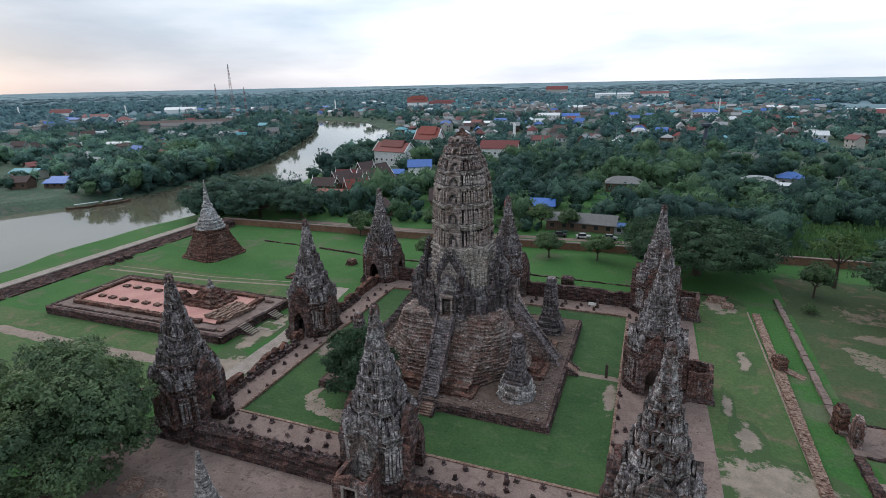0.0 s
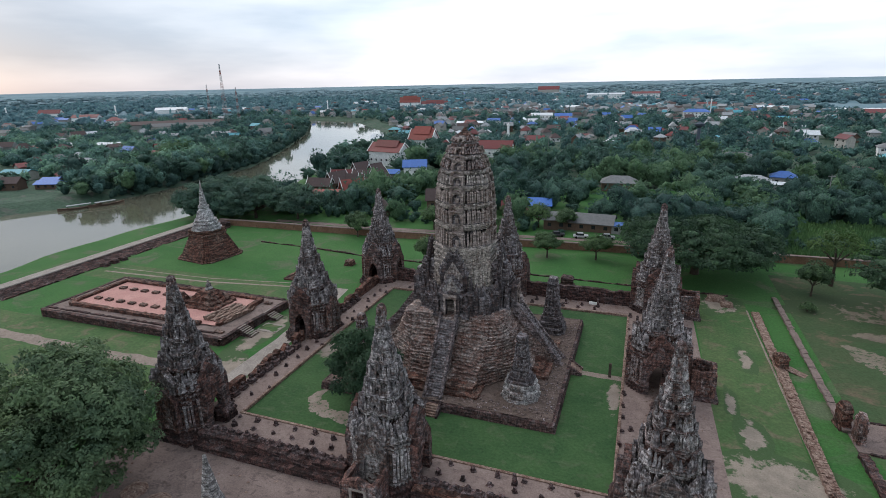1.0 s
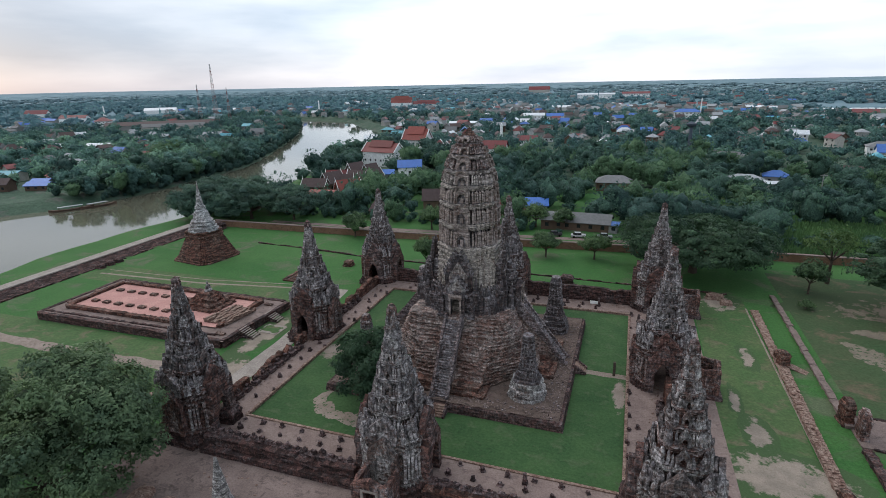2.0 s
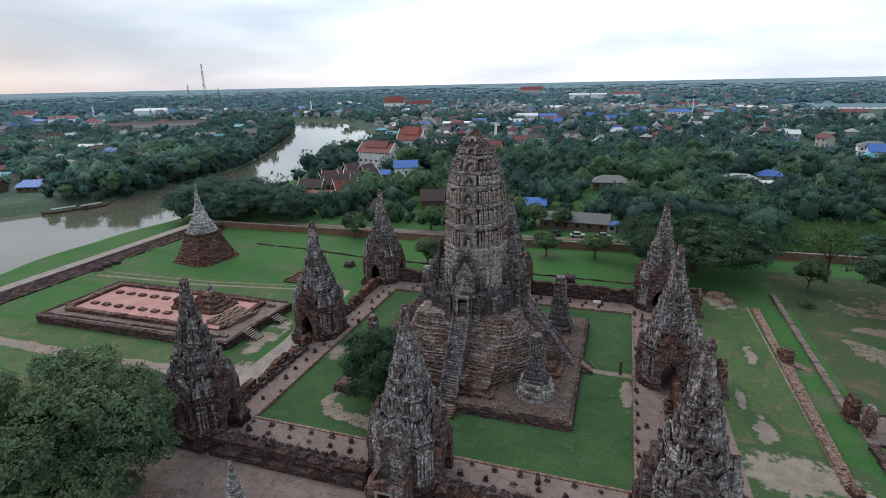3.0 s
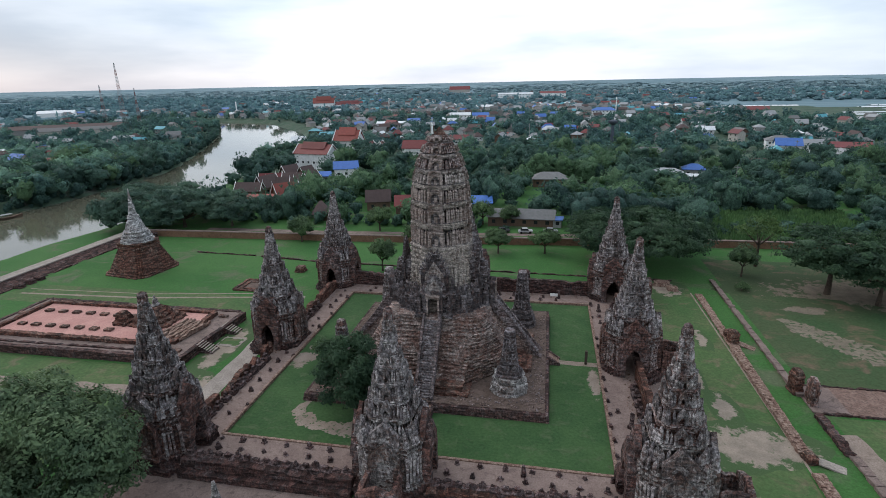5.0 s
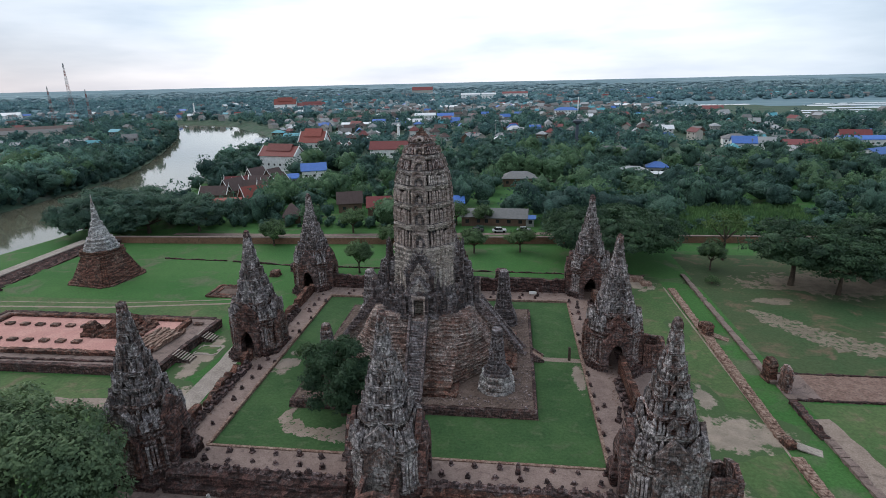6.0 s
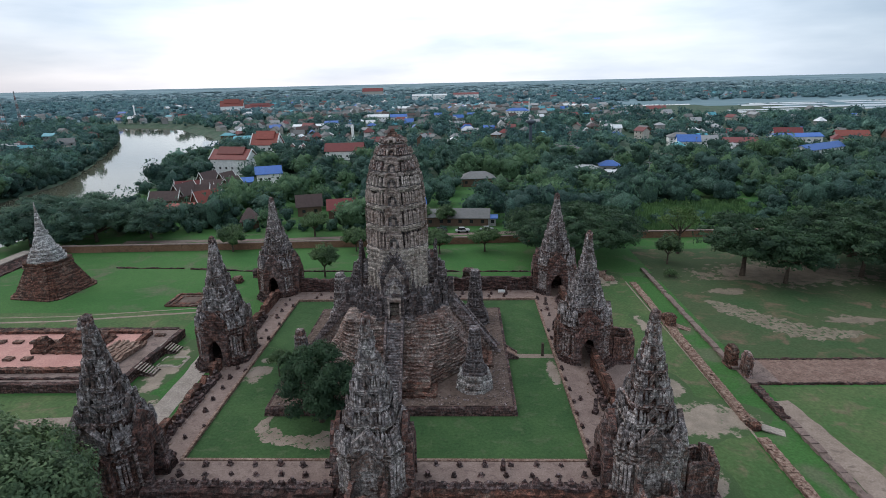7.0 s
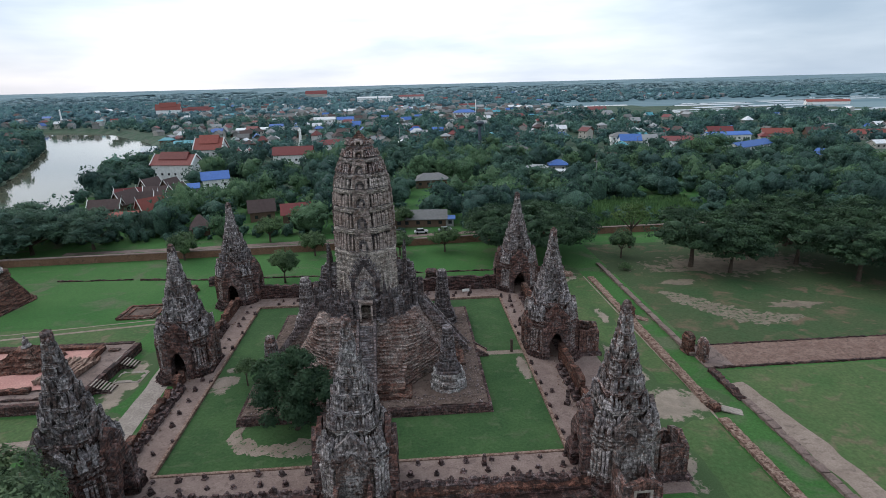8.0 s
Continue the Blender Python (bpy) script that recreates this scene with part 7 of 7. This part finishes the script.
make_spire_tower(-69, 318, 13, 1.1, "slender white memorial tower beside the hall", "white_tower")
make_spire_tower(86, 540, 22, 0.7, "thin white water pipe tower with a small tank", "pipe_tower")
make_spire_tower(-790, 590, 16, 1.2, "white bell tower of a far temple", "far_chedi")
make_spire_tower(-1010, 560, 15, 1.3, "white bell tower of a far temple", "far_chedi")
make_spire_tower(-470, 720, 17, 1.1, "white spire of a far temple by the river", "far_chedi")

M_POND = plain("pond_water", (0.10, 0.12, 0.12), 0.04, 0.5, 0.02)
for x0, x1, y0, y1 in ((262, 350, 752, 772), (342, 400, 566, 580), (345, 420, 600, 612), (405, 470, 572, 590), (410, 480, 640, 662), (410, 520, 700, 722), (440, 540, 742, 760), (480, 560, 590, 606), (485, 570, 640, 668), (560, 640, 700, 724), (575, 650, 752, 780), (640, 800, 772, 792),
                       (500, 560, 522, 534), (720, 840, 836, 858), (580, 700, 545, 558)):
    patch("pond", [(x0 - 12, y0), (x0 + 0.3 * (x1 - x0), y0 + 2), (x1, y0 + 3), (x1 + 8, y1 + 9), (x0 + 0.6 * (x1 - x0), y1 + 8), (x0 - 4, y1 + 7)], OUT + 0.35, M_POND, "flat flooded field reflecting the pale sky", "pond")
M_TALL = foliage("tall_grass", (0.066, 0.14, 0.056), (0.110, 0.20, 0.085), 0.2)


def make_car(x, y, rz, color, label):
    t = thing("car", x, y, OUT + 0.06, rz, label, "car", "parked cars")
    bm = boxes((-2.1, 2.1, -0.85, 0.85, 0.35, 0.95))
    bmesh.ops.bevel(bm, geom=bm.edges[:], offset=0.12, segments=2, affect="EDGES")
    part("body", bm, plain("car_paint", color, 0.3, 0.5), t)
    bm = boxes((-1.5, 0.9, -0.75, 0.75, 0.93, 1.5))
    for v in bm.verts:
        if v.co.z > 1.2:
            v.co.x *= 0.75
            v.co.y *= 0.88
    part("cabin", bm, M_GLASS, t)
    part("roof", boxes((-1.05, 0.6, -0.64, 0.64, 1.5, 1.54)), plain("car_paint", color, 0.3, 0.5), t)
    for sx in (-1.3, 1.3):
        for sy in (-0.86, 0.86):
            bm = bmesh.new()
            tube(bm, (sx, sy - 0.1, 0.33), (sx, sy + 0.1, 0.33), 0.33, 0.33, 12)
            part("wheel", bm, M_DARK, t)


make_car(10.2, 76.6, 8, (0.42, 0.42, 0.43), "white pickup parked on the dirt road")
make_car(17.5, 77.5, 5, (0.25, 0.26, 0.28), "grey car parked on the dirt road")
make_car(3.5, 76.5, 12, (0.05, 0.05, 0.06), "black car parked on the dirt road")


def make_pole(x, y, h):
    t = thing("utility_pole", x, y, OUT, random.uniform(-20, 20), "slim grey concrete utility pole with a crossarm", "pole", "utility poles")
    bm = bmesh.new()
    tube(bm, (0, 0, -0.3), (0, 0, h), 0.2, 0.12, 6)
    part("post", bm, WALLS["grey"], t)
    part("crossarm", boxes((-1.1, 1.1, -0.07, 0.07, h - 0.7, h - 0.5)), WALLS["grey"], t)


for x, y, h in ((88, 146, 10), (60, 205, 11), (104, 214, 11), (140, 226, 11), (176, 236, 11), (30, 250, 11), (-30, 262, 11), (2, 330, 12), (64, 318, 12), (120, 322, 12), (-64, 352, 12), (-104, 300, 11)):
    make_pole(x, y, h)


def make_boat(x, y, rz, ln):
    t = thing("river_boat", x, y, -4.0, rz, "long covered wooden river boat at the bank", "boat", "river boats")
    bm = bmesh.new()
    n = 12
    rows = []
    for i in range(n + 1):
        f = i / n * 2 - 1
        w, up = 1.2 * (1 - abs(f) ** 2.4) + 0.05, 0.55 + 0.7 * f * f
        rows.append([bm.verts.new((f * ln / 2, s * w * k, zz)) for s, k, zz in ((-1, 1, up), (-1, 0.6, -0.2), (1, 0.6, -0.2), (1, 1, up))])
    for a, b in zip(rows, rows[1:]):
        for j in range(4):
            bm.faces.new((a[j], a[(j + 1) % 4], b[(j + 1) % 4], b[j]))
    part("hull", bm, WALLS["wood"], t)
    part("canopy", boxes((-ln * 0.3, ln * 0.25, -1.0, 1.0, 1.7, 1.8)), ROOFS["pale"], t)
    for sx in (-0.28, 0.0, 0.23):
        for sy in (-0.9, 0.9):
            part("post", boxes((sx * ln - 0.05, sx * ln + 0.05, sy - 0.05, sy + 0.05, 0.3, 1.7)), WALLS["wood"], t)


make_boat(-187, 84, 70, 14)
make_boat(-192, 76, 62, 16)


# ---- woods of the town, the river's far side and the distance ----
def woods(name, spots, h, r, quads, leaf, materials, label, seed, masses=5, core=0.72):
    """A wood as one mesh: crowns of lumps with leaves on them, turned and scaled."""
    rng = np.random.default_rng(seed)
    kinds = []
    for i in range(7):
        lobes = full_lobes(rng, h, r, h * 0.1, masses - 1)
        q = leaf_cloud(rng, lobes, max(1, quads // 5), 5, leaf * 0.9, leaf, 0.85) if quads else np.zeros((0, 4, 3))
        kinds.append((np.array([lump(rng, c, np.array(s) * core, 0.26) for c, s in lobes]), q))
    lumps, leaves = [], []
    for x, y, z, k in spots:
        both = kinds[int(rng.integers(7))]
        a = rng.uniform(0, 2 * math.pi)
        c, s = math.cos(a), math.sin(a)
        kz = min(k, 1.15) * rng.uniform(0.95, 1.5)
        for q, out in zip(both, (lumps, leaves)):
            out.append(np.stack((x + k * (q[..., 0] * c - q[..., 1] * s), y + k * (q[..., 0] * s + q[..., 1] * c), z + kz * q[..., 2]), -1))
    tagged(new(name, crown_mesh(name, np.concatenate(lumps), np.concatenate(leaves), *materials)), label, "trees", kind="stuff")


CLEAR = [(-262, -196, 20, 82), (-246, -212, 82, 98), (-300, -262, 78, 108), (6, 30, 126, 150), (-112, -76, 94, 170), (-64, -52, 80, 90), (-48, -26, 92, 106), (-112, -98, 170, 192), (-70, -46, 224, 238), (8, 26, 138, 150), (60, 90, 150, 172), (180, 222, 188, 212), (140, 175, 225, 245), (-112, 140, -200, 66), (-104, -76, 152, 170), (-17, -1, 90, 105), (10, 80, 148, 160), (-95, 115, 66, 79), (64, 106, 72, 108), (-75, -42, 205, 228), (240, 860, 520, 900)]


def spots_in(x0, x1, y0, y1, gap, seed, keep=0.9, wedge=True):
    rng = random.Random(seed)
    out = []
    y = y0
    while y < y1:
        x = x0
        while x < x1:
            px, py = x + rng.uniform(-0.45, 0.45) * gap, y + rng.uniform(-0.45, 0.45) * gap
            x += gap
            if rng.random() > keep or any(a < px < b and c < py < d for a, b, c, d in CLEAR):
                continue
            if wedge and (px < -(py + 90) * 1.65 - 30 or px > (py + 90) * 1.05 + 40):
                continue
            if -950 < px < -100 and py < 690 and river_depth(px, py) > (-0.8 if px < -150 and not (px > -240 and py > 180 and px > -178 - 0.28 * (py - 190)) else (-20 if py > 225 else -9)):
                continue
            if -330 < px < -150 and 300 < py < 520 and river_depth(px, py) > -16:
                continue
            if noise.noise(Vector((px * 0.012, py * 0.012, 3))) > 0.52:
                continue
            if any((px - a) ** 2 + (py - b) ** 2 < (r * 0.7 + 0.5) ** 2 for a, b, r in BUILT):
                continue
            if any(abs(px - a) < r + 6 and 0 < b - py < r + 10 for a, b, r in BUILT) and rng.random() < 0.55:
                continue
            out.append((px, py, OUT - 0.3, rng.choice((0.5, 0.68, 0.82, 0.95, 1.1, 1.35)) * rng.uniform(0.9, 1.1)))
        y += gap
    return out


NEAR_GREENS = ((C_WOODS2, M_WOODS2), (C_WOODS3, M_WOODS3), (C_WOODS, M_WOODS))
HAZED_BANK_GREENS = ((C_BANKSIDE2, M_BANKSIDE2), (C_BANKSIDE3, M_BANKSIDE3), (C_BANKSIDE, M_BANKSIDE))
HAZED_MID_GREENS = ((C_MID2, M_MID2), (C_MID3, M_MID3), (C_MID, M_MID))


def mixed(name, spots, h, r, quads, leaf, label, seed, masses=5, greens=NEAR_GREENS, core=0.72):
    """One wood of three greens."""
    rng = random.Random(seed)
    sorts = ([], [], [])
    for s in spots:
        k = noise.noise(Vector((s[0] * 0.02, s[1] * 0.02, 9))) + rng.uniform(-0.5, 0.5)
        sorts[0 if k > 0.28 else (1 if k < -0.2 else 2)].append(s)
    for i, (m, word) in enumerate(zip(greens, ("light green", "dark green", "green"))):
        woods(name, sorts[i], h, r, quads, leaf, m, f"{word} {label}", seed + i, masses, core)


mixed("grove", spots_in(-260, 240, 66, 240, 8.6, 1, 0.93), 8.4, 5.6, 360, 0.38, "dense trees between the nearest houses", 11, 6)
mixed("town_trees", spots_in(-560, 460, 240, 620, 11.0, 2, 0.82), 6.8, 5.8, 110, 0.72, "trees among the roofs of the town", 21, 3, HAZED_MID_GREENS, 0.6)
mixed("bank_trees", spots_in(-520, -150, 20, 240, 8.8, 5, 0.9), 8.0, 5.4, 300, 0.42, "trees on the far river bank", 31, 5, HAZED_BANK_GREENS)
woods("bushes", [(x + 1.5 * math.sin(7 * x), y, OUT - 0.2, 0.55 + 0.25 * math.sin(3 * x)) for x in range(-92, 116, 3) for y in (80.5 + 0.8 * math.sin(x), 84 + math.sin(2 * x)) if not (6 < x < 25 or -5 < x < 4)], 4.5, 3.4, 150, 0.3, (C_WOODS, M_WOODS), "low green bushes beside the dirt road", 41, 3)
woods("far_trees", spots_in(-1500, 1300, 620, 1500, 24, 3, 0.8) + spots_in(-1500, -555, 200, 620, 20, 6, 0.85), 5.5, 11, 12, 2.3, (C_FAR, M_FAR), "woods far across the plain, coloured with haze", 3, 2, 0.85)
woods("distant_trees", spots_in(-2700, 2300, 1500, 2700, 40, 4, 0.75) + spots_in(-2900, -1500, 420, 1500, 44, 14, 0.7), 5.0, 17, 0, 6.5, (C_DIM, M_DIM), "treelines on the horizon, coloured with haze", 4, 1, 1.0)

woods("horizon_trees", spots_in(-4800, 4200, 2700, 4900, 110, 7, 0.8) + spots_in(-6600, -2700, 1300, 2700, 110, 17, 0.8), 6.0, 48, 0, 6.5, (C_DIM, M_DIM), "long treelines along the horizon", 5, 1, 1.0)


BANK = [(-191, 92), (-191, 141), (-196, 188), (-235, 278), (-281, 369), (-362, 503), (-420, 545)]
bank_spots = []
for (ax, ay), (bx, by) in zip(BANK, BANK[1:]):
    n = int(math.hypot(bx - ax, by - ay) / 3.2)
    bank_spots += [(ax + (bx - ax) * i / n - 2.5 + 2.4 * math.sin(5.1 * i), ay + (by - ay) * i / n, -3.6, 0.7 + 0.35 * math.sin(2.3 * i + ay)) for i in range(n)]
bank_spots += [(x - 8 + 2 * math.sin(y), y + 1.5, z, k * 1.15) for x, y, z, k in bank_spots[::2]]
woods("bank_bushes", bank_spots, 5.0, 3.6, 100, 0.46, (C_WOODS3, M_WOODS3), "dark bushes leaning over the river", 51, 3)


def grass_tufts():
    rng = np.random.default_rng(8)
    n = 9000
    p = np.stack((rng.uniform(60, 108, n), rng.uniform(72, 110, n), np.full(n, OUT)), 1)
    a = rng.uniform(0, math.pi, n)
    w, h = rng.uniform(0.2, 0.5, n), rng.uniform(0.8, 2.4, n)
    dx = np.stack((np.cos(a) * w, np.sin(a) * w, np.zeros(n)), 1)
    up = np.stack((rng.normal(size=n) * 0.3, rng.normal(size=n) * 0.3, h), 1)
    q = np.stack((p - dx, p + dx, p + dx * 0.3 + up, p - dx * 0.3 + up), 1)
    tagged(new("tall_grass", quads_mesh("tall_grass", q, M_TALL)), "bright green tall grass behind the boundary wall", "grass", kind="stuff")


grass_tufts()


# ---- loose bricks, slabs and rubble ----
def block_mesh(name, w, d, h, material, seed):
    bm = boxes((-w / 2, w / 2, -d / 2, d / 2, -h / 2, h / 2))
    shake(bm, 0.06, seed)
    return bm_mesh(bm, name, material)


def lay_blocks(wall_name, label, x0, y0, x1, y1, z, across, along, sizes, name, material, seed):
    """Blocks lying along the top of a low wall, each a piece of its own."""
    rng = random.Random(seed)
    kinds = [block_mesh(name, *sizes, material, i) for i in range(6)]
    bed = thing(wall_name, x0, y0, z, 0, label, "wall", kind="structure")
    n = int(math.hypot(x1 - x0, y1 - y0) / along)
    for i in range(n):
        f = (i + 0.5) / n
        for j in range(across):
            if rng.random() < 0.12:
                continue
            off = (j - (across - 1) / 2) * sizes[0] * 1.05
            piece(name, rng.choice(kinds), bed, pose((x1 - x0) * f + off + rng.uniform(-0.04, 0.04), (y1 - y0) * f + rng.uniform(-0.05, 0.05), rng.uniform(-0.05, 0.05), rng.uniform(-4, 4), rng.uniform(-4, 4), rng.uniform(-7, 7)))


lay_blocks("wall_top_1", "old bricks lying loose on the low wall", 47.4, -21.5, 47.7, -50, -0.12, 3, 0.5, (0.42, 0.44, 0.2), "brick", M_RUBBLE, 1)
lay_blocks("wall_top_1", "old bricks lying loose on the low wall", 47.8, 10, 47.5, -17.2, -0.14, 3, 0.5, (0.42, 0.44, 0.2), "brick", M_RUBBLE, 2)
lay_blocks("wall_top_2", "pale worn slabs along the low wall", 52.6, 42, 52.2, -4.2, -0.14, 1, 1.6, (0.95, 1.5, 0.16), "slab", M_PAVE, 3)
lay_blocks("wall_top_2", "pale worn slabs along the low wall", 53, -17.4, 53.3, -52, -0.18, 1, 1.6, (1.05, 1.5, 0.16), "slab", M_PAVE, 4)


def rubble(label, spots, seed, material):
    rng = random.Random(seed)
    verts, faces = [], []
    for x0, x1, y0, y1, z, n in spots:
        for _ in range(n):
            k = rng.uniform(0.05, 0.15)
            m = pose(rng.uniform(x0, x1), rng.uniform(y0, y1), z + k * 0.25, rng.uniform(-15, 15), rng.uniform(-15, 15), rng.uniform(0, 90))
            b = len(verts)
            verts += [tuple(m @ Vector((sx * k, sy * k * 0.6, sz * k * 0.45))) for sz in (-1, 1) for sx, sy in ((-1, -1), (1, -1), (1, 1), (-1, 1))]
            faces += [tuple(b + i for i in f) for f in ((4, 5, 6, 7), (0, 1, 5, 4), (1, 2, 6, 5), (2, 3, 7, 6), (3, 0, 4, 7))]
    tagged(new("rubble", mesh_of("rubble", verts, faces, material)), label, "rubble", kind="stuff")


rubble("small broken bricks strewn over the platform", [(-16.5, 16.5, -16.2, -13.6, 1.25, 420), (13.8, 16.6, -14, 14, 1.25, 420), (-16.5, -14.2, -14, 14, 1.25, 160), (-16, 16, 14.2, 16.2, 1.25, 120)], 5, M_PAVE)
rubble("broken pale stucco bits on the platform", [(-16.5, 16.5, -16.2, -13.8, 1.26, 90), (13.8, 16.6, -14, 14, 1.26, 90)], 6, M_PARAPET)
rubble("loose bricks along the gallery walls", [(-28.3, -27, -24, 24, 0.28, 160), (27.8, 29.4, -24, 24, 0.28, 200), (-24, 24, -30.6, -29.6, 0.28, 120), (-24, 24, 26, 27.4, 0.28, 160), (30.8, 36.4, -32, 29, -0.56, 120), (-35, 28, -58, -34, -0.58, 160)], 7, M_RUBBLE)
